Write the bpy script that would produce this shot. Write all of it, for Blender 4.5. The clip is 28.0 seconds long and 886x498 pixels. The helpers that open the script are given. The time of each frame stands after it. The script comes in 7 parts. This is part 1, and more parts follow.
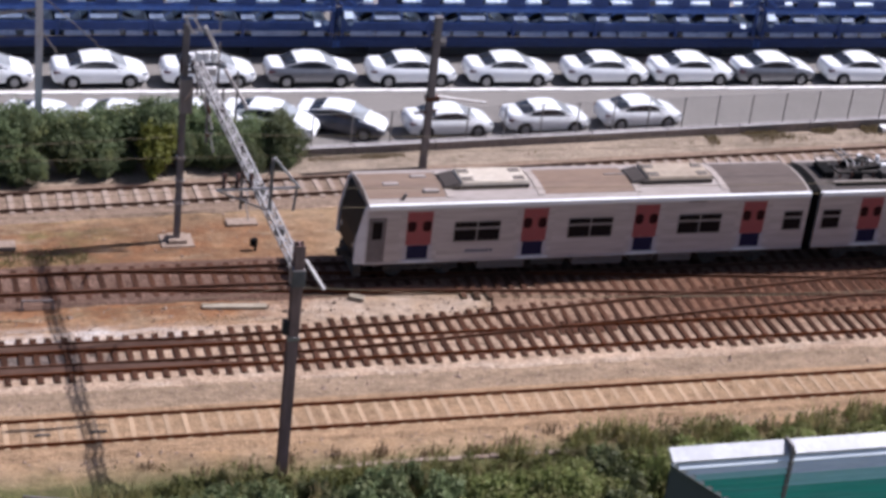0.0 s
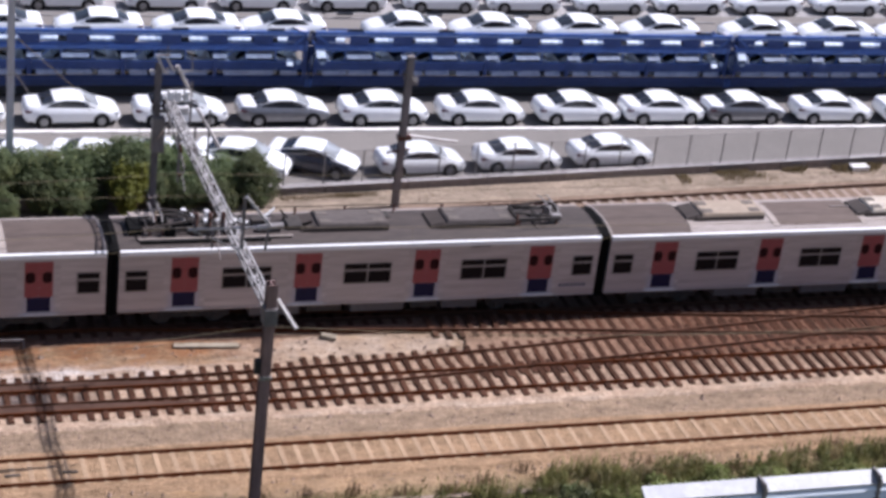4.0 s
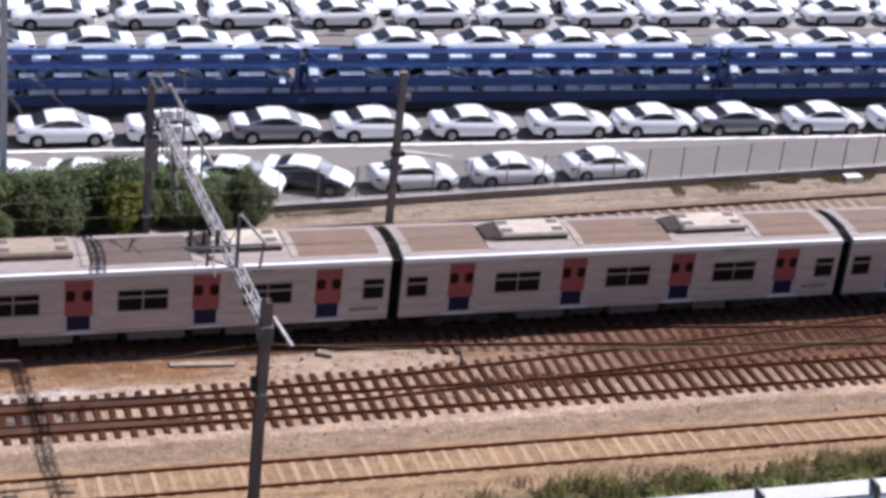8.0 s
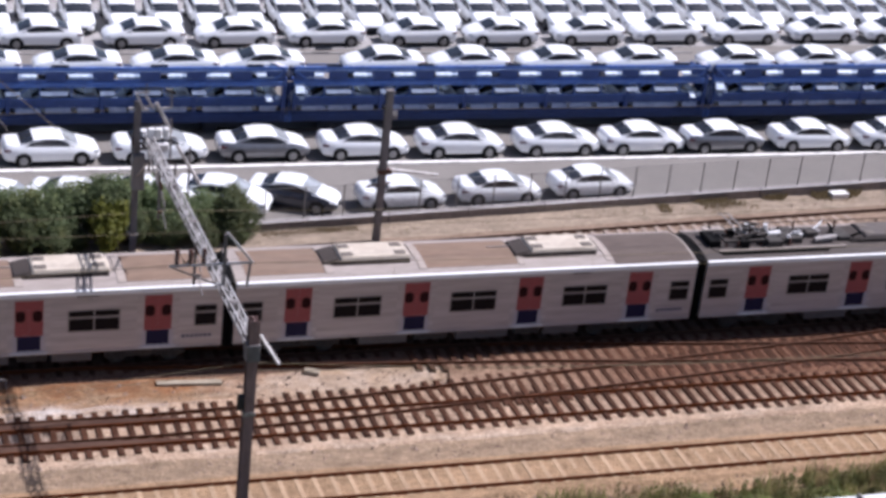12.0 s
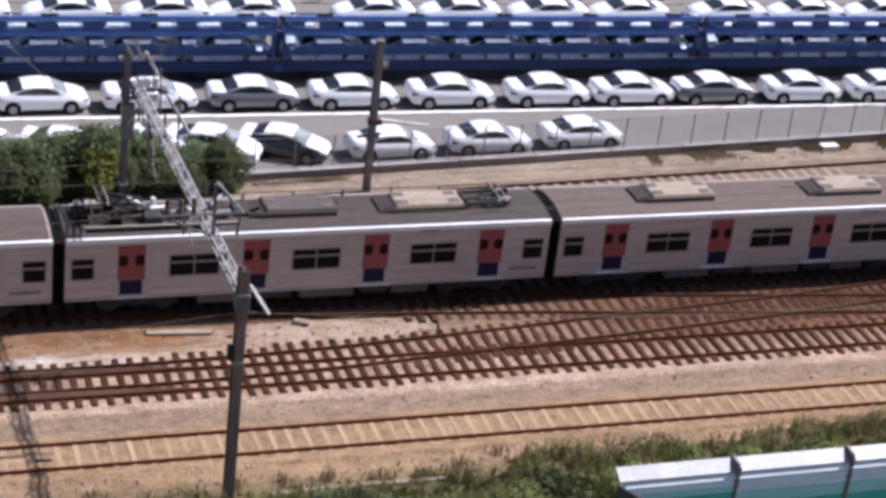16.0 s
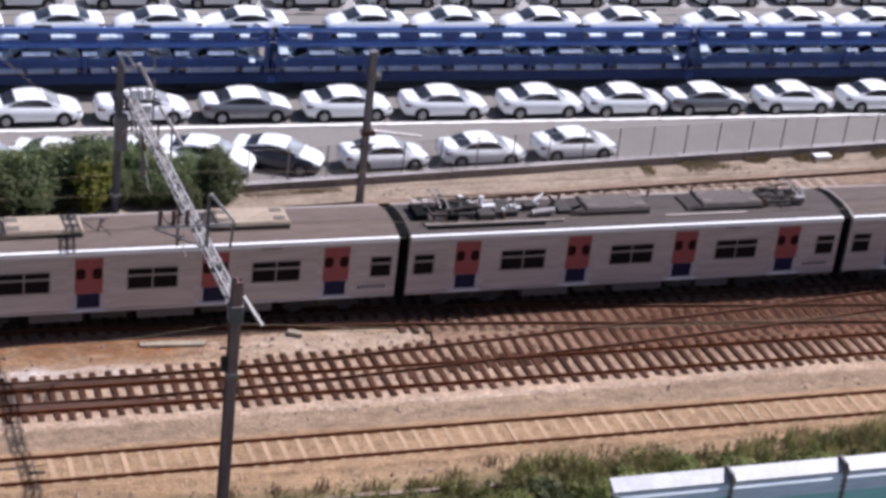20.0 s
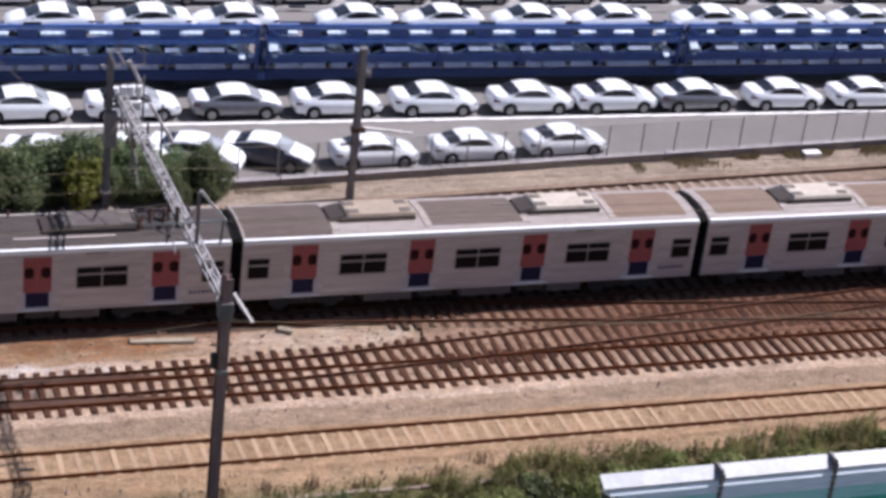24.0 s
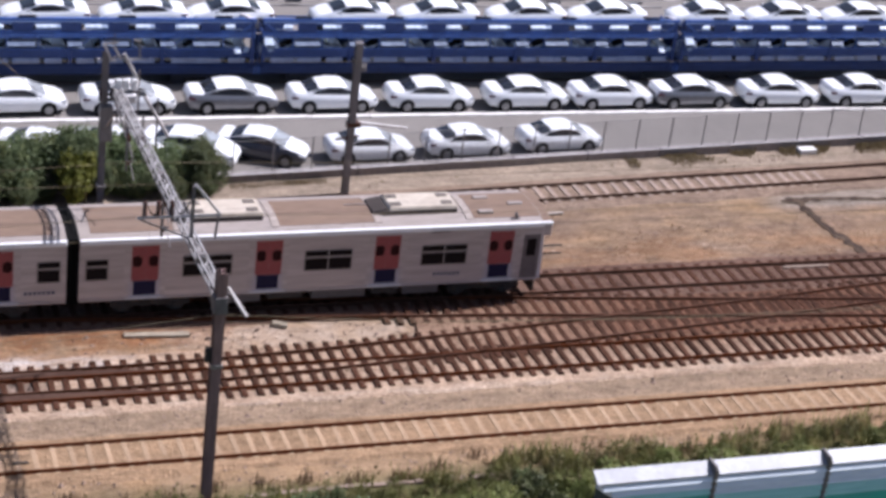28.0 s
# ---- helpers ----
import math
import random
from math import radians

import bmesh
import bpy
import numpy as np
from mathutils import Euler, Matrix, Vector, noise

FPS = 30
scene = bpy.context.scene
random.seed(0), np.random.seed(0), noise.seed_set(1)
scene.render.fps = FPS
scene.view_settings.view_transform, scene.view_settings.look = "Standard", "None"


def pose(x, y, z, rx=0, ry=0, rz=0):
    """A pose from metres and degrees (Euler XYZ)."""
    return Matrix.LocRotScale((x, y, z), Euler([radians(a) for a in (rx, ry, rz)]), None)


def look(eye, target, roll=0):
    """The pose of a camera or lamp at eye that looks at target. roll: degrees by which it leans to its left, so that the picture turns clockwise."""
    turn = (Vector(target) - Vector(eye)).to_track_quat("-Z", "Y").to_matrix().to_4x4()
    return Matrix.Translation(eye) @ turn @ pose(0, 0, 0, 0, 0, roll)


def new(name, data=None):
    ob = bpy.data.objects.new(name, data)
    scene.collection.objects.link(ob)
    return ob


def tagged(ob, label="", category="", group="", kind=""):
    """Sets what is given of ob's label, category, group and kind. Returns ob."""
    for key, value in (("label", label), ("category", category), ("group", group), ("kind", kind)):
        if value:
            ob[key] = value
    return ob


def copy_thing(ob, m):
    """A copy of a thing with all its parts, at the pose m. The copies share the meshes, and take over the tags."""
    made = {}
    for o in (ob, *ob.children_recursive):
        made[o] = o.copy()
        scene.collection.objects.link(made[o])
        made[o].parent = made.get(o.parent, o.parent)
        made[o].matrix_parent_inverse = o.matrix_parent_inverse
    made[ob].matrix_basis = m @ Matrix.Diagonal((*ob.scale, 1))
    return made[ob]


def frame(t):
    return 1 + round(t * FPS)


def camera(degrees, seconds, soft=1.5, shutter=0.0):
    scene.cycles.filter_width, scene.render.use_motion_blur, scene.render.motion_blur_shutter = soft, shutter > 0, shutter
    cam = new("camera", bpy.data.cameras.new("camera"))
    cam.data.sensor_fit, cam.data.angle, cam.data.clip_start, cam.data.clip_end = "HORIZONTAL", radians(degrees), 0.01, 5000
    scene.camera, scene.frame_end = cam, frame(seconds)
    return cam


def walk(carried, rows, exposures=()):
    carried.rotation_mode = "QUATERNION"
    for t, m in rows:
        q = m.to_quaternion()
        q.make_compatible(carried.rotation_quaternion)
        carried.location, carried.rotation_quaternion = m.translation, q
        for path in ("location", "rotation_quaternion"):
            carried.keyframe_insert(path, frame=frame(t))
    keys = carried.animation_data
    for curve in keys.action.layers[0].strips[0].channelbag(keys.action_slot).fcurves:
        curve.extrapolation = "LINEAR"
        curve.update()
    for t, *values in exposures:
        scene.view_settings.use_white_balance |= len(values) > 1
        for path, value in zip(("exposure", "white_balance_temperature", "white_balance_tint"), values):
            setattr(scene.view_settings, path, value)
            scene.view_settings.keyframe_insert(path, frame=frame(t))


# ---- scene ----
cam = camera(25.98, 28.0, soft=3.5)
EYE = (0.0, 0.0, 36.386)
PATH = [
    (0.0, 62.738, -6.145, -16.108),
    (0.5, 62.812, -6.219, -16.139),
    (1.0, 62.899, -6.170, -16.160),
    (1.5, 62.851, -6.315, -16.047),
    (2.0, 63.153, -6.379, -16.461),
    (2.5, 63.448, -6.367, -16.566),
    (3.0, 63.757, -6.296, -16.723),
    (3.5, 63.922, -6.374, -16.814),
    (5.5, 64.092, -6.564, -16.999),
    (6.0, 64.281, -6.256, -16.961),
    (6.5, 64.225, -5.897, -17.195),
    (7.0, 64.433, -6.000, -17.724),
    (7.5, 64.473, -5.905, -17.551),
    (8.0, 64.492, -5.880, -17.336),
    (8.5, 64.637, -5.956, -17.506),
    (9.0, 64.756, -6.028, -17.646),
    (9.5, 64.833, -6.176, -17.660),
    (10.0, 64.835, -6.070, -17.750),
    (10.5, 64.782, -6.114, -17.561),
    (11.0, 64.737, -6.090, -17.470),
    (11.5, 65.037, -6.116, -17.604),
    (12.0, 65.064, -5.905, -17.758),
    (12.5, 63.990, -6.127, -17.780),
    (14.5, 63.589, -6.043, -17.728),
    (15.0, 63.767, -6.256, -18.096),
    (15.5, 63.708, -6.349, -17.980),
    (16.0, 63.614, -6.244, -17.926),
    (16.5, 63.673, -6.444, -18.088),
    (17.0, 63.700, -6.428, -18.107),
    (17.5, 63.794, -6.415, -18.190),
    (18.0, 63.674, -6.360, -18.038),
    (18.5, 63.606, -6.223, -18.003),
    (19.0, 63.912, -6.226, -18.138),
    (19.5, 64.111, -6.210, -18.280),
    (20.0, 63.965, -6.210, -18.161),
    (20.5, 63.902, -6.294, -17.926),
    (21.0, 63.941, -6.399, -18.055),
    (21.5, 64.109, -6.535, -18.280),
    (23.5, 63.875, -6.039, -18.229),
    (24.0, 63.901, -6.340, -18.429),
    (24.5, 63.982, -6.386, -18.451),
    (25.0, 64.018, -6.370, -18.413),
    (25.5, 63.917, -6.628, -18.590),
    (26.0, 63.750, -6.662, -18.490),
    (26.5, 63.830, -6.737, -18.622),
    (27.0, 63.914, -6.658, -18.657),
    (27.5, 63.849, -6.669, -18.447),
    (28.0, 63.756, -6.625, -18.463),
]
walk(cam, [(t, pose(*EYE, rx, ry, rz)) for t, rx, ry, rz in PATH], exposures=((0.0, 0.53, 5860, 19), (28.0, 0.53, 5860, 19)))

# where the middle of the leading carriage stands along the track, second by second
TRAIN_ROWS = [(0, 28.67), (0.5, 25.19), (1, 21.69), (1.5, 18.2), (2, 14.72), (2.5, 11.2), (3, 7.66), (3.5, 4.09), (5.5, -10.5), (6, -14.0), (6.5, -17.56), (7, -21.16), (7.5, -24.7), (8, -28.22), (8.5, -31.68), (9, -34.98), (10, -41.46), (11, -47.93), (12, -54.4), (12.5, -57.66), (14.5, -70.75), (17, -87.0), (20, -106.7), (21.5, -116.68), (23.5, -129.8), (25, -139.62), (26.5, -149.4), (28, -159.13)]

# ---------------------------------------------------------------- light
SUN_AZ, SUN_EL = 5.0, 52.0            # degrees from the x axis towards y, and above the ground
world = bpy.data.worlds.new("sky")
scene.world = world
world.use_nodes = True
wn = world.node_tree
for n in list(wn.nodes):
    wn.nodes.remove(n)
sky = wn.nodes.new("ShaderNodeTexSky")
sky.sky_type, sky.sun_disc = "NISHITA", False
sky.sun_elevation, sky.sun_rotation = radians(SUN_EL), radians(90 - SUN_AZ)
sky.air_density, sky.dust_density = 1.0, 2.0
bg = wn.nodes.new("ShaderNodeBackground")
bg.inputs["Strength"].default_value = 0.065
wout = wn.nodes.new("ShaderNodeOutputWorld")
wn.links.new(sky.outputs[0], bg.inputs[0])
wn.links.new(bg.outputs[0], wout.inputs[0])
sun = new("sun", bpy.data.lights.new("sun", "SUN"))
sun.data.energy, sun.data.angle, sun.data.color = 5.0, radians(0.8), (1.0, 0.965, 0.91)
_d = Vector((math.cos(radians(SUN_EL)) * math.cos(radians(SUN_AZ)), math.cos(radians(SUN_EL)) * math.sin(radians(SUN_AZ)), math.sin(radians(SUN_EL))))
sun.matrix_world = look(_d * 150 + Vector((25, 70, 0)), (25, 70, 0))

# ---------------------------------------------------------------- materials
MATS = {}


def nodes_of(name):
    m = bpy.data.materials.new(name)
    m.use_nodes = True
    nt = m.node_tree
    return m, nt, nt.nodes["Principled BSDF"]


def mixed(nt, fac, a, b, kind="MIX"):
    n = nt.nodes.new("ShaderNodeMix")
    n.data_type, n.blend_type = "RGBA", kind
    for s, v in ((n.inputs[0], fac), (n.inputs[6], a), (n.inputs[7], b)):
        if isinstance(v, bpy.types.NodeSocket):
            nt.links.new(v, s)
        elif isinstance(v, (tuple, list)):
            s.default_value = (*v[:3], 1)
        else:
            s.default_value = v
    return n.outputs[2]


def noisy(nt, scale, detail=4, rough=0.6, stretch=None, low=0.35, high=0.65):
    """A noise in metres, stretched and clamped to 0..1."""
    geo = nt.nodes.new("ShaderNodeTexCoord")
    src = geo.outputs["Object"]
    if stretch:
        mp = nt.nodes.new("ShaderNodeMapping")
        mp.inputs["Scale"].default_value = stretch
        nt.links.new(src, mp.inputs[0])
        src = mp.outputs[0]
    n = nt.nodes.new("ShaderNodeTexNoise")
    n.inputs["Scale"].default_value, n.inputs["Detail"].default_value, n.inputs["Roughness"].default_value = scale, detail, rough
    nt.links.new(src, n.inputs["Vector"])
    r = nt.nodes.new("ShaderNodeMapRange")
    r.inputs[1].default_value, r.inputs[2].default_value = low, high
    nt.links.new(n.outputs[0], r.inputs[0])
    return r.outputs[0]


def bumped(nt, bsdf, height, dist, strength=0.6):
    b = nt.nodes.new("ShaderNodeBump")
    b.inputs["Distance"].default_value, b.inputs["Strength"].default_value = dist, strength
    nt.links.new(height, b.inputs["Height"])
    nt.links.new(b.outputs[0], bsdf.inputs["Normal"])


def mat(name, base, dark=None, rough=0.6, metal=0.0, big=0.7, fine=12.0, dirt=None, dirt_amount=0.5, bump=0.0, stretch=None, vary=0.0, coat=0.0, spec=0.5):
    """A painted, metal or mineral surface with two scales of variation."""
    if name in MATS:
        return MATS[name]
    m, nt, bs = nodes_of(name)
    dark = dark or tuple(c * 0.75 for c in base)
    f1 = noisy(nt, fine, 5, 0.65, stretch)
    col = mixed(nt, f1, dark, base)
    if dirt:
        f2 = noisy(nt, big, 5, 0.7, stretch, 0.45, 0.75)
        mul = nt.nodes.new("ShaderNodeMath")
        mul.operation = "MULTIPLY"
        mul.inputs[1].default_value = dirt_amount
        nt.links.new(f2, mul.inputs[0])
        col = mixed(nt, mul.outputs[0], col, dirt)
    if vary:
        oi = nt.nodes.new("ShaderNodeObjectInfo")
        r = nt.nodes.new("ShaderNodeMapRange")
        r.inputs[3].default_value, r.inputs[4].default_value = 1 - vary, 1 + vary
        nt.links.new(oi.outputs["Random"], r.inputs[0])
        v = nt.nodes.new("ShaderNodeHueSaturation")
        nt.links.new(r.outputs[0], v.inputs["Value"])
        nt.links.new(col, v.inputs["Color"])
        col = v.outputs[0]
    nt.links.new(col, bs.inputs["Base Color"])
    bs.inputs["Roughness"].default_value, bs.inputs["Metallic"].default_value = rough, metal
    bs.inputs["Coat Weight"].default_value, bs.inputs["Coat Roughness"].default_value = coat, 0.05
    bs.inputs["Specular IOR Level"].default_value = spec
    if bump:
        bumped(nt, bs, f1, bump)
    MATS[name] = m
    return m


def leafy(name, a, b, dry=None, glow=0.38):
    m, nt, bs = nodes_of(name)
    g = nt.nodes.new("ShaderNodeNewGeometry")
    col = mixed(nt, g.outputs["Random Per Island"], a, b)
    if dry:
        col = mixed(nt, noisy(nt, 0.8, 3, 0.6, None, 0.5, 0.62), col, dry)
    oi = nt.nodes.new("ShaderNodeObjectInfo")
    hv = nt.nodes.new("ShaderNodeHueSaturation")
    for slot, lo, hi in (("Hue", 0.478, 0.515), ("Value", 0.64, 1.32)):
        r = nt.nodes.new("ShaderNodeMapRange")
        r.inputs[3].default_value, r.inputs[4].default_value = lo, hi
        nt.links.new(oi.outputs["Random"], r.inputs[0])
        nt.links.new(r.outputs[0], hv.inputs[slot])
    nt.links.new(col, hv.inputs["Color"])
    nt.links.new(hv.outputs[0], bs.inputs["Base Color"])
    bs.inputs["Roughness"].default_value = 0.6
    bs.inputs["Specular IOR Level"].default_value = 0.2
    if glow:                                      # thin leaves let light through
        tr = nt.nodes.new("ShaderNodeBsdfTranslucent")
        mx = nt.nodes.new("ShaderNodeMixShader")
        mx.inputs[0].default_value = glow
        nt.links.new(hv.outputs[0], tr.inputs["Color"])
        nt.links.new(bs.outputs[0], mx.inputs[1])
        nt.links.new(tr.outputs[0], mx.inputs[2])
        nt.links.new(mx.outputs[0], [n for n in nt.nodes if n.type == "OUTPUT_MATERIAL"][0].inputs["Surface"])
    MATS[name] = m
    return m


def ramp_y(nt, lo, hi, wob=0.5, wscale=0.5, axis=1):
    """0 below lo, 1 above hi, along a world axis with a ragged border."""
    geo = nt.nodes.new("ShaderNodeNewGeometry")
    sep = nt.nodes.new("ShaderNodeSeparateXYZ")
    nt.links.new(geo.outputs["Position"], sep.inputs[0])
    nz = nt.nodes.new("ShaderNodeTexNoise")
    nz.inputs["Scale"].default_value, nz.inputs["Detail"].default_value = wscale, 6
    nt.links.new(geo.outputs["Position"], nz.inputs["Vector"])
    k = nt.nodes.new("ShaderNodeMath")
    k.operation = "MULTIPLY_ADD"
    k.inputs[1].default_value, k.inputs[2].default_value = wob * 2, -wob
    nt.links.new(nz.outputs[0], k.inputs[0])
    ad = nt.nodes.new("ShaderNodeMath")
    nt.links.new(sep.outputs[axis], ad.inputs[0])
    nt.links.new(k.outputs[0], ad.inputs[1])
    r = nt.nodes.new("ShaderNodeMapRange")
    r.inputs[1].default_value, r.inputs[2].default_value = lo, hi
    nt.links.new(ad.outputs[0], r.inputs[0])
    return r.outputs[0]


def times_(nt, a, b, op="MULTIPLY"):
    n = nt.nodes.new("ShaderNodeMath")
    n.operation = op
    for s, v in zip(n.inputs, (a, b)):
        if isinstance(v, (int, float)):
            s.default_value = v
        else:
            nt.links.new(v, s)
    return n.outputs[0]


def mottled(nt, col, lo=0.68, hi=1.26):
    """Broad and middling patches of lighter and darker dust."""
    for scale, stretch, k in ((0.32, (0.5, 1.2, 1), 0.6), (1.9, (0.6, 1.2, 1), 1.0), (6.5, (0.7, 1.1, 1), 0.7)):
        f = noisy(nt, scale, 6, 0.7, stretch, 0.3, 0.7)
        r = nt.nodes.new("ShaderNodeMapRange")
        r.inputs[3].default_value, r.inputs[4].default_value = 1 - (1 - lo) * k, 1 + (hi - 1) * k
        nt.links.new(f, r.inputs[0])
        hv = nt.nodes.new("ShaderNodeHueSaturation")
        nt.links.new(r.outputs[0], hv.inputs["Value"])
        nt.links.new(col, hv.inputs["Color"])
        col = hv.outputs[0]
    return col


def ground_material():
    """Bare yard soil: tan dust, grey crushed stone, rust-red earth and straw-coloured dry grass, each in its own strip."""
    m, nt, bs = nodes_of("yard_soil")
    grain = noisy(nt, 9.0, 8, 0.75, None, 0.3, 0.7)
    patch = noisy(nt, 0.45, 6, 0.65)
    tan = mixed(nt, grain, (0.208, 0.124, 0.064), (0.376, 0.244, 0.138))
    pale = mixed(nt, grain, (0.237, 0.171, 0.117), (0.430, 0.322, 0.230))
    red = mixed(nt, grain, (0.150, 0.062, 0.028), (0.300, 0.138, 0.064))
    straw = mixed(nt, grain, (0.122, 0.082, 0.059), (0.250, 0.172, 0.128))
    col = mixed(nt, patch, tan, mixed(nt, 0.45, tan, pale))
    # rust-red earth between the main line and the crossover, west part
    z = times_(nt, times_(nt, times_(nt, ramp_y(nt, 61.8, 62.6, 0.5, 0.7), 0.9), ramp_y(nt, 65.5, 67.2, 0.8, 0.5), "MAXIMUM"), ramp_y(nt, 71.5, 70.0))
    z = times_(nt, z, ramp_y(nt, 20, 15, 2, 0.3, 0))
    col = mixed(nt, times_(nt, z, noisy(nt, 0.6, 5, 0.6, None, 0.25, 0.55)), col, red)
    # pale scuffed dust and dark damp patches on the west side
    z = times_(nt, ramp_y(nt, 61.9, 62.4, 0.4, 0.6), times_(nt, ramp_y(nt, 71.4, 70.6, 0.5, 0.6), ramp_y(nt, 24, 18, 2, 0.3, 0)))
    col = mixed(nt, times_(nt, z, noisy(nt, 0.85, 6, 0.7, (0.35, 1.5, 1), 0.55, 0.66)), col, mixed(nt, grain, (0.30, 0.20, 0.12), (0.47, 0.35, 0.24)))
    col = mixed(nt, times_(nt, times_(nt, z, 0.7), noisy(nt, 0.6, 6, 0.7, (0.3, 1.6, 1), 0.57, 0.68)), col, (0.075, 0.045, 0.032))
    # pale gravel spread between the crossing and the main line
    z = times_(nt, times_(nt, ramp_y(nt, 61.4, 61.8), ramp_y(nt, 64.6, 63.6)), ramp_y(nt, 13.5, 17, 2, 0.4, 0))
    col = mixed(nt, times_(nt, z, noisy(nt, 0.9, 6, 0.7, None, 0.25, 0.6)), col, mixed(nt, grain, (0.27, 0.195, 0.145), (0.50, 0.39, 0.30)))
    # straw strip on the east side
    z = times_(nt, ramp_y(nt, 66.5, 67.3), ramp_y(nt, 73.6, 72.6))
    z = times_(nt, z, ramp_y(nt, 20, 28, 3, 0.3, 0))
    col = mixed(nt, times_(nt, z, noisy(nt, 0.55, 6, 0.7, (0.35, 1.3, 1), 0.32, 0.62)), col, straw)
    # dark trodden earth with mossy patches round the far mast
    z = times_(nt, times_(nt, ramp_y(nt, 66.8, 67.8, 0.6, 0.6), ramp_y(nt, 74.0, 72.6, 0.6, 0.6)), ramp_y(nt, 19, 13, 2, 0.3, 0))
    col = mixed(nt, times_(nt, z, noisy(nt, 0.8, 6, 0.7, (0.5, 1.2, 1), 0.34, 0.66)), col, mixed(nt, grain, (0.085, 0.052, 0.030), (0.195, 0.122, 0.072)))
    col = mixed(nt, times_(nt, times_(nt, z, ramp_y(nt, 11, 7, 1.5, 0.5, 0)), noisy(nt, 0.7, 5, 0.7, (0.6, 1.2, 1), 0.48, 0.62)), col, mixed(nt, grain, (0.10, 0.088, 0.03), (0.22, 0.185, 0.07)))
    # spilled limestone at the west end
    z = times_(nt, ramp_y(nt, 14.5, 9.0, 3.0, 0.5, 0), times_(nt, ramp_y(nt, 60.8, 61.1, 0.3, 0.9), ramp_y(nt, 62.7, 61.9, 0.6, 0.8)))
    col = mixed(nt, times_(nt, z, noisy(nt, 1.3, 6, 0.7, (0.5, 1.2, 1), 0.40, 0.58)), col, mixed(nt, grain, (0.34, 0.29, 0.26), (0.58, 0.52, 0.48)))
    # orange earth along the main line in the east, with pale scuffed patches
    z = times_(nt, times_(nt, ramp_y(nt, 66.4, 67.0, 0.5, 0.6), ramp_y(nt, 71.0, 69.0, 1.0, 0.4)), ramp_y(nt, 22, 30, 3, 0.3, 0))
    col = mixed(nt, times_(nt, z, noisy(nt, 0.7, 5, 0.65, (0.4, 1.3, 1), 0.36, 0.6)), col, mixed(nt, grain, (0.175, 0.096, 0.052), (0.305, 0.180, 0.105)))
    col = mixed(nt, times_(nt, z, noisy(nt, 1.7, 5, 0.7, (0.6, 1.2, 1), 0.60, 0.70)), col, (0.40, 0.30, 0.225))
    # grey cess path between the near siding and the crossing
    z = times_(nt, ramp_y(nt, 56.2, 56.6, 0.35, 0.6), ramp_y(nt, 58.1, 57.7, 0.35, 0.6))
    col = mixed(nt, times_(nt, z, 0.75), col, mixed(nt, grain, (0.148, 0.099, 0.064), (0.275, 0.197, 0.134)))
    # weeds and humus under the near scrub
    z = ramp_y(nt, 53.3, 52.2, 0.7, 0.7)
    col = mixed(nt, z, col, mixed(nt, grain, (0.051, 0.057, 0.021), (0.153, 0.136, 0.057)))
    # worn grey hardstanding in the east
    z = times_(nt, ramp_y(nt, 44.5, 47.0, 1.2, 0.4, 0), times_(nt, ramp_y(nt, 71.8, 72.6), ramp_y(nt, 75.4, 74.8)))
    col = mixed(nt, times_(nt, z, 0.8), col, mixed(nt, grain, (0.194, 0.162, 0.138), (0.316, 0.268, 0.227)))
    # pale stony bank before the car park
    z = ramp_y(nt, 73.2, 74.6, 0.6, 0.5)
    col = mixed(nt, times_(nt, z, 0.85), col, mixed(nt, grain, (0.204, 0.157, 0.119), (0.367, 0.298, 0.236)))
    # dark spots
    col = mixed(nt, times_(nt, noisy(nt, 1.6, 5, 0.7, None, 0.58, 0.75), 0.55), col, (0.173, 0.121, 0.081))
    nt.links.new(mottled(nt, col), bs.inputs["Base Color"])
    bs.inputs["Roughness"].default_value = 0.95
    bs.inputs["Specular IOR Level"].default_value = 0.15
    bumped(nt, bs, grain, 0.05, 0.7)
    MATS["yard_soil"] = m
    return m


def stone_bed(name, a, b, rust, amount):
    m, nt, bs = nodes_of(name)
    v = nt.nodes.new("ShaderNodeTexVoronoi")
    v.inputs["Scale"].default_value = 13.0
    tc = nt.nodes.new("ShaderNodeTexCoord")
    nt.links.new(tc.outputs["Object"], v.inputs["Vector"])
    col = mixed(nt, v.outputs["Color"], a, b)
    col = mixed(nt, times_(nt, noisy(nt, 0.7, 6, 0.7, (0.35, 1, 1), 0.35, 0.7), amount), col, rust)
    nt.links.new(mottled(nt, col), bs.inputs["Base Color"])
    bs.inputs["Roughness"].default_value = 0.95
    bs.inputs["Specular IOR Level"].default_value = 0.15
    bumped(nt, bs, v.outputs["Distance"], 0.05, 0.9)
    MATS[name] = m
    return m


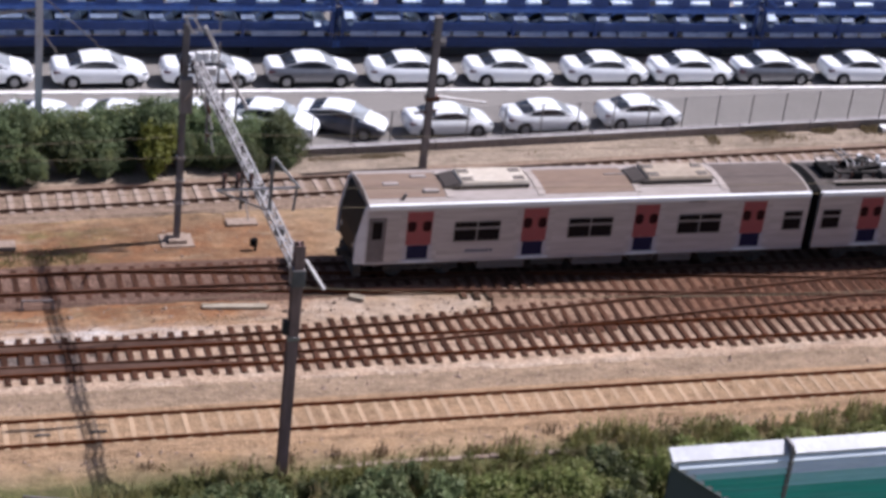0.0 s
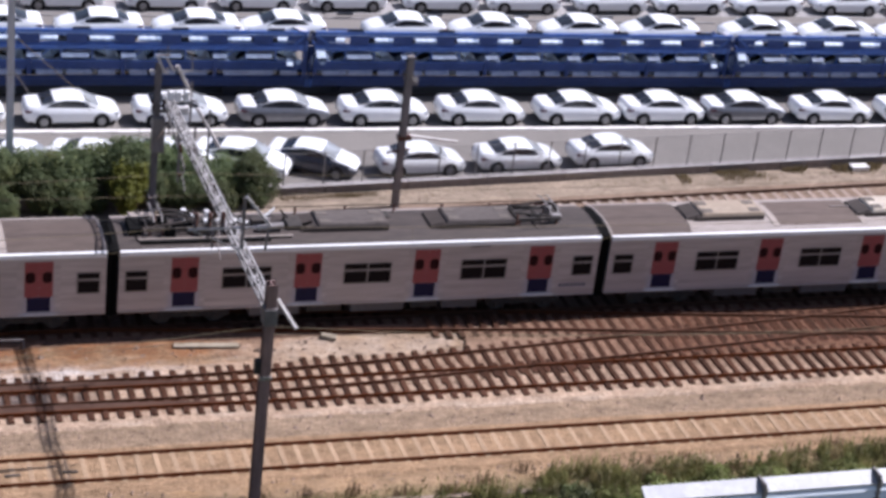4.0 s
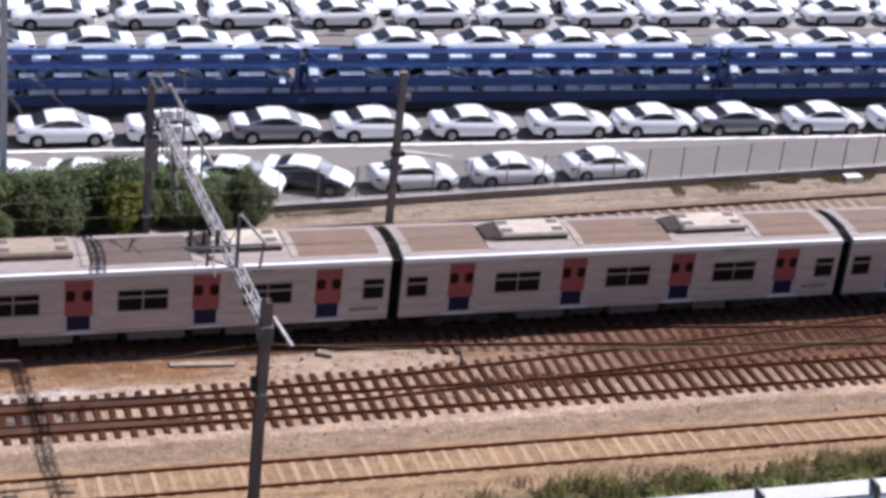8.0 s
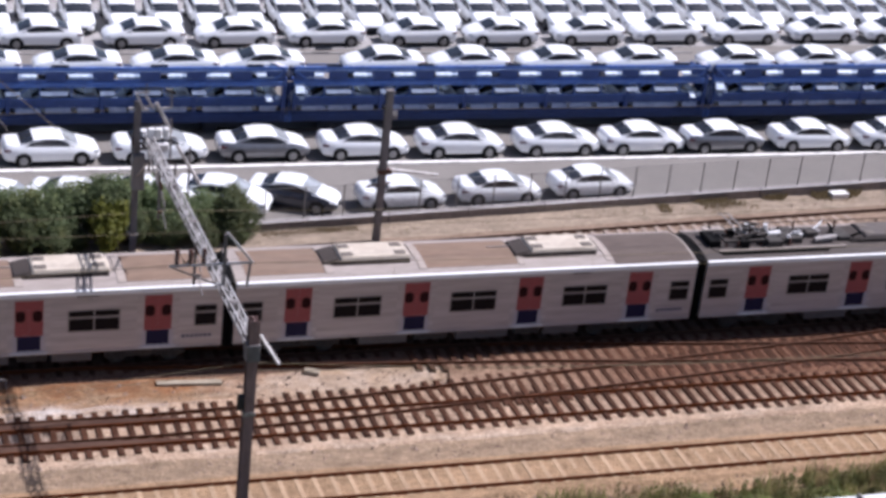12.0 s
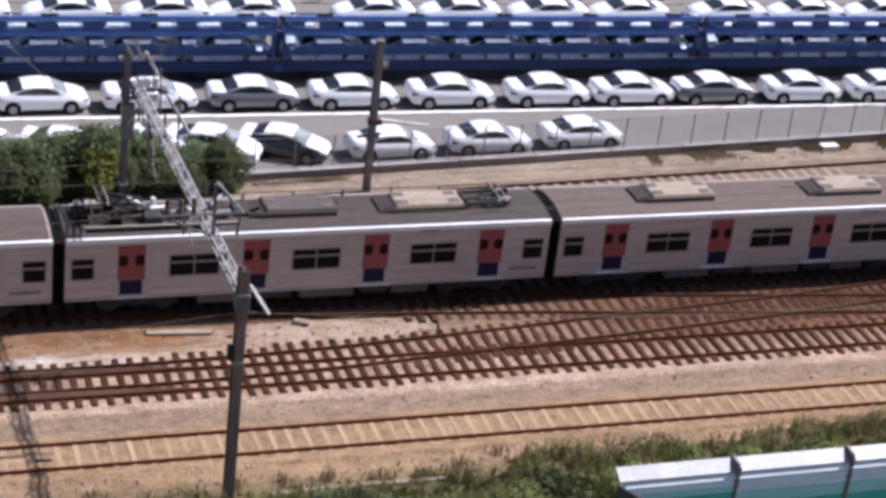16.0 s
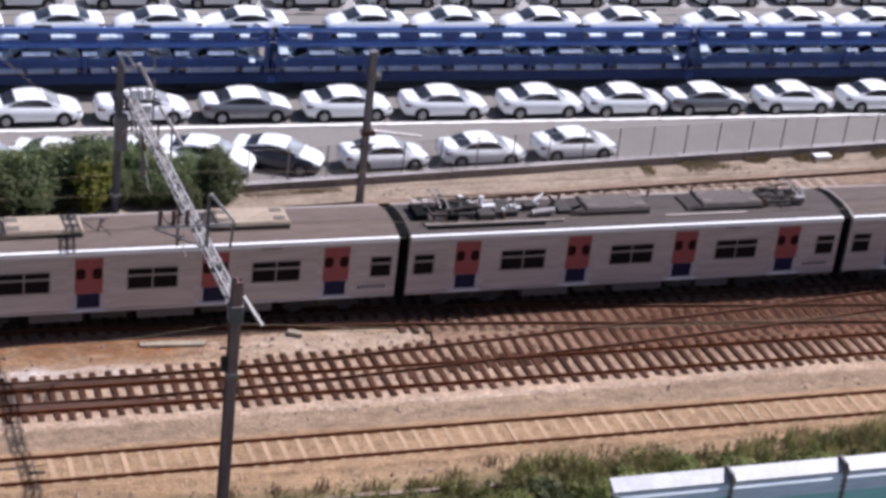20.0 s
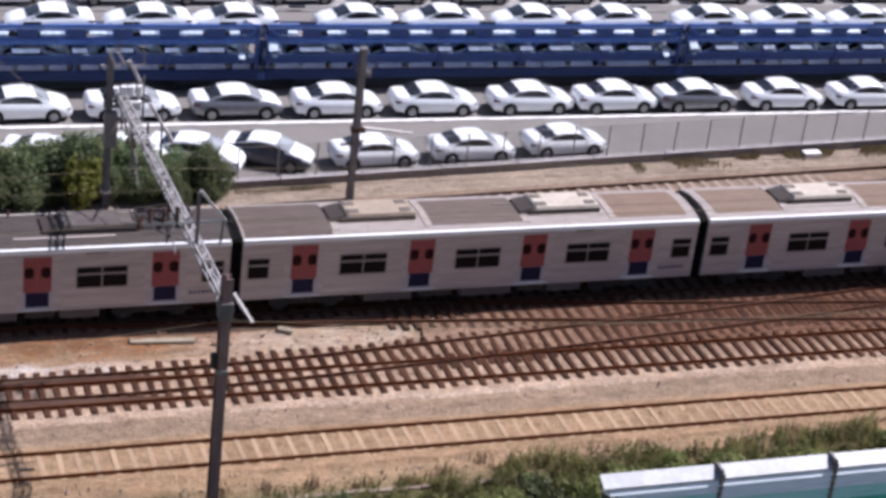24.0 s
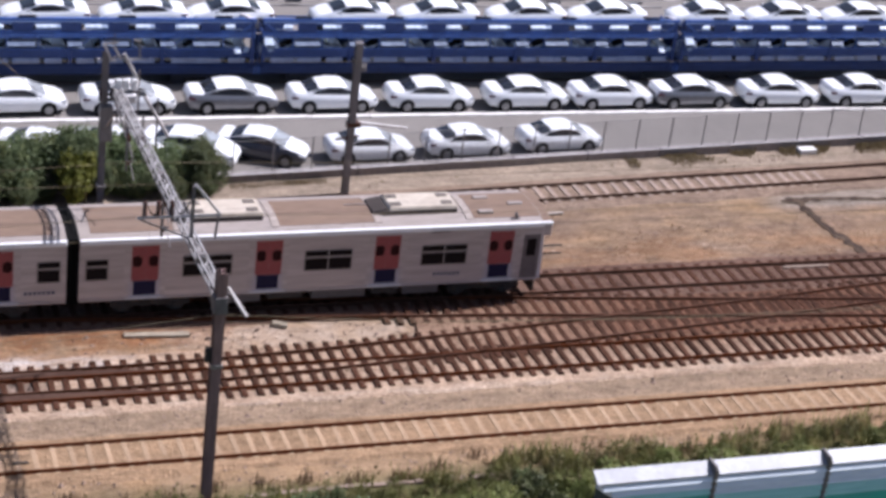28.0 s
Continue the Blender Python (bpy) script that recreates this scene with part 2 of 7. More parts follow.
def crossing_bed():
    """Pale stone that turns rust-brown where the two crossovers meet."""
    m, nt, bs = nodes_of("crossing_ballast")
    v = nt.nodes.new("ShaderNodeTexVoronoi")
    v.inputs["Scale"].default_value = 13.0
    tc = nt.nodes.new("ShaderNodeTexCoord")
    nt.links.new(tc.outputs["Object"], v.inputs["Vector"])
    pale = mixed(nt, v.outputs["Color"], (0.25, 0.165, 0.108), (0.52, 0.38, 0.275))
    rust = mixed(nt, v.outputs["Color"], (0.078, 0.036, 0.021), (0.20, 0.102, 0.063))
    f = times_(nt, ramp_y(nt, 15, 34, 4, 0.25, 0), ramp_y(nt, 58.6, 61.2, 0.4, 0.6))
    g = times_(nt, ramp_y(nt, 61.6, 63.2, 0.4, 0.6), 0.75)
    f = times_(nt, f, g, "MAXIMUM")
    f = times_(nt, f, times_(nt, noisy(nt, 0.5, 6, 0.7, None, 0.45, 0.75), 0.45), "MAXIMUM")
    col = mixed(nt, f, pale, rust)
    w = times_(nt, ramp_y(nt, 14.5, 9.0, 3.0, 0.5, 0), ramp_y(nt, 60.75, 61.1, 0.3, 0.9))
    w = times_(nt, w, noisy(nt, 1.3, 6, 0.7, (0.5, 1.2, 1), 0.40, 0.58))
    edge = times_(nt, times_(nt, ramp_y(nt, 58.9, 58.3, 0.3, 0.8), 0.6), noisy(nt, 1.0, 6, 0.7, (0.3, 1.3, 1), 0.50, 0.62))
    col = mixed(nt, edge, col, mixed(nt, v.outputs["Color"], (0.30, 0.225, 0.165), (0.52, 0.42, 0.335)))
    oil = times_(nt, times_(nt, ramp_y(nt, 9.6, 7.2, 1.2, 0.6, 0), times_(nt, ramp_y(nt, 58.8, 59.1, 0.2, 0.9), ramp_y(nt, 61.1, 60.9, 0.2, 0.9))), 0.8)
    col = mixed(nt, oil, col, mixed(nt, v.outputs["Color"], (0.05, 0.042, 0.042), (0.115, 0.095, 0.095)))
    col = mixed(nt, w, col, mixed(nt, v.outputs["Color"], (0.30, 0.25, 0.22), (0.56, 0.495, 0.45)))
    nt.links.new(mottled(nt, col), bs.inputs["Base Color"])
    bs.inputs["Roughness"].default_value = 0.95
    bs.inputs["Specular IOR Level"].default_value = 0.15
    bumped(nt, bs, v.outputs["Distance"], 0.05, 0.9)
    MATS["crossing_ballast"] = m
    return m


SOIL = ground_material()
CROSSING = crossing_bed()
BALLAST_RUST = stone_bed("rusty_ballast", (0.082, 0.047, 0.034), (0.215, 0.134, 0.100), (0.087, 0.042, 0.026), 0.7)
BALLAST_TAN = stone_bed("dusty_ballast", (0.206, 0.127, 0.071), (0.372, 0.248, 0.150), (0.296, 0.184, 0.109), 0.6)
RAIL = mat("rusty_rail", (0.162, 0.047, 0.016), (0.098, 0.028, 0.010), 0.95, 0.0, fine=6, dirt=(0.13, 0.042, 0.020), big=0.4, spec=0.03)
RAIL_TOP = mat("worn_rail_head", (0.100, 0.042, 0.024), (0.060, 0.025, 0.014), 0.85, 0.0, fine=3, dirt=(0.13, 0.075, 0.05), big=0.2, dirt_amount=0.7, spec=0.15)
RAIL_RUST = mat("rusty_rail_head", (0.092, 0.029, 0.0115), (0.056, 0.0175, 0.007), 0.95, 0.0, fine=3, dirt=(0.075, 0.025, 0.010), big=0.2, spec=0.04)
RAIL_DULL = mat("dull_brown_rail", (0.070, 0.036, 0.024), (0.042, 0.021, 0.014), 0.95, 0.0, fine=4, dirt=(0.06, 0.03, 0.02), big=0.3, spec=0.05)
FILLER = mat("dusty_rust_blade", (0.085, 0.047, 0.033), (0.050, 0.027, 0.020), 0.95, fine=3, dirt=(0.13, 0.08, 0.058), big=0.8, stretch=(0.3, 1, 1), spec=0.1)
WOOD = mat("tarred_wood", (0.064, 0.026, 0.0135), (0.034, 0.0135, 0.007), 0.95, fine=7, stretch=(3, 0.4, 1), dirt=(0.11, 0.056, 0.038), big=1.2, dirt_amount=0.5, vary=0.35, bump=0.01, spec=0.15)
CONCRETE_SLEEPER = mat("dusty_concrete_sleeper", (0.40, 0.275, 0.172), (0.29, 0.19, 0.112), 0.9, fine=5, dirt=(0.28, 0.18, 0.11), big=1.6, vary=0.14, dirt_amount=0.9, bump=0.006)
CONCRETE = mat("weathered_concrete", (0.40, 0.35, 0.30), (0.27, 0.23, 0.195), 0.9, fine=6, dirt=(0.26, 0.21, 0.17), big=0.5, bump=0.01, vary=0.08)
STAINED = mat("soil_stained_concrete", (0.30, 0.225, 0.175), (0.19, 0.135, 0.10), 0.9, fine=6, dirt=(0.20, 0.12, 0.08), big=0.9, bump=0.01)
CAP = mat("dusty_wall_cap", (0.42, 0.385, 0.375), (0.31, 0.28, 0.27), 0.9, fine=5, dirt=(0.24, 0.20, 0.18), big=0.5, vary=0.12)
WALL_GREY = mat("grimy_wall_concrete", (0.30, 0.25, 0.22), (0.20, 0.165, 0.145), 0.9, fine=6, dirt=(0.14, 0.11, 0.09), big=0.6, bump=0.01, vary=0.1, dirt_amount=0.7)
CAB_DOOR = mat("dull_cab_door_metal", (0.17, 0.145, 0.145), (0.12, 0.10, 0.10), 0.5, 0.2, fine=3, dirt=(0.18, 0.15, 0.14), big=1.0)
SOOTY = mat("sooty_grey_case", (0.102, 0.082, 0.074), (0.068, 0.054, 0.048), 0.8, fine=4, dirt=(0.085, 0.07, 0.065), big=1.0)
CAB_MASK = mat("black_cab_mask", (0.016, 0.014, 0.015), (0.011, 0.010, 0.010), 0.6, fine=4, spec=0.15)
PILLAR = mat("pale_cab_pillar", (0.66, 0.62, 0.62), (0.56, 0.52, 0.52), 0.5, fine=3, dirt=(0.45, 0.40, 0.38), big=1.0)
PALE_LID = mat("sun_bleached_lid", (0.36, 0.305, 0.230), (0.25, 0.205, 0.148), 0.9, fine=5, dirt=(0.26, 0.21, 0.15), big=1.4, vary=0.12)
KERB = mat("pale_kerb_concrete", (0.72, 0.69, 0.66), (0.58, 0.55, 0.52), 0.85, fine=4, dirt=(0.42, 0.38, 0.35), big=0.6)
FAR_PAVING = mat("grey_far_paving", (0.33, 0.31, 0.305), (0.25, 0.235, 0.23), 0.9, fine=6, dirt=(0.20, 0.185, 0.18), big=0.3)
ASPHALT = mat("bleached_asphalt", (0.205, 0.184, 0.168), (0.150, 0.134, 0.122), 0.9, fine=10, dirt=(0.135, 0.122, 0.112), big=0.35, dirt_amount=0.75, bump=0.006)
STEEL_POLE = mat("dull_steel_pole", (0.19, 0.168, 0.165), (0.12, 0.105, 0.103), 0.7, 0.0, fine=5, dirt=(0.12, 0.09, 0.075), big=1.5, stretch=(1, 1, 0.25))
GALV = mat("galvanised_steel", (0.36, 0.335, 0.325), (0.23, 0.21, 0.205), 0.5, 0.5, fine=7, dirt=(0.22, 0.16, 0.12), big=2.0)
PALE_MAST = mat("pale_grey_mast_paint", (0.74, 0.72, 0.72), (0.60, 0.58, 0.58), 0.6, fine=5, dirt=(0.28, 0.24, 0.22), big=1.5, stretch=(1, 1, 0.25))
NEAR_MAST = mat("rust_filmed_mast", (0.28, 0.175, 0.16), (0.17, 0.105, 0.095), 0.75, fine=5, dirt=(0.15, 0.08, 0.06), big=1.5, stretch=(1, 1, 0.25))
POLE_GREY = mat("weathered_grey_mast", (0.27, 0.25, 0.245), (0.19, 0.175, 0.17), 0.65, 0.3, fine=5, dirt=(0.12, 0.105, 0.10), big=1.5, stretch=(1, 1, 0.25))
INSUL = mat("brown_porcelain", (0.10, 0.045, 0.03), rough=0.25)
WIRE = mat("weathered_copper_wire", (0.20, 0.16, 0.10), rough=0.8, spec=0.15)
FENCE_STEEL = mat("fence_steel", (0.26, 0.243, 0.232), rough=0.7, metal=0.2)
# the streak contrast paints in uneven sheen along with the dust
STAINLESS = mat("brushed_stainless", (0.53, 0.488, 0.484), (0.415, 0.376, 0.374), 0.42, 0.4, fine=1.6, stretch=(0.3, 1, 4), dirt=(0.32, 0.275, 0.255), big=0.7, dirt_amount=0.75)
# white for small fittings; on the gutter it paints in the sun's glint
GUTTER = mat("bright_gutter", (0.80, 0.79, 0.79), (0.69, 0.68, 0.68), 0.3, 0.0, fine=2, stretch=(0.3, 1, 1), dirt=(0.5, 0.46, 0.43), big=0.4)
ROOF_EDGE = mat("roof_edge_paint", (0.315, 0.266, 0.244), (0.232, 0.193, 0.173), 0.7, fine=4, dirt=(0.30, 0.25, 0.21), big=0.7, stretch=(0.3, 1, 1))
SKIRT = mat("cream_roof_band", (0.355, 0.298, 0.262), (0.265, 0.22, 0.192), 0.7, fine=4, dirt=(0.27, 0.21, 0.17), big=1.2)
ROOF_BROWN = mat("dusty_brown_roof", (0.200, 0.130, 0.091), (0.150, 0.096, 0.066), 0.85, fine=4, dirt=(0.17, 0.125, 0.10), big=0.45, stretch=(0.25, 1, 1), dirt_amount=0.7)
ROOF_DARK = mat("sooty_grey_roof", (0.058, 0.043, 0.037), (0.037, 0.027, 0.024), 0.8, fine=4, dirt=(0.082, 0.060, 0.050), big=0.5, stretch=(0.25, 1, 1))
ROOF_MID = mat("greyish_brown_roof", (0.122, 0.086, 0.071), (0.09, 0.063, 0.051), 0.85, fine=4, dirt=(0.13, 0.105, 0.09), big=0.5, stretch=(0.25, 1, 1))
ROOF_SOOT = mat("sooty_brown_roof", (0.098, 0.069, 0.057), (0.070, 0.049, 0.040), 0.85, fine=4, dirt=(0.115, 0.088, 0.075), big=0.5, stretch=(0.25, 1, 1))
DOOR_PALE = mat("pale_door_metal", (0.47, 0.43, 0.45), (0.38, 0.34, 0.36), 0.5, fine=4, dirt=(0.30, 0.26, 0.26), big=1.5)
ORANGE = mat("coral_door_paint", (0.315, 0.060, 0.059), (0.25, 0.046, 0.047), 0.55, fine=5, dirt=(0.28, 0.09, 0.08), big=1.5)
NAVY = mat("navy_door_paint", (0.011, 0.009, 0.040), (0.008, 0.006, 0.028), 0.6, fine=5, dirt=(0.018, 0.014, 0.045), big=1.5, spec=0.2)
DARK_GLASS = mat("tinted_carriage_glass", (0.012, 0.009, 0.010), rough=0.35, spec=0.08)
DOOR_GLASS = mat("red_framed_door_glass", (0.034, 0.008, 0.009), (0.018, 0.006, 0.007), rough=0.35, fine=6, spec=0.08)
BLACK = mat("black_rubber", (0.007, 0.0065, 0.0065), rough=0.9, spec=0.12)
UNDER = mat("dusty_underframe", (0.045, 0.038, 0.035), (0.025, 0.02, 0.018), 0.85, fine=5, dirt=(0.085, 0.06, 0.045), big=1.0)
UNDER_GREY = mat("underfloor_box_paint", (0.115, 0.10, 0.10), rough=0.7, dirt=(0.07, 0.055, 0.045), big=1.2)
AC_CREAM = mat("cream_cooler_casing", (0.55, 0.475, 0.39), (0.44, 0.375, 0.305), 0.55, fine=4, dirt=(0.29, 0.22, 0.165), big=1.2)
AC_BEIGE = mat("grimy_beige_cooler_casing", (0.38, 0.30, 0.225), (0.29, 0.225, 0.165), 0.6, fine=4, dirt=(0.20, 0.15, 0.11), big=1.2)
AC_GREY = mat("dusty_vent_grey", (0.15, 0.122, 0.105), (0.085, 0.068, 0.058), 0.8, fine=14)
AC_DARK = mat("cooler_grille", (0.050, 0.036, 0.030), rough=0.8)
BARS = mat("lettering_bars", (0.10, 0.11, 0.16), rough=0.6)
WHITE_CAR = mat("white_car_paint", (0.86, 0.86, 0.87), (0.83, 0.83, 0.84), 0.25, fine=3, coat=0.6, dirt=(0.76, 0.75, 0.74), big=1.2, dirt_amount=0.3)
SILVER_CAR = mat("silver_car_paint", (0.20, 0.20, 0.215), (0.17, 0.17, 0.185), 0.30, 0.4, fine=3, coat=0.7)
GREY_CAR = mat("slate_car_paint", (0.045, 0.05, 0.075), (0.035, 0.04, 0.06), 0.28, 0.5, fine=3, coat=1.0)
# glass with the sky's reflection painted in as a pale base colour
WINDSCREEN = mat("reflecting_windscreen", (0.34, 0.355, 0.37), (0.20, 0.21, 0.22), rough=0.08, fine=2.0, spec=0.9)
CAR_GLASS = mat("car_glass", (0.030, 0.033, 0.040), rough=0.06, spec=0.7)
TYRE = mat("tyre_rubber", (0.022, 0.021, 0.021), rough=0.85)
RIM = mat("alloy_rim", (0.34, 0.34, 0.35), (0.22, 0.22, 0.23), 0.35, 0.8)
LAMP_CLEAR = mat("headlamp_lens", (0.55, 0.57, 0.60), rough=0.1, metal=0.3)
LAMP_RED = mat("tail_lamp_lens", (0.09, 0.018, 0.022), rough=0.15)
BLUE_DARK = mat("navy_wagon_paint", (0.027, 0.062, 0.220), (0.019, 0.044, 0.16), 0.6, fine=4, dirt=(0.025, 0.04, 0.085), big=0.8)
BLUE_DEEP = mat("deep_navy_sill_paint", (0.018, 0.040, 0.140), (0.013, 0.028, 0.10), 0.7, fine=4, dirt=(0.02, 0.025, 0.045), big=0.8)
PLATE_WHITE = mat("bluish_white_plate", (0.66, 0.74, 0.84), (0.48, 0.56, 0.67), 0.5, fine=2.5, dirt=(0.26, 0.33, 0.45), big=1.6, dirt_amount=0.8)
DECK_GREY = mat("worn_grey_deck", (0.27, 0.25, 0.245), (0.18, 0.165, 0.16), 0.8, fine=5, dirt=(0.12, 0.10, 0.09), big=0.9)
STRIP_BLUE = mat("weathered_blue_strip", (0.42, 0.46, 0.58), (0.24, 0.28, 0.40), 0.6, fine=3, dirt=(0.16, 0.19, 0.30), big=0.8, dirt_amount=0.8)
PALE_FLAP = mat("pale_flap_paint", (0.56, 0.53, 0.56), (0.40, 0.38, 0.42), 0.6, fine=4, dirt=(0.22, 0.22, 0.28), big=1.2)
BLUE = mat("blue_wagon_paint", (0.070, 0.158, 0.46), (0.046, 0.108, 0.34), 0.5, fine=4, dirt=(0.05, 0.075, 0.14), big=0.8, dirt_amount=0.6)
BLUE_PALE = mat("faded_blue_wagon_paint", (0.33, 0.41, 0.56), (0.22, 0.31, 0.47), 0.55, fine=4, dirt=(0.09, 0.13, 0.24), big=0.9)
LEDGE = mat("worn_blue_ledge", (0.155, 0.20, 0.29), (0.08, 0.11, 0.18), 0.6, fine=3, dirt=(0.05, 0.07, 0.13), big=1.1)
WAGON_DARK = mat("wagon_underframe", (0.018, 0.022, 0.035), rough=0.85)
COPING = mat("white_coping", (0.325, 0.325, 0.338), (0.28, 0.28, 0.293), 0.5, fine=4, dirt=(0.55, 0.56, 0.56), big=1.0)
GREEN_PANEL = mat("green_barrier_panel", (0.05, 0.52, 0.34), (0.04, 0.42, 0.28), 0.45, fine=3, stretch=(0.3, 1, 4), dirt=(0.20, 0.36, 0.32), big=1.0, dirt_amount=0.4)
TEAL_PANEL = mat("pale_teal_panel", (0.42, 0.72, 0.66), (0.32, 0.62, 0.56), 0.4, fine=3, stretch=(0.3, 1, 4))
PALE_PANEL = mat("frosted_grey_panel", (0.80, 0.84, 0.88), (0.62, 0.68, 0.74), 0.35, fine=3, stretch=(0.3, 1, 4))
MUD = mat("damp_ditch_mud", (0.062, 0.042, 0.031), (0.038, 0.026, 0.020), 0.95, fine=3, dirt=(0.17, 0.12, 0.085), big=1.5, spec=0.1)
SLATE = mat("slate_wing_panel", (0.055, 0.075, 0.085), rough=0.6)
LEAF = leafy("scrub_leaf", (0.132, 0.156, 0.047), (0.222, 0.240, 0.082), (0.27, 0.245, 0.11), 0.5)
LEAF_DARK = leafy("hedge_leaf", (0.108, 0.140, 0.070), (0.156, 0.188, 0.090), (0.195, 0.21, 0.090), 0.54)
LEAF_TEAL = leafy("teal_scrub_leaf", (0.085, 0.112, 0.046), (0.150, 0.178, 0.078), (0.20, 0.205, 0.10), 0.4)
LEAF_LIME = leafy("lime_hedge_leaf", (0.135, 0.165, 0.030), (0.225, 0.245, 0.050), None, 0.5)
GRASS = leafy("weed_blade", (0.145, 0.142, 0.05), (0.28, 0.245, 0.105), (0.34, 0.26, 0.14))
STRAW = leafy("dry_blade", (0.22, 0.15, 0.075), (0.42, 0.31, 0.17))
DRY_BROWN = leafy("dry_brown_blade", (0.11, 0.085, 0.045), (0.23, 0.17, 0.095))
STALK = leafy("dead_stalk", (0.17, 0.118, 0.068), (0.29, 0.208, 0.125))
PEBBLE = leafy("loose_stone", (0.17, 0.12, 0.085), (0.40, 0.30, 0.225), None, 0.0)
BARK = mat("bark", (0.10, 0.07, 0.05), rough=0.9)

# ---------------------------------------------------------------- mesh helpers


def finish(bm, name, material, smooth=False):
    me = bpy.data.meshes.new(name)
    bm.to_mesh(me)
    bm.free()
    for k in (material if isinstance(material, (list, tuple)) else [material]):
        me.materials.append(k)
    if smooth:
        me.shade_smooth()
    return me


def part(name, bm, material, parent=None, label="", smooth=False, at=None):
    """Links a bmesh, or a mesh already made, as one object under its thing."""
    me = bm if isinstance(bm, bpy.types.Mesh) else finish(bm, name, material, smooth)
    ob = new(name, me)
    if parent:
        ob.parent = parent
    if at is not None:
        ob.matrix_basis = at
    if label:
        ob["label"] = label
    return ob


def thing(name, label, category, group="", kind="", at=None):
    ob = new(name)
    ob.empty_display_size = 0.2
    if at is not None:
        ob.matrix_basis = at
    return tagged(ob, label, category, group, kind)


def box(x0, x1, y0, y1, z0, z1, bm=None, bevel=0.0, m=None):
    bm = bm or bmesh.new()
    made = bmesh.ops.create_cube(bm, size=1)["verts"]
    for v in made:
        v.co = Vector((x0 + (v.co.x + 0.5) * (x1 - x0), y0 + (v.co.y + 0.5) * (y1 - y0), z0 + (v.co.z + 0.5) * (z1 - z0)))
        if m:
            v.co = m @ v.co
    if bevel:
        edges = {e for v in made for e in v.link_edges}
        bmesh.ops.bevel(bm, geom=list(edges), offset=bevel, segments=2, affect="EDGES", profile=0.5)
    return bm


def bar(a, b, r, bm=None, n=6, r2=None):
    """A round bar from a to b."""
    bm = bm or bmesh.new()
    a, b = Vector(a), Vector(b)
    d = b - a
    q = d.to_track_quat("Z", "Y").to_matrix().to_4x4()
    bmesh.ops.create_cone(bm, cap_ends=True, segments=n, radius1=r, radius2=r if r2 is None else r2, depth=d.length, matrix=Matrix.Translation((a + b) / 2) @ q)
    return bm


def beam(a, b, w, h, bm=None):
    """A square bar from a to b, w wide and h high."""
    bm = bm or bmesh.new()
    a, b = Vector(a), Vector(b)
    d = b - a
    q = d.to_track_quat("Z", "Y").to_matrix().to_4x4()
    m = Matrix.Translation((a + b) / 2) @ q @ Matrix.Diagonal((w, h, d.length, 1))
    bmesh.ops.create_cube(bm, size=1, matrix=m)
    return bm


def prism(profile, x0, x1, bm=None, cap=True):
    """A closed outline in y, z drawn out along x."""
    bm = bm or bmesh.new()
    a = [bm.verts.new((x0, y, z)) for y, z in profile]
    b = [bm.verts.new((x1, y, z)) for y, z in profile]
    n = len(profile)
    for i in range(n):
        bm.faces.new((a[i], a[(i + 1) % n], b[(i + 1) % n], b[i]))
    if cap:
        bm.faces.new(a[::-1])
        bm.faces.new(b)
    bmesh.ops.recalc_face_normals(bm, faces=bm.faces)
    return bm


def tube(pts, r, n=5):
    """One thin strand along a line of points that runs roughly along x."""
    bm = bmesh.new()
    rings = [[bm.verts.new((px, py + r * math.cos(k * math.tau / n), pz + r * math.sin(k * math.tau / n))) for k in range(n)] for px, py, pz in pts]
    for r0, r1 in zip(rings, rings[1:]):
        for k in range(n):
            bm.faces.new((r0[k], r1[k], r1[(k + 1) % n], r0[(k + 1) % n]))
    bm.faces.new(rings[0])
    bm.faces.new(rings[-1][::-1])
    return bm


def raw(name, verts, faces, material):
    me = bpy.data.meshes.new(name)
    me.from_pydata(verts, [], faces)
    me.materials.append(material)
    return me


# ---------------------------------------------------------------- ground
GZ = -0.24                     # soil level; the rail heads lie at z = 0


def soil_swell(x, y):
    return 0.05 * noise.noise(Vector((x * 0.35, y * 0.35, 0))) + 0.03 * noise.noise(Vector((x * 1.1, y * 1.1, 5)))


def ground_sheet():
    xs = np.concatenate([[-2500, -600, -200, -80], np.arange(-40, 100, 1.0), [120, 200, 600, 2500]])
    ys = np.concatenate([[-2500, -500, -100, 0, 30], np.arange(40, 80, 0.5), [84, 90, 100, 130, 200, 600, 2500]])
    verts, faces = [], []
    for y in ys:
        for x in xs:
            z = GZ
            if -40 <= x <= 100 and 40 <= y <= 78:
                z += soil_swell(x, y)
                edge = 75.6 + 0.055 * (x - 12)
                if y > edge:
                    z += 0.12 * min(1, (y - edge) / 1.5)
                if y < 52:
                    z -= 0.03 * (52 - y)
            verts.append((x, y, z))
    w = len(xs)
    for j in range(len(ys) - 1):
        for i in range(w - 1):
            faces.append((j * w + i, j * w + i + 1, (j + 1) * w + i + 1, (j + 1) * w + i))
    ob = new("ground", raw("ground", verts, faces, SOIL))
    return tagged(ob, "dusty tan railway yard soil with gravel and rust stains", "ground", kind="structure")


ground_sheet()

# ---------------------------------------------------------------- tracks
XW, XE = -70.0, 130.0


def rail_profile(w=0.07, h=0.15):
    return [(-0.065, -h), (0.065, -h), (0.065, -h + 0.02), (0.012, -h + 0.04), (0.012, -0.045), (w / 2, -0.035), (w / 2, -0.004), (w / 2 - 0.012, 0.0), (-w / 2 + 0.012, 0.0), (-w / 2, -0.004), (-w / 2, -0.035), (-0.012, -0.045), (-0.012, -h + 0.04), (-0.065, -h + 0.02)]


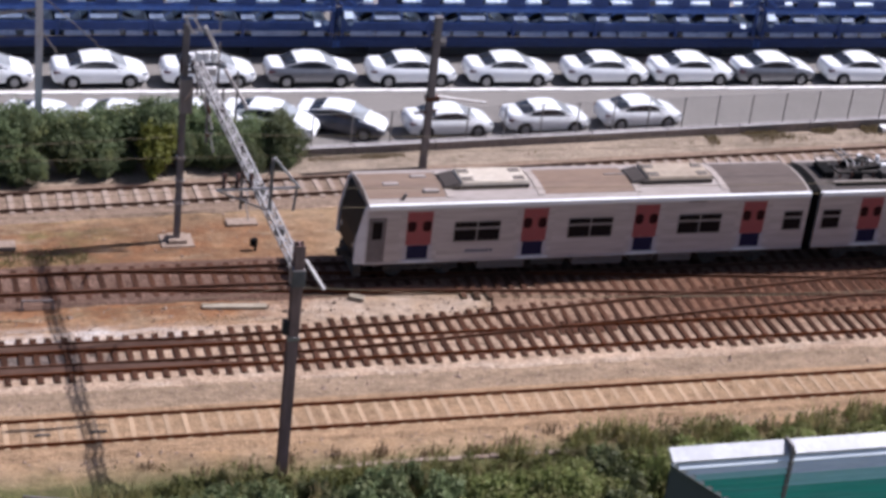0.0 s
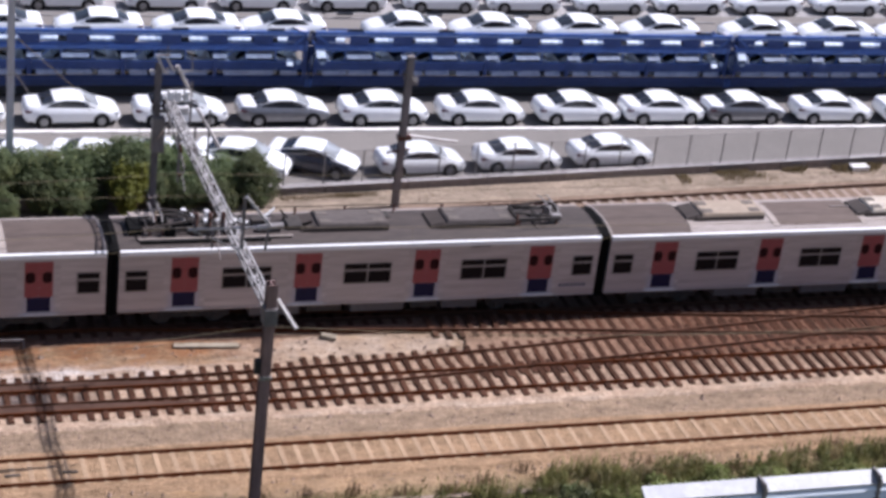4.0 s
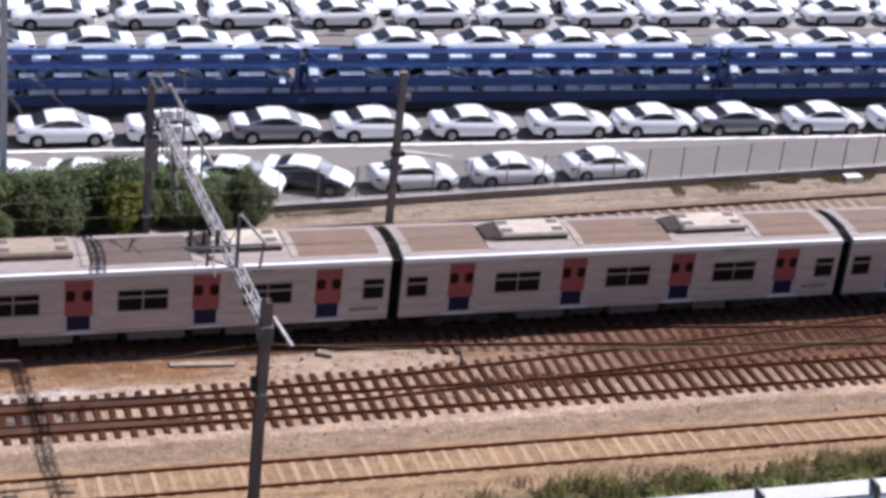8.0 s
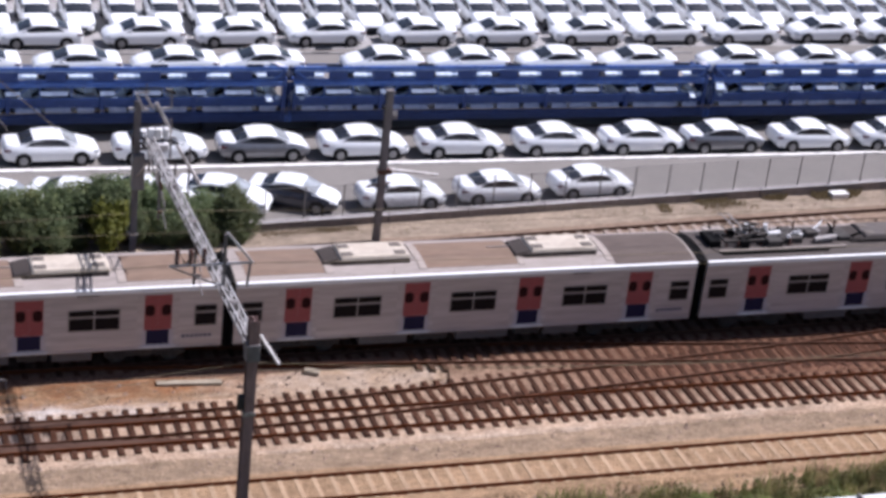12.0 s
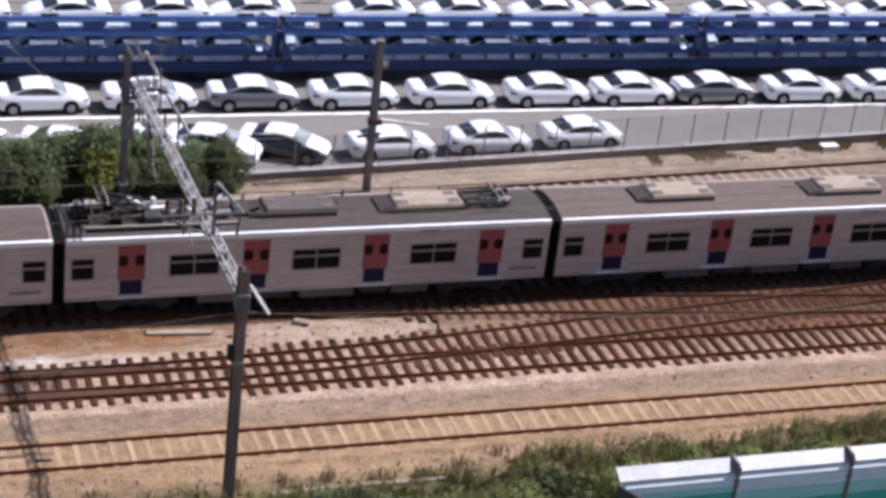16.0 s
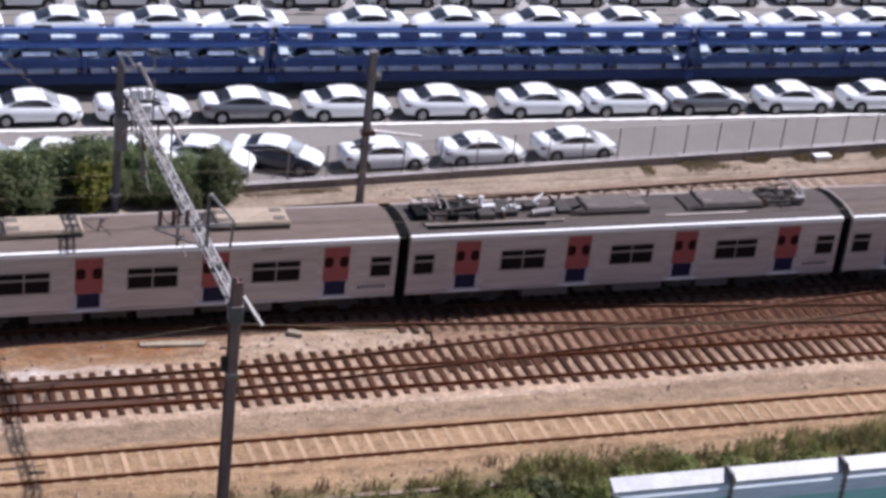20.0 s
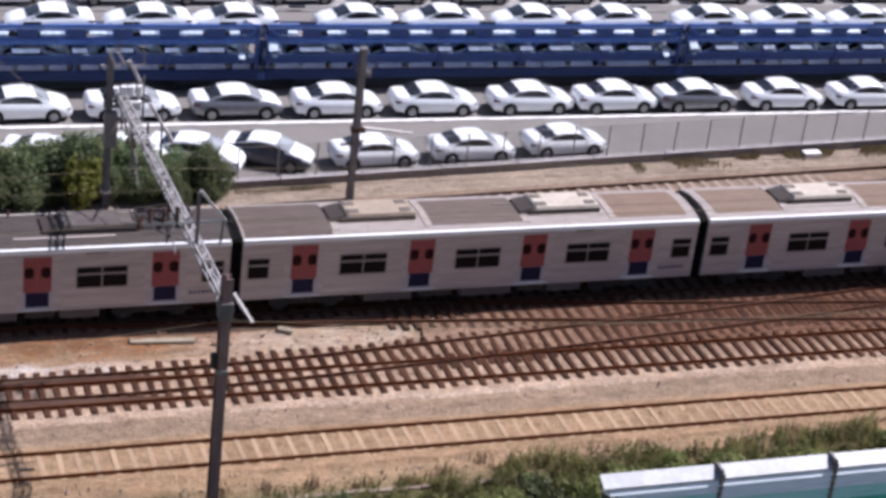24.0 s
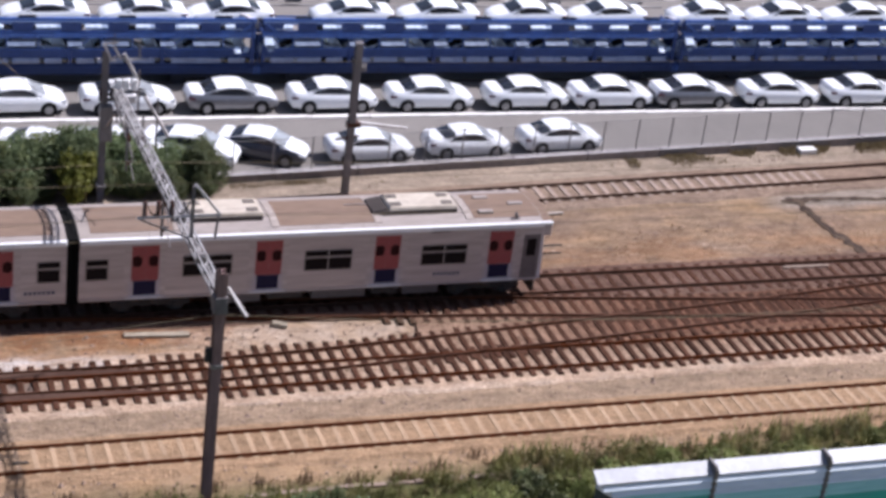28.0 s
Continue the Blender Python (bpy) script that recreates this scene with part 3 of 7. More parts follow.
def rail_along(path, off, x0, x1, step=2.0):
    """A rail that follows the line y = path(x), off metres to its side."""
    bm = bmesh.new()
    prof = rail_profile()
    rings = []
    n = max(2, int((x1 - x0) / step))
    for i in range(n + 1):
        x = x0 + (x1 - x0) * i / n
        rings.append([bm.verts.new((x, path(x) + off + y, z)) for y, z in prof])
    k = len(prof)
    for a, b in zip(rings, rings[1:]):
        for i in range(k):
            f = bm.faces.new((a[i], b[i], b[(i + 1) % k], a[(i + 1) % k]))
            f.material_index = 1 if i in (6, 7, 8) else 0
    bm.faces.new(rings[0][::-1])
    bm.faces.new(rings[-1])
    bmesh.ops.recalc_face_normals(bm, faces=bm.faces)
    return bm


def bed(name, path, half, top, material, x0=XW, x1=XE, label="", grow=lambda x: 1.0):
    """The stone bed of a track: a low bank with sloping, uneven shoulders."""
    verts, faces = [], []
    offs = [-half - 0.35, -half, -half * 0.5, 0, half * 0.5, half, half + 0.35]
    n = int((x1 - x0) / 0.5)
    for i in range(n + 1):
        x = x0 + (x1 - x0) * i / n
        k = grow(x)
        for j, o in enumerate(offs):
            o = o * k
            wob = 0.16 * noise.noise(Vector((x * 0.8, o * 3, 7))) if j in (0, 1, 5, 6) else 0
            z = (GZ - 0.06) if j in (0, 6) else top + 0.02 * noise.noise(Vector((x * 1.7, o * 2, 2)))
            verts.append((x, path(x) + o + wob, z))
    w = len(offs)
    for i in range(n):
        for j in range(w - 1):
            faces.append((i * w + j, (i + 1) * w + j, (i + 1) * w + j + 1, i * w + j + 1))
    ob = new(name, raw(name, verts, faces, material))
    return tagged(ob, label, "track bed", kind="structure")


def lane(points):
    """A smooth line y(x) through a few points."""
    px = np.array([p[0] for p in points], float)
    py = np.array([p[1] for p in points], float)
    return lambda x: float(np.interp(x, px, py))


Y_D, Y_S, Y_E = 55.33, 59.77, 65.70
track_d = lambda x: Y_D
track_s = lambda x: Y_S
track_e = lambda x: Y_E
track_f = lambda x: 72.32 + 0.0625 * x
track_l = lane([(-70, 60.33), (12, 60.33), (16.5, 60.48), (20, 60.70), (27, 61.32), (33, 61.92), (39, 62.52), (46.8, 63.50), (66, 65.66), (130, 65.70)])
track_k = lane([(-70, 65.70), (10, 65.66), (17.7, 64.95), (28.4, 64.02), (33.2, 63.42), (38.8, 62.80), (45.5, 62.07), (66, 59.80), (130, 59.77)])


def sleeper_mesh(name, length, w, h, material):
    bm = box(-w / 2, w / 2, -length / 2, length / 2, -h, 0, bevel=0.015)
    return finish(bm, name, material)


def track(name, path, label, sleeper, pitch, zs, near=(2, 60), x0=XW, x1=XE, wobble=0.02, ranges=None, seed=3, head=RAIL_RUST, web=None, long=()):
    """Two rails on sleepers. sleeper: mesh; zs: top of the sleepers."""
    t = thing(name, label, "railway track")
    for off in (-0.7525, 0.7525):
        part("rail", rail_along(path, off, x0, x1), [web or RAIL, head], t)
    rnd = random.Random(seed)
    far = []
    x = x0
    while x < x1:
        x += pitch * rnd.uniform(0.93, 1.07)
        if ranges and not any(a <= x <= b for a, b in ranges):
            continue
        piece, dy = next(((k[0], k[2]) for k in long if x < k[1]), (sleeper, 0.0))
        m = pose(x, path(x) + dy + rnd.uniform(-wobble, wobble), (zs(x) if callable(zs) else zs) + rnd.uniform(-0.008, 0.008), 0, 0, rnd.uniform(-1.2, 1.2))
        if near[0] <= x <= near[1]:
            part("sleeper", piece, None, t, at=m)
        else:
            far.append(m)
    if far:
        bv = [v.co.copy() for v in sleeper.vertices]
        bf = [tuple(p.vertices) for p in sleeper.polygons]
        verts, faces = [], []
        for m in far:
            k = len(verts)
            verts += [tuple(m @ v) for v in bv]
            faces += [tuple(i + k for i in f) for f in bf]
        tagged(part("distant_sleepers", raw("distant_sleepers", verts, faces, sleeper.materials[0]), None, t), kind="stuff")
    return t


bed("bed_north_siding", track_f, 1.45, -0.15, stone_bed("greyish_ballast", (0.165, 0.114, 0.083), (0.30, 0.218, 0.163), (0.20, 0.132, 0.092), 0.6), label="dusty tan stone bed of the outer siding")
bed("bed_main", track_e, 1.50, -0.15, BALLAST_RUST, label="rust-stained stone bed of the main line")
bed("bed_crossover", lambda x: (track_l(x) + track_k(x)) / 2 if x > 24 else track_l(x) * 0.5 + Y_S * 0.5, 1.55, -0.128, CROSSING, x0=18, x1=66, grow=lambda x: min(1.0, max(0.05, (x - 18) / 12)), label="rust-stained stone bed of the crossover")
bed("bed_second", lambda x: Y_S + 0.25, 1.95, -0.16, CROSSING, label="pale stone bed of the second line")
bed("bed_between", lambda x: 57.35, 0.75, -0.20, stone_bed("dull_ballast", (0.180, 0.122, 0.079), (0.340, 0.246, 0.169), (0.245, 0.167, 0.110), 0.6), label="grey crushed stone strip between two tracks")
bed("bed_near", track_d, 1.22, -0.125, BALLAST_TAN, label="sand-coloured stone bed of the near siding")

TIMBER = sleeper_mesh("timber_sleeper", 2.5, 0.23, 0.14, WOOD)
TIMBER_LONG = sleeper_mesh("long_timber_sleeper", 2.4, 0.23, 0.14, WOOD)
CONC = sleeper_mesh("concrete_sleeper", 1.72, 0.19, 0.14, CONCRETE_SLEEPER)
CONC_F = sleeper_mesh("concrete_sleeper_far", 1.95, 0.25, 0.14, mat("pinkish_concrete_sleeper", (0.30, 0.225, 0.180), (0.22, 0.162, 0.127), 0.9, fine=8, dirt=(0.36, 0.25, 0.18), big=0.8, vary=0.14, bump=0.006))
track("siding_track_near", track_d, "rusty rails of a siding half buried in sandy stone", CONC, 0.62, lambda x: -0.113 + 0.005 * math.sin(x * 1.7) * math.sin(x * 0.43), near=(2, 48))
track("railway_track_second", track_s, "brown rails on dark tarred timber sleepers in pale stone", TIMBER_LONG, 0.57, -0.09, near=(2, 62), seed=5, wobble=0.07, long=[(sleeper_mesh("switch_timber", n, 0.23, 0.14, WOOD), x, dy) for n, x, dy in ((3.1, 13.0, 0.30), (3.3, 17.0, 0.40), (3.6, 21.5, 0.55))])
cross = track("crossover_track", track_l, "brown rails of a crossover curving to the main line", TIMBER, 0.55, -0.095, near=(2, 62), ranges=[(21, 64)], seed=6, head=RAIL_TOP, web=RAIL_RUST, wobble=0.1)
for off in (-0.7525, 0.7525):                    # tapering strips added to fill the dark brown gap between stock rail and crossover rail
    filler = bmesh.new()
    rows = [[filler.verts.new((x, y, z)) for y in (Y_S + off + 0.05, Y_S + off + 0.05 + k * 0.46) for z in (-0.13, -0.055)] for x, k in ((-30.0, 1.0), (4.0, 1.0), (9.0, 0.95), (12.5, 0.6), (14.5, 0.1))]
    for p, q in zip(rows, rows[1:]):
        for i, j in ((0, 1), (1, 3), (3, 2), (2, 0)):
            filler.faces.new((p[i], q[i], q[j], p[j]))
    for e in (rows[0], rows[-1]):
        filler.faces.new((e[0], e[1], e[3], e[2]))
    bmesh.ops.recalc_face_normals(filler, faces=filler.faces)
    part("switch_blade", filler, FILLER, cross, "rust-brown strip added between paired rails")
track("scissors_track", track_k, "brown rails of the opposing crossover on timber sleepers", TIMBER, 0.55, -0.098, near=(2, 62), ranges=[(23, 64)], seed=8, head=RAIL_TOP, web=RAIL_RUST, wobble=0.1)
track("main_track", track_e, "dark brown rails of the main line in rusty stone", TIMBER, 0.64, -0.12, near=(2, 56), seed=9, head=RAIL_TOP, web=RAIL_DULL)
track("siding_track_far", track_f, "rusty rails on pale concrete sleepers beside the bank", CONC_F, 0.66, lambda x: float(np.interp(x, (36, 47, 52), (-0.10, -0.135, -0.165))), near=(2, 58), seed=10, head=RAIL_DULL, web=RAIL_DULL)

# ---------------------------------------------------------------- car park beyond the bank
wall_y = lambda x: 76.95 + 0.0715 * (x - 21)      # line of the low wall


def lot():
    verts, faces = [], []
    xs = list(range(-80, 161, 4))
    for x in xs:
        verts += [(x, wall_y(x) + 0.1, GZ + 0.22), (x, 83.0, 0.0), (x, 140, 0.0), (x, wall_y(x) + 0.1, GZ - 0.3), (x, 140, GZ - 0.3)]
    for i in range(len(xs) - 1):
        a, b = i * 5, (i + 1) * 5
        faces += [(a, b, b + 1, a + 1), (a + 1, b + 1, b + 2, a + 2), (a, a + 3, b + 3, b), (a + 2, b + 2, b + 4, a + 4)]
    tagged(new("pavement_car_park", raw("pavement_car_park", verts, faces, ASPHALT)), "sun-bleached grey asphalt of a large car park", "pavement", kind="structure")
    tagged(new("pavement_storage_yard", finish(box(-80, 160, 100.2, 140, -0.3, 0.012), "pavement_storage_yard", FAR_PAVING)), "grey concrete paving of the new-car storage yard", "pavement", kind="structure")
    # low retaining wall in cast lengths
    w = thing("low_wall", "low weathered concrete wall along the car park", "wall", kind="structure")
    me = finish(box(-1.99, 1.99, -0.13, 0.13, -0.55, 0.15, bevel=0.02), "wall_length", WALL_GREY)
    cap = finish(box(-1.985, 1.985, -0.19, 0.19, 0.15, 0.24, bevel=0.02), "wall_cap", CAP)
    for i in range(-10, 26):
        x = i * 4.0
        for piece in (me, cap):
            part(piece.name.split(".")[0], piece, None, w, at=pose(x, wall_y(x), 0.0, 0, 0, math.degrees(math.atan(0.0715))))
    k = thing("kerb", "pale concrete kerb before the parked row", "kerb", kind="structure")
    me = finish(box(-1.495, 1.495, -0.16, 0.16, -0.3, 0.07, bevel=0.02), "kerb_stone", KERB)
    for i in range(-14, 34):
        x = i * 3.0
        part("kerb_stone", me, None, k, at=pose(x, 83.80 - 0.0125 * (x - 12.5), 0))


lot()


def mesh_fence():
    """Chain-link fence on the low wall: posts, rails and a wire net of thin strips."""
    f = thing("chain_link_fence", "grey chain-link fence with thin steel posts on the low wall", "fence")
    post = finish(bar((0, 0, 0.1), (0, 0, 1.85), 0.036, n=8), "fence_post", FENCE_STEEL)
    i = 0
    x = 20.0
    while x < 75:
        part("fence_post", post, None, f, at=pose(x, wall_y(x) + 0.02, 0))
        x += 1.88
    for z in (0.25, 1.8):
        part("fence_rail", bar((20, wall_y(20) + 0.02, z), (75, wall_y(75) + 0.02, z), 0.013), FENCE_STEEL, f)
    verts, faces = [], []
    x = 20.0
    while x < 75:                                   # diamond wires, leaning both ways
        for s in (-1, 1):
            xa, xb = (x, x + 1.5) if s > 0 else (x + 1.5, x)
            k = len(verts)
            r = 0.003
            for dx, dz in ((-r, 0), (r, 0)):
                verts += [(xa + dx, wall_y(xa) + 0.02, 0.25), (xb + dx, wall_y(xb) + 0.02, 1.8)]
            faces.append((k, k + 1, k + 3, k + 2))
        x += 0.075
    tagged(part("wire_net", raw("wire_net", verts, faces, FENCE_STEEL), None, f, "fine grey wire net"), kind="stuff")


mesh_fence()

# ---------------------------------------------------------------- parked cars
CAR_KEYS = [  # x, bottom, belt, top, half width at belt, half width at top
    (-2.285, 0.42, 0.74, 0.82, 0.66, 0.50), (-2.22, 0.32, 0.93, 1.01, 0.76, 0.58), (-2.05, 0.26, 1.015, 1.10, 0.82, 0.62), (-1.75, 0.22, 1.01, 1.095, 0.865, 0.64),
    (-1.55, 0.20, 1.00, 1.11, 0.885, 0.66), (-1.20, 0.19, 0.995, 1.25, 0.895, 0.69), (-0.85, 0.19, 0.985, 1.37, 0.90, 0.70), (-0.35, 0.19, 0.97, 1.435, 0.90, 0.71),
    (0.20, 0.19, 0.955, 1.43, 0.90, 0.71), (0.55, 0.19, 0.945, 1.37, 0.90, 0.70), (0.95, 0.19, 0.935, 1.19, 0.895, 0.67), (1.30, 0.19, 0.92, 1.01, 0.885, 0.69),
    (1.55, 0.20, 0.87, 0.945, 0.87, 0.66), (1.90, 0.22, 0.78, 0.86, 0.83, 0.62), (2.14, 0.25, 0.66, 0.74, 0.74, 0.54), (2.27, 0.34, 0.52, 0.58, 0.58, 0.42)]


def car_rows(n=48):
    ks = np.array(CAR_KEYS)
    xs = np.linspace(ks[0, 0], ks[-1, 0], n)
    xs = np.unique(np.concatenate([xs, [-1.50, -0.90, 0.52, 1.22, -1.05, -0.25, 0.68]]))
    return [(x, *[float(np.interp(x, ks[:, 0], ks[:, i])) for i in range(1, 6)]) for x in xs]


def car_ring(b, belt, top, wb, wt):
    k = min(1, (top - belt) / 0.3)
    low, mid, high = (wb * 0.87, belt), (wb * 0.87 + (wt - wb * 0.87) * 0.5, belt + 0.02 + (top - belt) * 0.50), (wt * 1.06, top - 0.085 * k)
    side = [(p[0] + (q[0] - p[0]) * u / 3, p[1] + (q[1] - p[1]) * u / 3) for p, q in ((low, mid), (mid, high)) for u in range(3)]
    return [(wb * 0.90, b), (wb * 0.97, b + 0.10), (wb * 1.0, b + 0.60 * (belt - b)), (wb * 0.955, b + 0.83 * (belt - b)), *side, high, (wt * 0.93, top - 0.03 * k), (wt * 0.45, top - 0.006), (0, top)]


def car_shell(film):
    """Splits one lofted skin into bodywork and the glass of each window."""
    rows = car_rows()
    groups = {k: bmesh.new() for k in ("body", "windscreen", "rear_window", "film", "side_a", "side_b", "side_c", "side_d")}

    def kind(x, j, s):
        if -1.50 <= x < -0.90 and j >= 10:
            return "rear_window"
        if 0.52 <= x < 1.22 and j >= 10:
            return "windscreen"
        arch = 5.2 * (1 - ((x + 0.14) / 1.18) ** 2)          # the side glass rises to an arch and ends in points
        if 0.3 < j - 3.5 < arch:
            return ("side_a" if s < 0 else "side_b") if x < -0.2 else ("side_c" if s < 0 else "side_d")
        if film and (j >= 7 or (j >= 4 and (x > 1.05 or x < -1.5))):
            return "film"
        return "body"
    for a, b in zip(rows, rows[1:]):
        ra, rb = car_ring(*a[1:]), car_ring(*b[1:])
        xm = (a[0] + b[0]) / 2
        for j in range(len(ra) - 1):
            for s in (-1, 1):
                g = groups[kind(xm, j, s)]
                q = [(a[0], s * ra[j][0], ra[j][1]), (b[0], s * rb[j][0], rb[j][1]), (b[0], s * rb[j + 1][0], rb[j + 1][1]), (a[0], s * ra[j + 1][0], ra[j + 1][1])]
                vs = [g.verts.new(c) for c in (q if s < 0 else q[::-1])]
                try:
                    g.faces.new(vs)
                except ValueError:
                    pass
    for r, flip in ((rows[0], 1), (rows[-1], -1)):
        ring = car_ring(*r[1:])
        pts = [(r[0], -y, z) for y, z in ring] + [(r[0], y, z) for y, z in ring[-2::-1]]
        groups["body"].faces.new([groups["body"].verts.new(c) for c in (pts if flip > 0 else pts[::-1])])
    under = box(-2.0, 2.0, -0.78, 0.78, 0.17, 0.30)
    out = {}
    for k, g in groups.items():
        bmesh.ops.remove_doubles(g, verts=g.verts, dist=0.0005)
        bmesh.ops.recalc_face_normals(g, faces=g.faces)
        out[k] = g
    return out, under


def wheel_meshes():
    t = bmesh.new()
    bmesh.ops.create_cone(t, cap_ends=True, segments=24, radius1=0.315, radius2=0.315, depth=0.20, matrix=Matrix.Rotation(radians(90), 4, "X"))
    bmesh.ops.bevel(t, geom=[e for e in t.edges if abs(e.calc_length()) < 0.1 and abs(e.verts[0].co.y - e.verts[1].co.y) < 0.01], offset=0.03, segments=2, affect="EDGES")
    r = bmesh.new()
    bmesh.ops.create_cone(r, cap_ends=True, segments=20, radius1=0.205, radius2=0.19, depth=0.03, matrix=Matrix.Translation((0, -0.10, 0)) @ Matrix.Rotation(radians(90), 4, "X"))
    for i in range(5):
        m = Matrix.Rotation(radians(72 * i), 4, "Y")
        box(-0.028, 0.028, -0.128, -0.11, 0.02, 0.185, bm=r, m=m)
    a = bmesh.new()
    bmesh.ops.create_cone(a, cap_ends=True, segments=24, radius1=0.385, radius2=0.385, depth=0.06, matrix=Matrix.Rotation(radians(90), 4, "X"))
    return finish(t, "tyre", TYRE), finish(r, "rim", RIM), finish(a, "wheel_arch", BLACK)


TYRE_ME, RIM_ME, ARCH_ME = wheel_meshes()


def car_master(paint, label, film=False, screen=None):
    g, under = car_shell(film)
    t = thing("parked_car", label, "car", "cars in the car park", at=pose(0, -400, 0))
    part("body", g["body"], paint, t, smooth=True)
    if film:
        part("protective_film", g["film"], WHITE_CAR, t, "white protective film on roof, bonnet and boot", smooth=True)
    else:
        g["film"].free()
    part("windscreen", g["windscreen"], screen or WINDSCREEN, t, "dark windscreen" if screen else "windscreen painted pale as if reflecting the sky", smooth=True)
    part("rear_window", g["rear_window"], CAR_GLASS, t, "dark rear window", smooth=True)
    for k in ("side_a", "side_b", "side_c", "side_d"):
        part("side_window", g[k], CAR_GLASS, t, "dark side glass", smooth=True)
    part("underbody", under, BLACK, t)
    for x in (-1.36, 1.34):
        for s in (-1, 1):
            rot = 0 if s < 0 else 180
            part("wheel_arch", ARCH_ME, None, t, at=pose(x, s * 0.872, 0.33))
            w = part("wheel", TYRE_ME, None, t, at=pose(x, s * 0.815, 0.315, 0, 0, rot))
            part("rim", RIM_ME, None, w, "alloy rim")
    for s in (-1, 1):
        part("headlight", box(1.86, 2.18, s * 0.69 - 0.09, s * 0.69 + 0.09, 0.60, 0.72, bevel=0.03), LAMP_CLEAR, t, "clear headlamp")
        part("tail_light", box(-2.24, -1.88, s * 0.735 - 0.085, s * 0.735 + 0.085, 0.75, 0.86, bevel=0.03), LAMP_RED, t, "dark red wrap-round tail lamp")
        part("wing_mirror", box(0.72, 0.86, s * 0.99 - 0.10, s * 0.99 + 0.06, 0.93, 1.05, bevel=0.03), paint, t)
    part("grille", box(2.20, 2.275, -0.34, 0.34, 0.36, 0.50, bevel=0.015), BLACK, t)
    for s in (-1, 1):
        part("sill", box(-0.95, 0.95, s * 0.85 - 0.03, s * 0.85 + 0.03, 0.17, 0.26, bevel=0.01), BLACK, t)
    return t


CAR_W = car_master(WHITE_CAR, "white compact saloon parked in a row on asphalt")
CAR_L = car_master(WHITE_CAR, "white compact saloon with a dark windscreen", False, CAR_GLASS)
CAR_S = car_master(SILVER_CAR, "grey compact saloon under white film among white ones", True)
CAR_G = car_master(GREY_CAR, "slate-grey compact saloon with white film parked askew", True)
crng = random.Random(11)


def park(master, x, y, z=0.0, yaw=0.0, label="", group=""):
    c = copy_thing(master, pose(x, y, z, 0, 0, yaw))
    if label:
        c["label"] = label
    if group:
        c["group"] = group
    return c


# row in front of the blue wagons, standing behind the kerb
for i, (a, b) in enumerate([(-1.6, 3.0), (3.85, 8.44), (9.22, 13.79), (14.4, 19.0), (19.48, 24.04), (24.56, 29.14), (29.62, 34.25), (34.87, 39.42), (39.60, 44.2), (44.25, 48.82), (49.4, 54.0), (54.5, 59.1), (59.6, 64.2), (64.7, 69.3)]):
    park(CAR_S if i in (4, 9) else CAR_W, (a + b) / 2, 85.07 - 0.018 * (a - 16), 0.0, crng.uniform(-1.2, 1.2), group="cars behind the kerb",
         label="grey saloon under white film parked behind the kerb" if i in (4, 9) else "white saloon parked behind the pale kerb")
# row along the low wall
c = park(CAR_G, 21.95, 79.2, -0.01, -27, "slate-grey saloon parked askew beside the low wall", "cars along the low wall")
c.matrix_basis = c.matrix_basis @ Matrix.Scale(0.95, 4)
for x, y in ((27.0, 78.85), (31.97, 79.1), (36.95, 79.45)):
    c = park(CAR_W, x, y - 0.05, -0.01, 2.5 + crng.uniform(-1, 1), "white saloon parked along the low wall", "cars along the low wall")
    c.matrix_basis = c.matrix_basis @ Matrix.Scale(0.94, 4)
for x, y in ((18.55, 79.2), (15.3, 79.2), (11.95, 79.25), (8.6, 79.3), (5.2, 79.35), (1.9, 79.4)):
    park(CAR_W, x, y, -0.01, -27 + crng.uniform(-1.5, 1.5), "white saloon parked askew, half hidden behind a dense hedge", "cars along the low wall")
# storage yard beyond the wagons: one row standing along the track, then rows standing nose to the track
for i in range(14):
    x = 7.8 + 5.36 * i + crng.uniform(-0.2, 0.2)
    park(CAR_L, x, 101.25 + crng.uniform(-0.08, 0.08), 0.012, 180 + crng.uniform(-1, 1), "white saloon in the first row of the storage yard", "first row of new cars")
for y, x0, n in ((104.75, 8.3, 29), (110.6, 9.1, 20)):
    for i in range(n):
        park(CAR_L, x0 + 2.41 * i + crng.uniform(-0.08, 0.08), y + crng.uniform(-0.12, 0.12), 0.012, -90 + crng.uniform(-1, 1), "white saloon standing nose to the track in a dense block", "block of new cars")

# ---------------------------------------------------------------- blue car-carrier wagons
WAG_Y0, WAG_Y1 = 87.72, 90.12


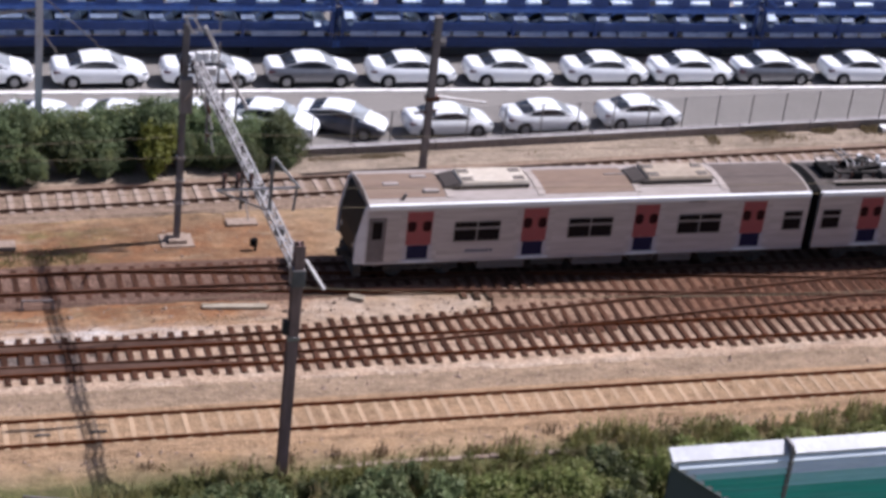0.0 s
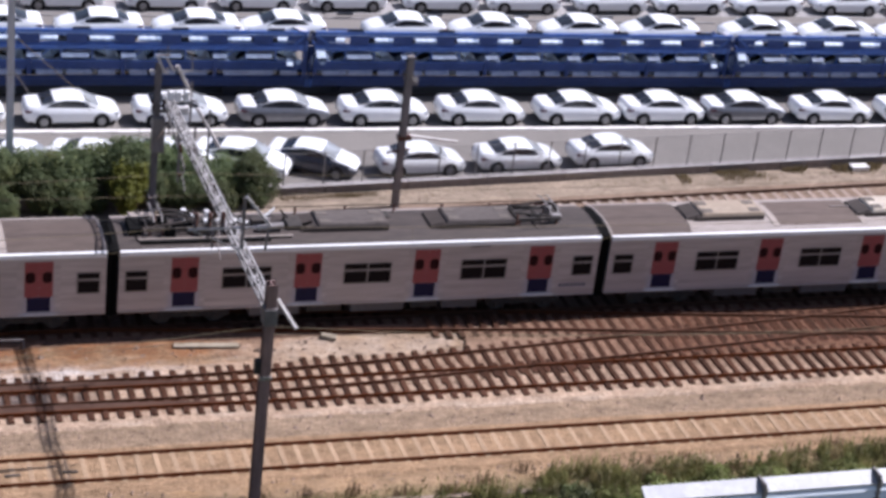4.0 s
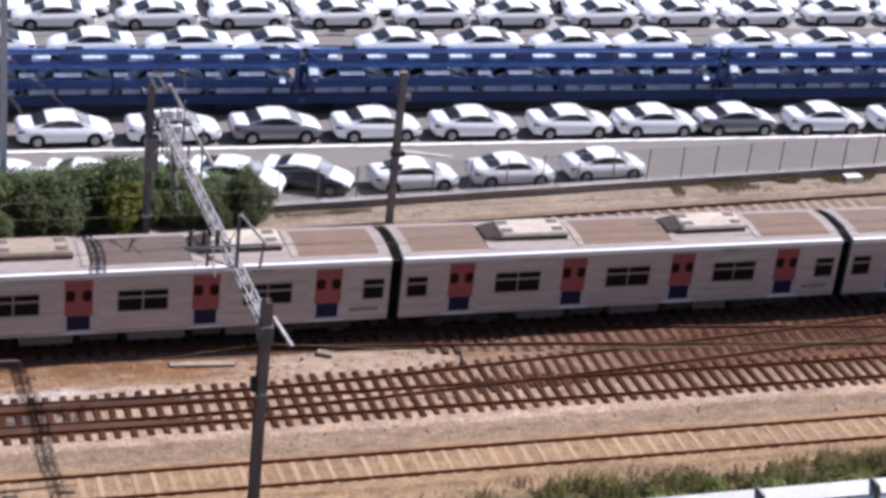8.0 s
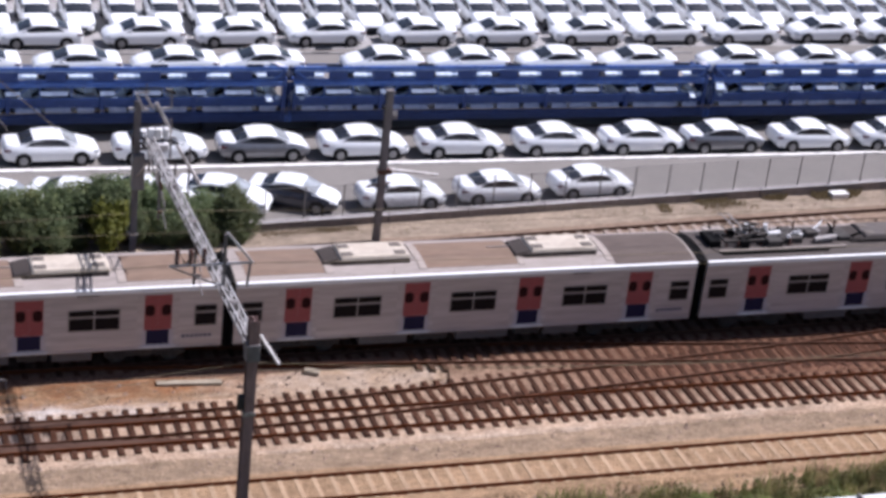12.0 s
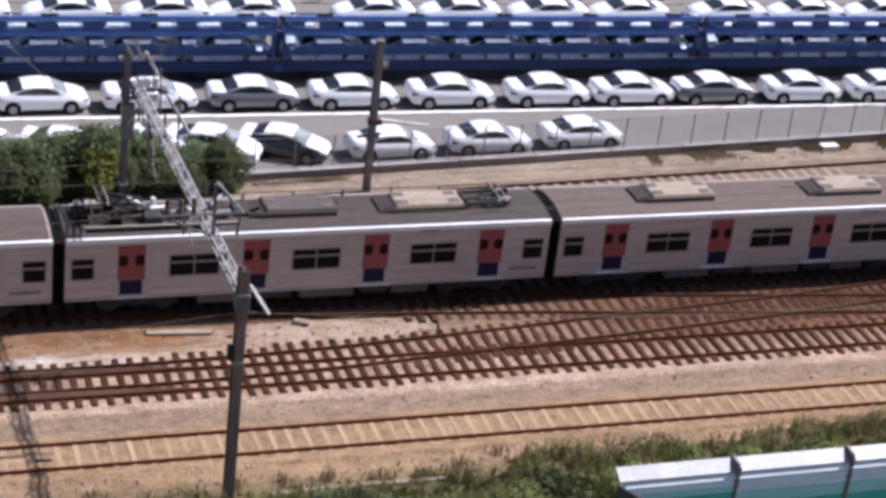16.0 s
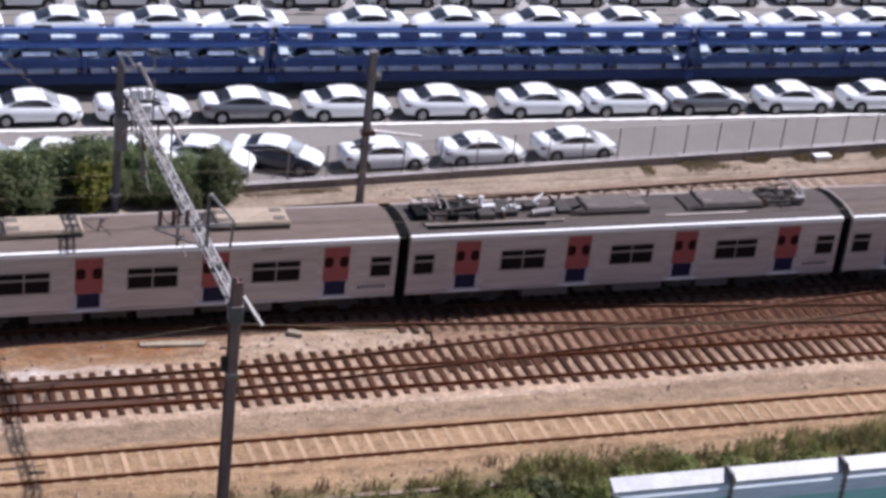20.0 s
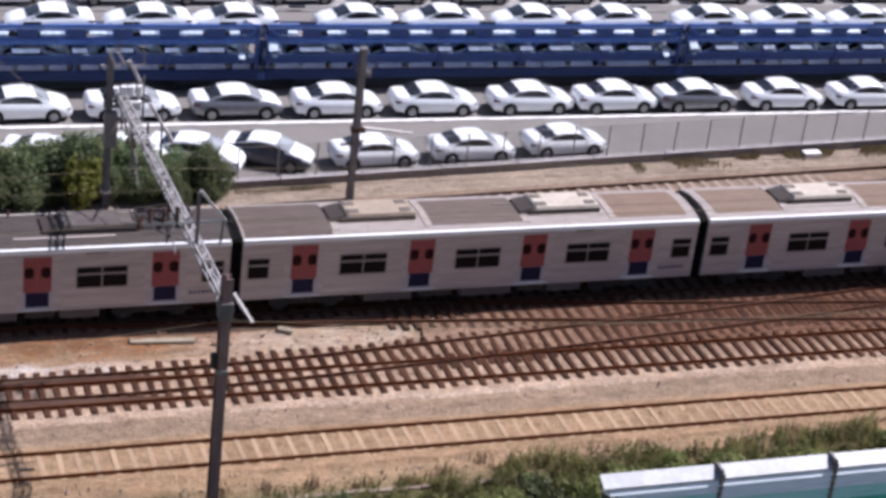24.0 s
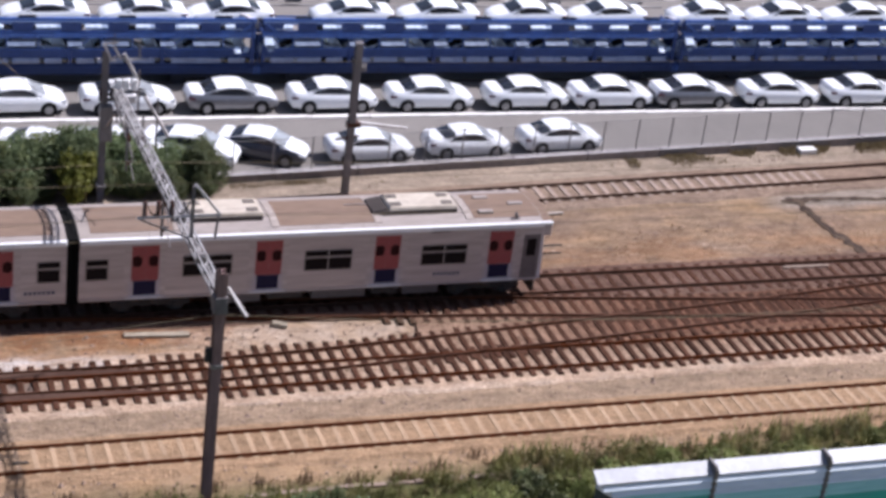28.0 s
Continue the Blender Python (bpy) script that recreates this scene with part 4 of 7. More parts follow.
def wagon_master():
    """Two-deck carrier: sill, open lower side, upper deck and a kerb rail with ten openings each side."""
    t = thing("car_carrier_wagon", "blue two-deck car-carrier wagon loaded with white saloons", "railway wagon", "car-carrier wagons", at=pose(0, -420, 0))
    L, y0, y1 = 11.4, -1.2, 1.2
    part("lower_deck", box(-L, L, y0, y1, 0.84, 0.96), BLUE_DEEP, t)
    # sheet added to keep daylight from the far side off the lower deck
    part("back_sheet", box(-L, L, y1 - 0.14, y1 - 0.11, 1.20, 1.98), BLUE_DEEP, t, "dark blue sheet added to block light from the far side")
    part("upper_deck", box(-L, L, y0 + 0.08, y1 - 0.08, 2.80, 2.86), DECK_GREY, t, "worn grey upper deck plate")
    bay = 2 * L / 10
    panel = finish(box(-0.50, 0.50, -0.02, 0.02, 2.92, 3.46), "kerb_panel", BLUE_DARK)
    lean = Matrix.Translation((0, 0.02, 3.16)) @ Matrix.Rotation(radians(-52), 4, "X")      # leans inwards, facing the sky

    def leaning(name, w, h, z, material):
        pm = box(-w / 2, w / 2, -0.012, 0.012, z - h / 2, z + h / 2, bevel=0.01)
        bmesh.ops.transform(pm, matrix=lean, verts=pm.verts)
        return finish(pm, name, material)

    plates = [leaning("kerb_plate", w, 0.29, 0.0, PLATE_WHITE) for w in (0.84, 0.70, 0.98)]
    wings = [leaning("kerb_wing", w, 0.24, -0.01, BLUE_PALE) for w in (0.36, 0.58)]
    wrng = random.Random(12)
    strips = {w: finish(prism([(-0.10, 1.37), (0.02, 1.57), (0.04, 1.55), (-0.08, 1.35)], -w / 2, w / 2), "side_strip", STRIP_BLUE) for w in (0.85, 1.25)}
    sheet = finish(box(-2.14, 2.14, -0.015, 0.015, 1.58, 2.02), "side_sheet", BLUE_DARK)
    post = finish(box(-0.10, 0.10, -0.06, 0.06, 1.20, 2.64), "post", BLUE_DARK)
    slim = finish(box(-0.035, 0.035, -0.04, 0.04, 2.00, 2.64), "slim_post", BLUE)
    lug = finish(box(-0.42, 0.42, -0.05, 0.05, 3.66, 3.78, bevel=0.01), "bridge_plate", WAGON_DARK)
    for y, s in ((y0, -1), (y1, 1)):
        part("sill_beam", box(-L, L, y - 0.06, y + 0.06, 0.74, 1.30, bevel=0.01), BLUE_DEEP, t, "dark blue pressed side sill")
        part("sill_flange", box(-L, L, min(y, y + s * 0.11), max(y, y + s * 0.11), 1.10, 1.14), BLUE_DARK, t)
        part("deck_beam", box(-L, L, y - 0.09, y + 0.09, 2.63, 2.90, bevel=0.02), BLUE, t, "blue edge beam of the upper deck")
        part("kerb_rail", box(-L, L, y - 0.07, y + 0.07, 3.45, 3.66 if s < 0 else 3.52, bevel=0.02), BLUE if s < 0 else DECK_GREY, t, "blue top rail" if s < 0 else "grey hand rail")
        part("rail_lip", box(-L, L, min(y, y + s * 0.10), max(y, y + s * 0.10), 3.455, 3.485), BLUE_PALE, t, "faded lip of the top rail")
        part("middle_rail", box(-L, L, y - 0.04, y + 0.04, 2.02, 2.08), BLUE, t)
        for i in range(11 if s < 0 else 0):
            x = -L + i * bay
            part("kerb_panel", panel, None, t, at=pose(min(max(x, -L + 0.56), L - 0.56), y, 0))
        if s < 0:
            part("kerb_strip", box(-L, L, y - 0.018, y + 0.018, 2.90, 3.02), BLUE, t)
            part("kerb_strip", box(-L, L, y - 0.018, y + 0.018, 3.33, 3.45), BLUE, t)
        for i in range(10 if s < 0 else 0):
            x = -L + (i + 0.5) * bay + wrng.uniform(-0.12, 0.12)
            part("kerb_plate", plates[i % 3], None, t, "white plate behind the opening", at=pose(x, y - s * 0.05, 0))
            part("kerb_wing", wings[i * 3 % 2], None, t, "faded blue plate behind the opening", at=pose(x + (0.56 if i % 4 else -0.52), y - s * 0.06, 0))
        for i in range(6):
            part("post", post, None, t, at=pose(-L + 0.1 + i * (2 * L - 0.2) / 5, y, 0))
        for i in range(5):
            x = -L + 0.1 + (i + 0.5) * (2 * L - 0.2) / 5
            if s < 0:
                part("side_sheet", sheet, None, t, at=pose(x, y, 0))
                for k, w in ((-1.55, 0.85), (-0.30, 1.25), (1.25, 1.25)) if i % 2 else ((-1.25, 1.25), (0.10, 1.25), (1.50, 0.85)):
                    part("side_strip", strips[w], None, t, "pale weathered strip", at=pose(x + k + wrng.uniform(-0.06, 0.06), y - 0.05, 0))
            part("bridge_plate", lug, None, t, at=pose(x - 0.3 + 0.25 * i, y, 0))
            for k in (-0.75, 0.75):
                part("slim_post", slim, None, t, at=pose(x + k, y, 0))
            if s < 0:
                part("brace", beam((x - 2.0, y, 2.05), (x - 1.3, y, 2.62), 0.05, 0.05), BLUE, t)
        for e in (-1, 1) if s < 0 else ():
            part("end_brace", beam((e * (L - 0.05), y, 3.5), (e * (L - 0.75), y, 2.9), 0.09, 0.09), BLUE, t)
            cx, cz, cw, ch = ((-L + 0.30, 2.40, 0.46, 0.36), (L - 0.92, 1.98, 0.30, 0.26))[e > 0]
            part("corner_plate", prism([(y - 0.40, cz), (y - 0.08, cz + ch), (y - 0.05, cz + ch - 0.03), (y - 0.37, cz - 0.04)], cx - cw / 2, cx + cw / 2), PLATE_WHITE, t, "white corner plate")
        if s < 0:
            part("loading_flap", beam((L - 0.62, y + 0.2, 3.72), (L + 0.02, y + 0.5, 3.50), 0.6, 0.05), PALE_FLAP, t, "raised pale loading flap")
    # tilted ledges added so that sun picks out pale dashes along the side
    ledge = {w: finish(prism([(y0 - 0.36, 2.34), (y0 - 0.10, 2.53), (y0 - 0.09, 2.50), (y0 - 0.35, 2.31)], -w / 2, w / 2), "side_ledge", LEDGE) for w in (1.3, 0.7)}
    foot = finish(box(-0.28, 0.28, y0 - 0.30, y0 - 0.05, 2.16, 2.20, bevel=0.012), "tie_lug", LEDGE)
    for i in range(5):
        x = -L + 2.3 + 4.5 * i
        part("side_ledge", ledge[1.3], None, t, "ledge added below the deck edge to catch the sun", at=pose(x, 0, 0))
        part("side_ledge", ledge[0.7], None, t, "ledge added below the deck edge to catch the sun", at=pose(x - 1.95, 0, 0))
        part("tie_lug", foot, None, t, at=pose(x - 1.75, 0, 0))
        part("stay", beam((x + 0.75, y0 - 0.28, 2.42), (x + 1.15, y0 - 0.1, 2.12), 0.08, 0.07), LEDGE, t)
    for i in range(5):
        x = -L + 0.15 + i * (2 * L - 0.3) / 4
        part("cross_beam", box(x - 0.07, x + 0.07, y0, y1, 0.70, 0.98), BLUE_DARK, t)
    for s in (-1, 1):
        part("end_gate", box(s * L - 0.05, s * L + 0.05, y0, y1, 2.86, 3.02, bevel=0.01), BLUE_DARK, t)
        part("end_ladder", box(s * L - 0.22, s * L - 0.16, y0 - 0.14, y0 - 0.08, 0.9, 3.6), BLUE_DARK, t, "dark end ladder")
        part("hand_brake", bar((s * (L - 0.45), y0 - 0.13, 2.05), (s * (L - 0.45), y0 - 0.07, 2.05), 0.15, n=14), BLUE_PALE, t, "faded hand-brake wheel")
        b = part("bogie", box(s * 8.6 - 1.25, s * 8.6 + 1.25, -1.0, 1.0, 0.38, 0.75, bevel=0.04), WAGON_DARK, t)
        for x in (-0.9, 0.9):
            for y in (-0.75, 0.75):
                part("wheel", bar((s * 8.6 + x, y - 0.06, 0.43), (s * 8.6 + x, y + 0.06, 0.43), 0.43, n=20), WAGON_DARK, b)
        part("buffer_beam", box(min(s * L - 0.02, s * (L + 0.12)), max(s * L - 0.02, s * (L + 0.12)), -1.25, 1.25, 0.70, 1.1), BLUE, t)
    part("underframe", box(-L, L, -0.35, 0.35, 0.45, 0.98), WAGON_DARK, t)
    return t


WAGON = wagon_master()
wag_y = lambda x: (WAG_Y0 + WAG_Y1) / 2 - 0.016 * (x - 18)      # the wagon track runs slightly towards the yard
WAG_YAW = math.degrees(math.atan(-0.016))
for i in range(6):
    xc = -34.22 + 23.15 * i
    copy_thing(WAGON, pose(xc, wag_y(xc), 0.0, 0, 0, WAG_YAW))
    if 0 < i < 5:
        for k in range(5):
            x = xc - 9.1 + 4.55 * k + crng.uniform(-0.1, 0.1)
            c = park(CAR_L, x, wag_y(x), 0.96, WAG_YAW + 180, "white saloon on the lower deck of a blue wagon", "cars on the wagons")
            c.matrix_basis = c.matrix_basis @ Matrix.Scale(0.94, 4)
for x in (-14.6, -9.8, -5.0, -0.3, 3.6, 8.38, 13.22, 18.0, 22.4, 28.69, 33.34, 38.22, 42.87, 48.63, 53.37, 58.1, 62.8, 67.9, 72.6):
    c = park(CAR_L, x, wag_y(x) + 0.03, 2.86, WAG_YAW + 180 + crng.uniform(-0.6, 0.6), "white saloon on the open upper deck of a blue wagon", "cars on the wagons")
    c.matrix_basis = c.matrix_basis @ Matrix.Scale(0.94, 4)
wt = thing("wagon_track", "dark rails under the blue wagons", "railway track")
for off in (-0.7525, 0.7525):
    part("rail", rail_along(wag_y, off, XW, XE), [UNDER, UNDER], wt, at=pose(0, 0, 0.16))

# ---------------------------------------------------------------- commuter train
HW = 1.53
TRAIN_Y = 65.88


def side_profile():
    """Outline of the carriage body, from the near sill over the roof to the far sill."""
    half = [(HW - 0.05, 0.93), (HW, 1.05), (HW, 2.4), (HW, 3.26), (HW - 0.015, 3.40)]
    return half


def roof_z(y):
    return 3.50 + 0.24 * (1 - (abs(y) / HW) ** 2.4)


def body_shell(x0, x1):
    h = side_profile()
    prof = [(-y, z) for y, z in h] + [(y, z) for y, z in h[::-1]]
    return prism(prof, x0, x1)


def roof_shell(x0, x1, y0, y1, lift=0.0, n=12):
    bm = bmesh.new()
    rows = []
    for i in range(n + 1):
        y = y0 + (y1 - y0) * i / n
        rows.append([bm.verts.new((x, y, roof_z(y) + lift)) for x in (x0, x1)])
    for a, b in zip(rows, rows[1:]):
        bm.faces.new((a[0], a[1], b[1], b[0]))
    ends = [bm.verts.new((x, y, 3.38)) for y in (y0, y1) for x in (x0, x1)]
    bm.faces.new([r[0] for r in rows][::-1] + [ends[0], ends[2]])
    bm.faces.new([r[1] for r in rows] + [ends[3], ends[1]])
    bm.faces.new((rows[0][0], rows[0][1], ends[1], ends[0])[::-1])
    bm.faces.new((rows[-1][0], rows[-1][1], ends[3], ends[2]))
    bmesh.ops.recalc_face_normals(bm, faces=bm.faces)
    return bm


def rounded(x0, x1, z0, z1, y0, y1, r=0.05, seg=4):
    """A plate in the x, z plane with round corners."""
    bm = bmesh.new()
    pts = []
    for cx, cz, a0 in ((x1 - r, z1 - r, 0), (x0 + r, z1 - r, 90), (x0 + r, z0 + r, 180), (x1 - r, z0 + r, 270)):
        for k in range(seg + 1):
            a = radians(a0 + 90 * k / seg)
            pts.append((cx + r * math.cos(a), cz + r * math.sin(a)))
    a = [bm.verts.new((x, y0, z)) for x, z in pts]
    b = [bm.verts.new((x, y1, z)) for x, z in pts]
    bm.faces.new(a)
    bm.faces.new(b[::-1])
    n = len(pts)
    for i in range(n):
        bm.faces.new((a[i], b[i], b[(i + 1) % n], a[(i + 1) % n]))
    bmesh.ops.recalc_face_normals(bm, faces=bm.faces)
    return bm


TM = {}
TM["pocket"] = finish(rounded(-0.80, 0.80, 1.0, 3.24, -0.006, 0.02, 0.03), "door_frame", STAINLESS)
TM["leaf_top"] = finish(rounded(-0.262, 0.262, 1.74, 3.22, -0.014, 0.02, 0.01), "door_leaf", ORANGE)
TM["leaf_low"] = finish(rounded(-0.218, 0.218, 1.12, 1.73, -0.016, 0.02, 0.01), "kick_panel", NAVY)
TM["leaf_base"] = finish(rounded(-0.35, 0.35, 1.04, 1.74, -0.010, 0.02, 0.015), "door_leaf_base", DOOR_PALE)
TM["door_window"] = finish(rounded(-0.18, 0.18, 2.34, 2.80, -0.022, 0.0, 0.15, 6), "door_window", DOOR_GLASS)
TM["sash"] = finish(rounded(-0.99, 0.99, 1.80, 2.74, -0.012, 0.02, 0.06), "window_frame", GALV)
TM["pane_low"] = finish(rounded(-0.455, 0.455, 1.86, 2.36, -0.02, 0.0, 0.05), "lower_pane", DARK_GLASS)
TM["pane_top"] = finish(rounded(-0.455, 0.455, 2.46, 2.69, -0.02, 0.0, 0.04), "upper_pane", DARK_GLASS)
TM["sash_s"] = finish(rounded(-0.46, 0.46, 1.80, 2.74, -0.012, 0.02, 0.06), "window_frame", GALV)
TM["pane_low_s"] = finish(rounded(-0.40, 0.40, 1.86, 2.36, -0.02, 0.0, 0.05), "lower_pane", DARK_GLASS)
TM["pane_top_s"] = finish(rounded(-0.40, 0.40, 2.46, 2.69, -0.02, 0.0, 0.04), "upper_pane", DARK_GLASS)
TM["step"] = finish(box(-0.72, 0.72, -0.07, 0.02, 0.98, 1.03), "door_step", KERB)
TM["rain"] = finish(box(-0.42, 0.42, -0.03, 0.02, 3.28, 3.36), "destination_box", BLACK)
TM["wheel"] = finish(bar((0, -0.065, 0), (0, 0.065, 0), 0.43, n=24), "wheel", UNDER)
TM["vent"] = finish(box(-0.23, 0.23, -0.16, 0.16, 0.0, 0.03, bevel=0.01), "vent", AC_GREY)


def place_side(t, s, x, key, dz=0.0, parent=None, label="", name=None):
    """A flat piece on the near (s = -1) or far (s = 1) flank."""
    m = pose(x, s * HW, dz, 0, 0, 0 if s < 0 else 180)
    return part(name or TM[key].name.split(".")[0], TM[key], None, parent or t, label, at=m)


DOORS = (-7.26, -2.42, 2.42, 7.26)


def cooler(t, x, skin=None, bands=True):
    """Roof cooling unit: a bevelled cream casing on a dark plinth, four vents on top."""
    part("cooler_plinth", box(x - 1.62, x + 1.50, -0.70, 0.70, 3.55, 3.88, bevel=0.02), AC_DARK, t, "dark plinth")
    bm = box(x - 1.42, x + 1.58, -0.68, 0.72, 3.86, 4.02)
    for v in bm.verts:
        if v.co.z > 3.9:
            v.co.x = x + (v.co.x - x) * 0.93
            v.co.y *= 0.93
    bmesh.ops.bevel(bm, geom=list(bm.edges), offset=0.03, segments=2, affect="EDGES")
    c = part("cooler_casing", bm, skin or AC_CREAM, t, "sooty grey cooler casing" if skin is SOOTY else "grimy beige cooler casing" if skin else "cream cooler casing")
    for dx in (-1.05, 1.12):
        for y in (-0.36, 0.36):
            part("cooler_vent", TM["vent"], None, c, "dark vent", at=pose(x + dx, y, 4.015))
    hood = box(x - 2.10, x - 1.38, -0.66, 0.68, 3.52, 3.97)
    for v in hood.verts:
        if v.co.x < x - 1.7 and v.co.z > 3.6:
            v.co.z -= 0.16
    bmesh.ops.bevel(hood, geom=list(hood.edges), offset=0.07, segments=3, affect="EDGES")
    part("cooler_intake", hood, AC_DARK, t, "dark rounded intake hood")
    for sgn in (-1, 1) if bands else ():
        part("cooler_skirt", roof_shell(x + sgn * 1.92 - 0.15, x + sgn * 1.92 + 0.15, -1.16, 1.16, 0.03), SKIRT, t, "cream roof band")


def insulator(t, x, y, z, h=0.30):
    bm = bar((x, y, z), (x, y, z + h), 0.035, n=8)
    for i in range(3):
        bar((x, y, z + h * (0.2 + 0.27 * i)), (x, y, z + h * (0.28 + 0.27 * i)), 0.075, bm, 10, 0.05)
    return part("insulator", bm, INSUL, t, "brown ribbed insulator")


def pantograph(t, x, up, s=1):
    """Folded or half-raised current collector with base frame, arms and head."""
    for dx in (-0.8, 0.8):
        for y in (-0.55, 0.55):
            insulator(t, x + dx, y, 3.66, 0.26)
    bm = bmesh.new()
    for y in (-0.55, 0.55):
        beam((x - 0.95, y, 3.95), (x + 0.95, y, 3.95), 0.10, 0.10, bm)
    for dx in (-0.9, 0.0, 0.9):
        beam((x + dx, -0.55, 3.95), (x + dx, 0.55, 3.95), 0.09, 0.09, bm)
    base = part("pantograph_base", bm, UNDER, t, "dark collector base frame")
    kx, kz = x + s * 1.0, 4.0 + 0.55 * up
    bm = bmesh.new()
    for y in (-0.42, 0.42):
        bar((x - s * 0.6, y, 4.0), (kx, y * 0.8, kz), 0.05, bm)
    bar((kx, -0.4, kz), (kx, 0.4, kz), 0.035, bm)
    part("lower_arm", bm, UNDER, base)
    hx, hz = x - s * 0.55, 4.08 + 1.05 * up
    bm = bmesh.new()
    for y in (-0.33, 0.33):
        bar((kx, y, kz), (hx, y * 0.6, hz), 0.035, bm)
    bar((kx, -0.33, kz), ((kx + hx) / 2, 0.25, (kz + hz) / 2), 0.018, bm)
    part("upper_arm", bm, UNDER, base)
    bm = bmesh.new()
    for dx in (-0.16, 0.16):
        pts = [(-0.85, -0.14), (-0.62, 0.0), (0.62, 0.0), (0.85, -0.14)]
        for (ya, za), (yb, zb) in zip(pts, pts[1:]):
            beam((hx + dx, ya, hz + 0.06 + za), (hx + dx, yb, hz + 0.06 + zb), 0.05, 0.04, bm)
    beam((hx - 0.16, 0, hz + 0.03), (hx + 0.16, 0, hz + 0.03), 0.05, 0.05, bm)
    part("collector_head", bm, POLE_GREY, base, "grey collector head")


def bogie(t, x):
    bm = bmesh.new()
    for y in (-1.05, 1.05):
        box(x - 1.55, x + 1.55, y - 0.07, y + 0.07, 0.42, 0.62, bm)
        for dx in (-1.05, 1.05):
            box(x + dx - 0.16, x + dx + 0.16, y - 0.12, y + 0.12, 0.30, 0.56, bm)
        bar((x, y, 0.55), (x, y, 0.95), 0.26, bm, 12)
    box(x - 0.25, x + 0.25, -1.0, 1.0, 0.45, 0.70, bm)
    b = part("bogie", bm, UNDER, t, "dusty bogie frame")
    for dx in (-1.05, 1.05):
        for y in (-0.75, 0.75):
            part("wheel", TM["wheel"], None, b, at=pose(x + dx, y, 0.43))


def carriage(kind, roof, label, cab=0, front=None, cream=False, plank=False, dark_rear=False):
    """kind: 'cooler' or 'power'. cab: -1 leading cab, +1 trailing cab, 0 none. The origin lies on the rails amid the car."""
    t = thing("train_carriage", label, "train carriage", "carriages of the commuter train")
    x0, x1 = (-9.76, 9.76)
    if cab < 0:
        x0 = -9.40
    if cab > 0:
        x1 = 9.02
    part("body", body_shell(x0, x1), STAINLESS, t, "brushed stainless body with streaks of dust and painted sheen")
    part("roof", roof_shell(x0, x1, -HW + 0.02, HW - 0.02), {"cooler": ROOF_EDGE, "plain": roof, "power": ROOF_DARK}[kind], t, "pale roof edges" if kind == "cooler" else "sooty roof")
    segs = [(x0 + (0.06 if cab < 0 else 0.45), -6.15), (-2.0, 1.95), (6.1, x1 - (0.06 if cab > 0 else 0.45))] if kind == "cooler" else []
    for a, b in segs:
        sooty = (front and a < -5) or (dark_rear and a > 5)
        half = 1.40 if sooty else 1.12
        skin = ROOF_SOOT if sooty else front if front and a < 0 else roof
        part("roof_panel", roof_shell(a - (0.35 if sooty and a < 0 else 0), b + (0.35 if sooty and a > 0 else 0), -half, half, 0.012), skin, t, "sooty walkway panel on the roof" if sooty else "dusty walkway panel on the roof")
    for s in (-1, 1):
        # near gutter carries a painted highlight, far one keeps the roof-edge colour
        part("gutter", box(x0, x1, min(s * (HW - 0.13), s * (HW + 0.06)), max(s * (HW - 0.13), s * (HW + 0.06)), 3.33, 3.545, bevel=0.035), GUTTER if s < 0 else ROOF_EDGE, t, "metal rain gutter, near side whitened for its glint")
        part("lower_rail", box(x0, x1, s * HW - 0.02, s * HW + 0.012, 0.93, 1.00), STAINLESS, t)
        for x in DOORS:
            d = place_side(t, s, x, "pocket", name="door_surround")
            for sx in (-0.264, 0.264):
                lf = part("door_leaf", TM["leaf_top"], None, t, "coral upper door leaf", at=pose(x + sx, s * HW, 0, 0, 0, 0 if s < 0 else 180))
                part("door_leaf_base", TM["leaf_base"], None, lf)
                part("kick_panel", TM["leaf_low"], None, lf, "navy kick panel", at=pose(-math.copysign(0.046, sx * -s), 0, 0))
                part("door_window", TM["door_window"], None, lf, "dark oval door window", at=pose(math.copysign(0.05, sx * -s), 0, 0))
            place_side(t, s, x, "step", label="pale door step")
        for x in (-4.84, 0.0, 4.84):
            w = place_side(t, s, x, "sash", name="window")
            for sx in (-0.485, 0.485):
                part("lower_pane", TM["pane_low"], None, w, at=pose(sx, 0, 0))
                part("upper_pane", TM["pane_top"], None, w, at=pose(sx, 0, 0))
        for x in (-9.1, 9.1):
            if (cab < 0 and x < 0) or (cab > 0 and x > 0):
                continue
            w = place_side(t, s, x, "sash_s", name="window")
            part("lower_pane", TM["pane_low_s"], None, w)
            part("upper_pane", TM["pane_top_s"], None, w)
        place_side(t, s, 4.6, "rain", label="dark destination box")
        tx = 8.75 if cab <= 0 else 5.0
        if cab < 0:
            tx = -4.7
        bm = bmesh.new()
        for i in range(7):
            bx = tx - 0.55 + i * 0.17
            box(bx, bx + 0.12, -0.006, 0.0, 1.33, 1.47, bm)
        part("lettering", bm, BARS, t, "dark lettering bars", at=pose(0, s * HW - 0.003 * s * -1, 0, 0, 0, 0 if s < 0 else 180) if s > 0 else pose(0, -HW - 0.004, 0))
    if kind != "power":
        for x in (-4.05, 4.0):
            cooler(t, x, AC_BEIGE if roof is ROOF_MID or (cab < 0 and x > 0) or (front and x < 0) else None, kind == "cooler")
        part("roof_aerial", bar((1.0, 0.25, 3.78), (2.9, 0.25, 3.78), 0.03), ROOF_EDGE, t, "pale conduit")
    else:
        pantograph(t, -7.7, 0.55 if cream else 0.38, 1)
        pantograph(t, 7.3, 0.10 if cream else 0.30, -1)
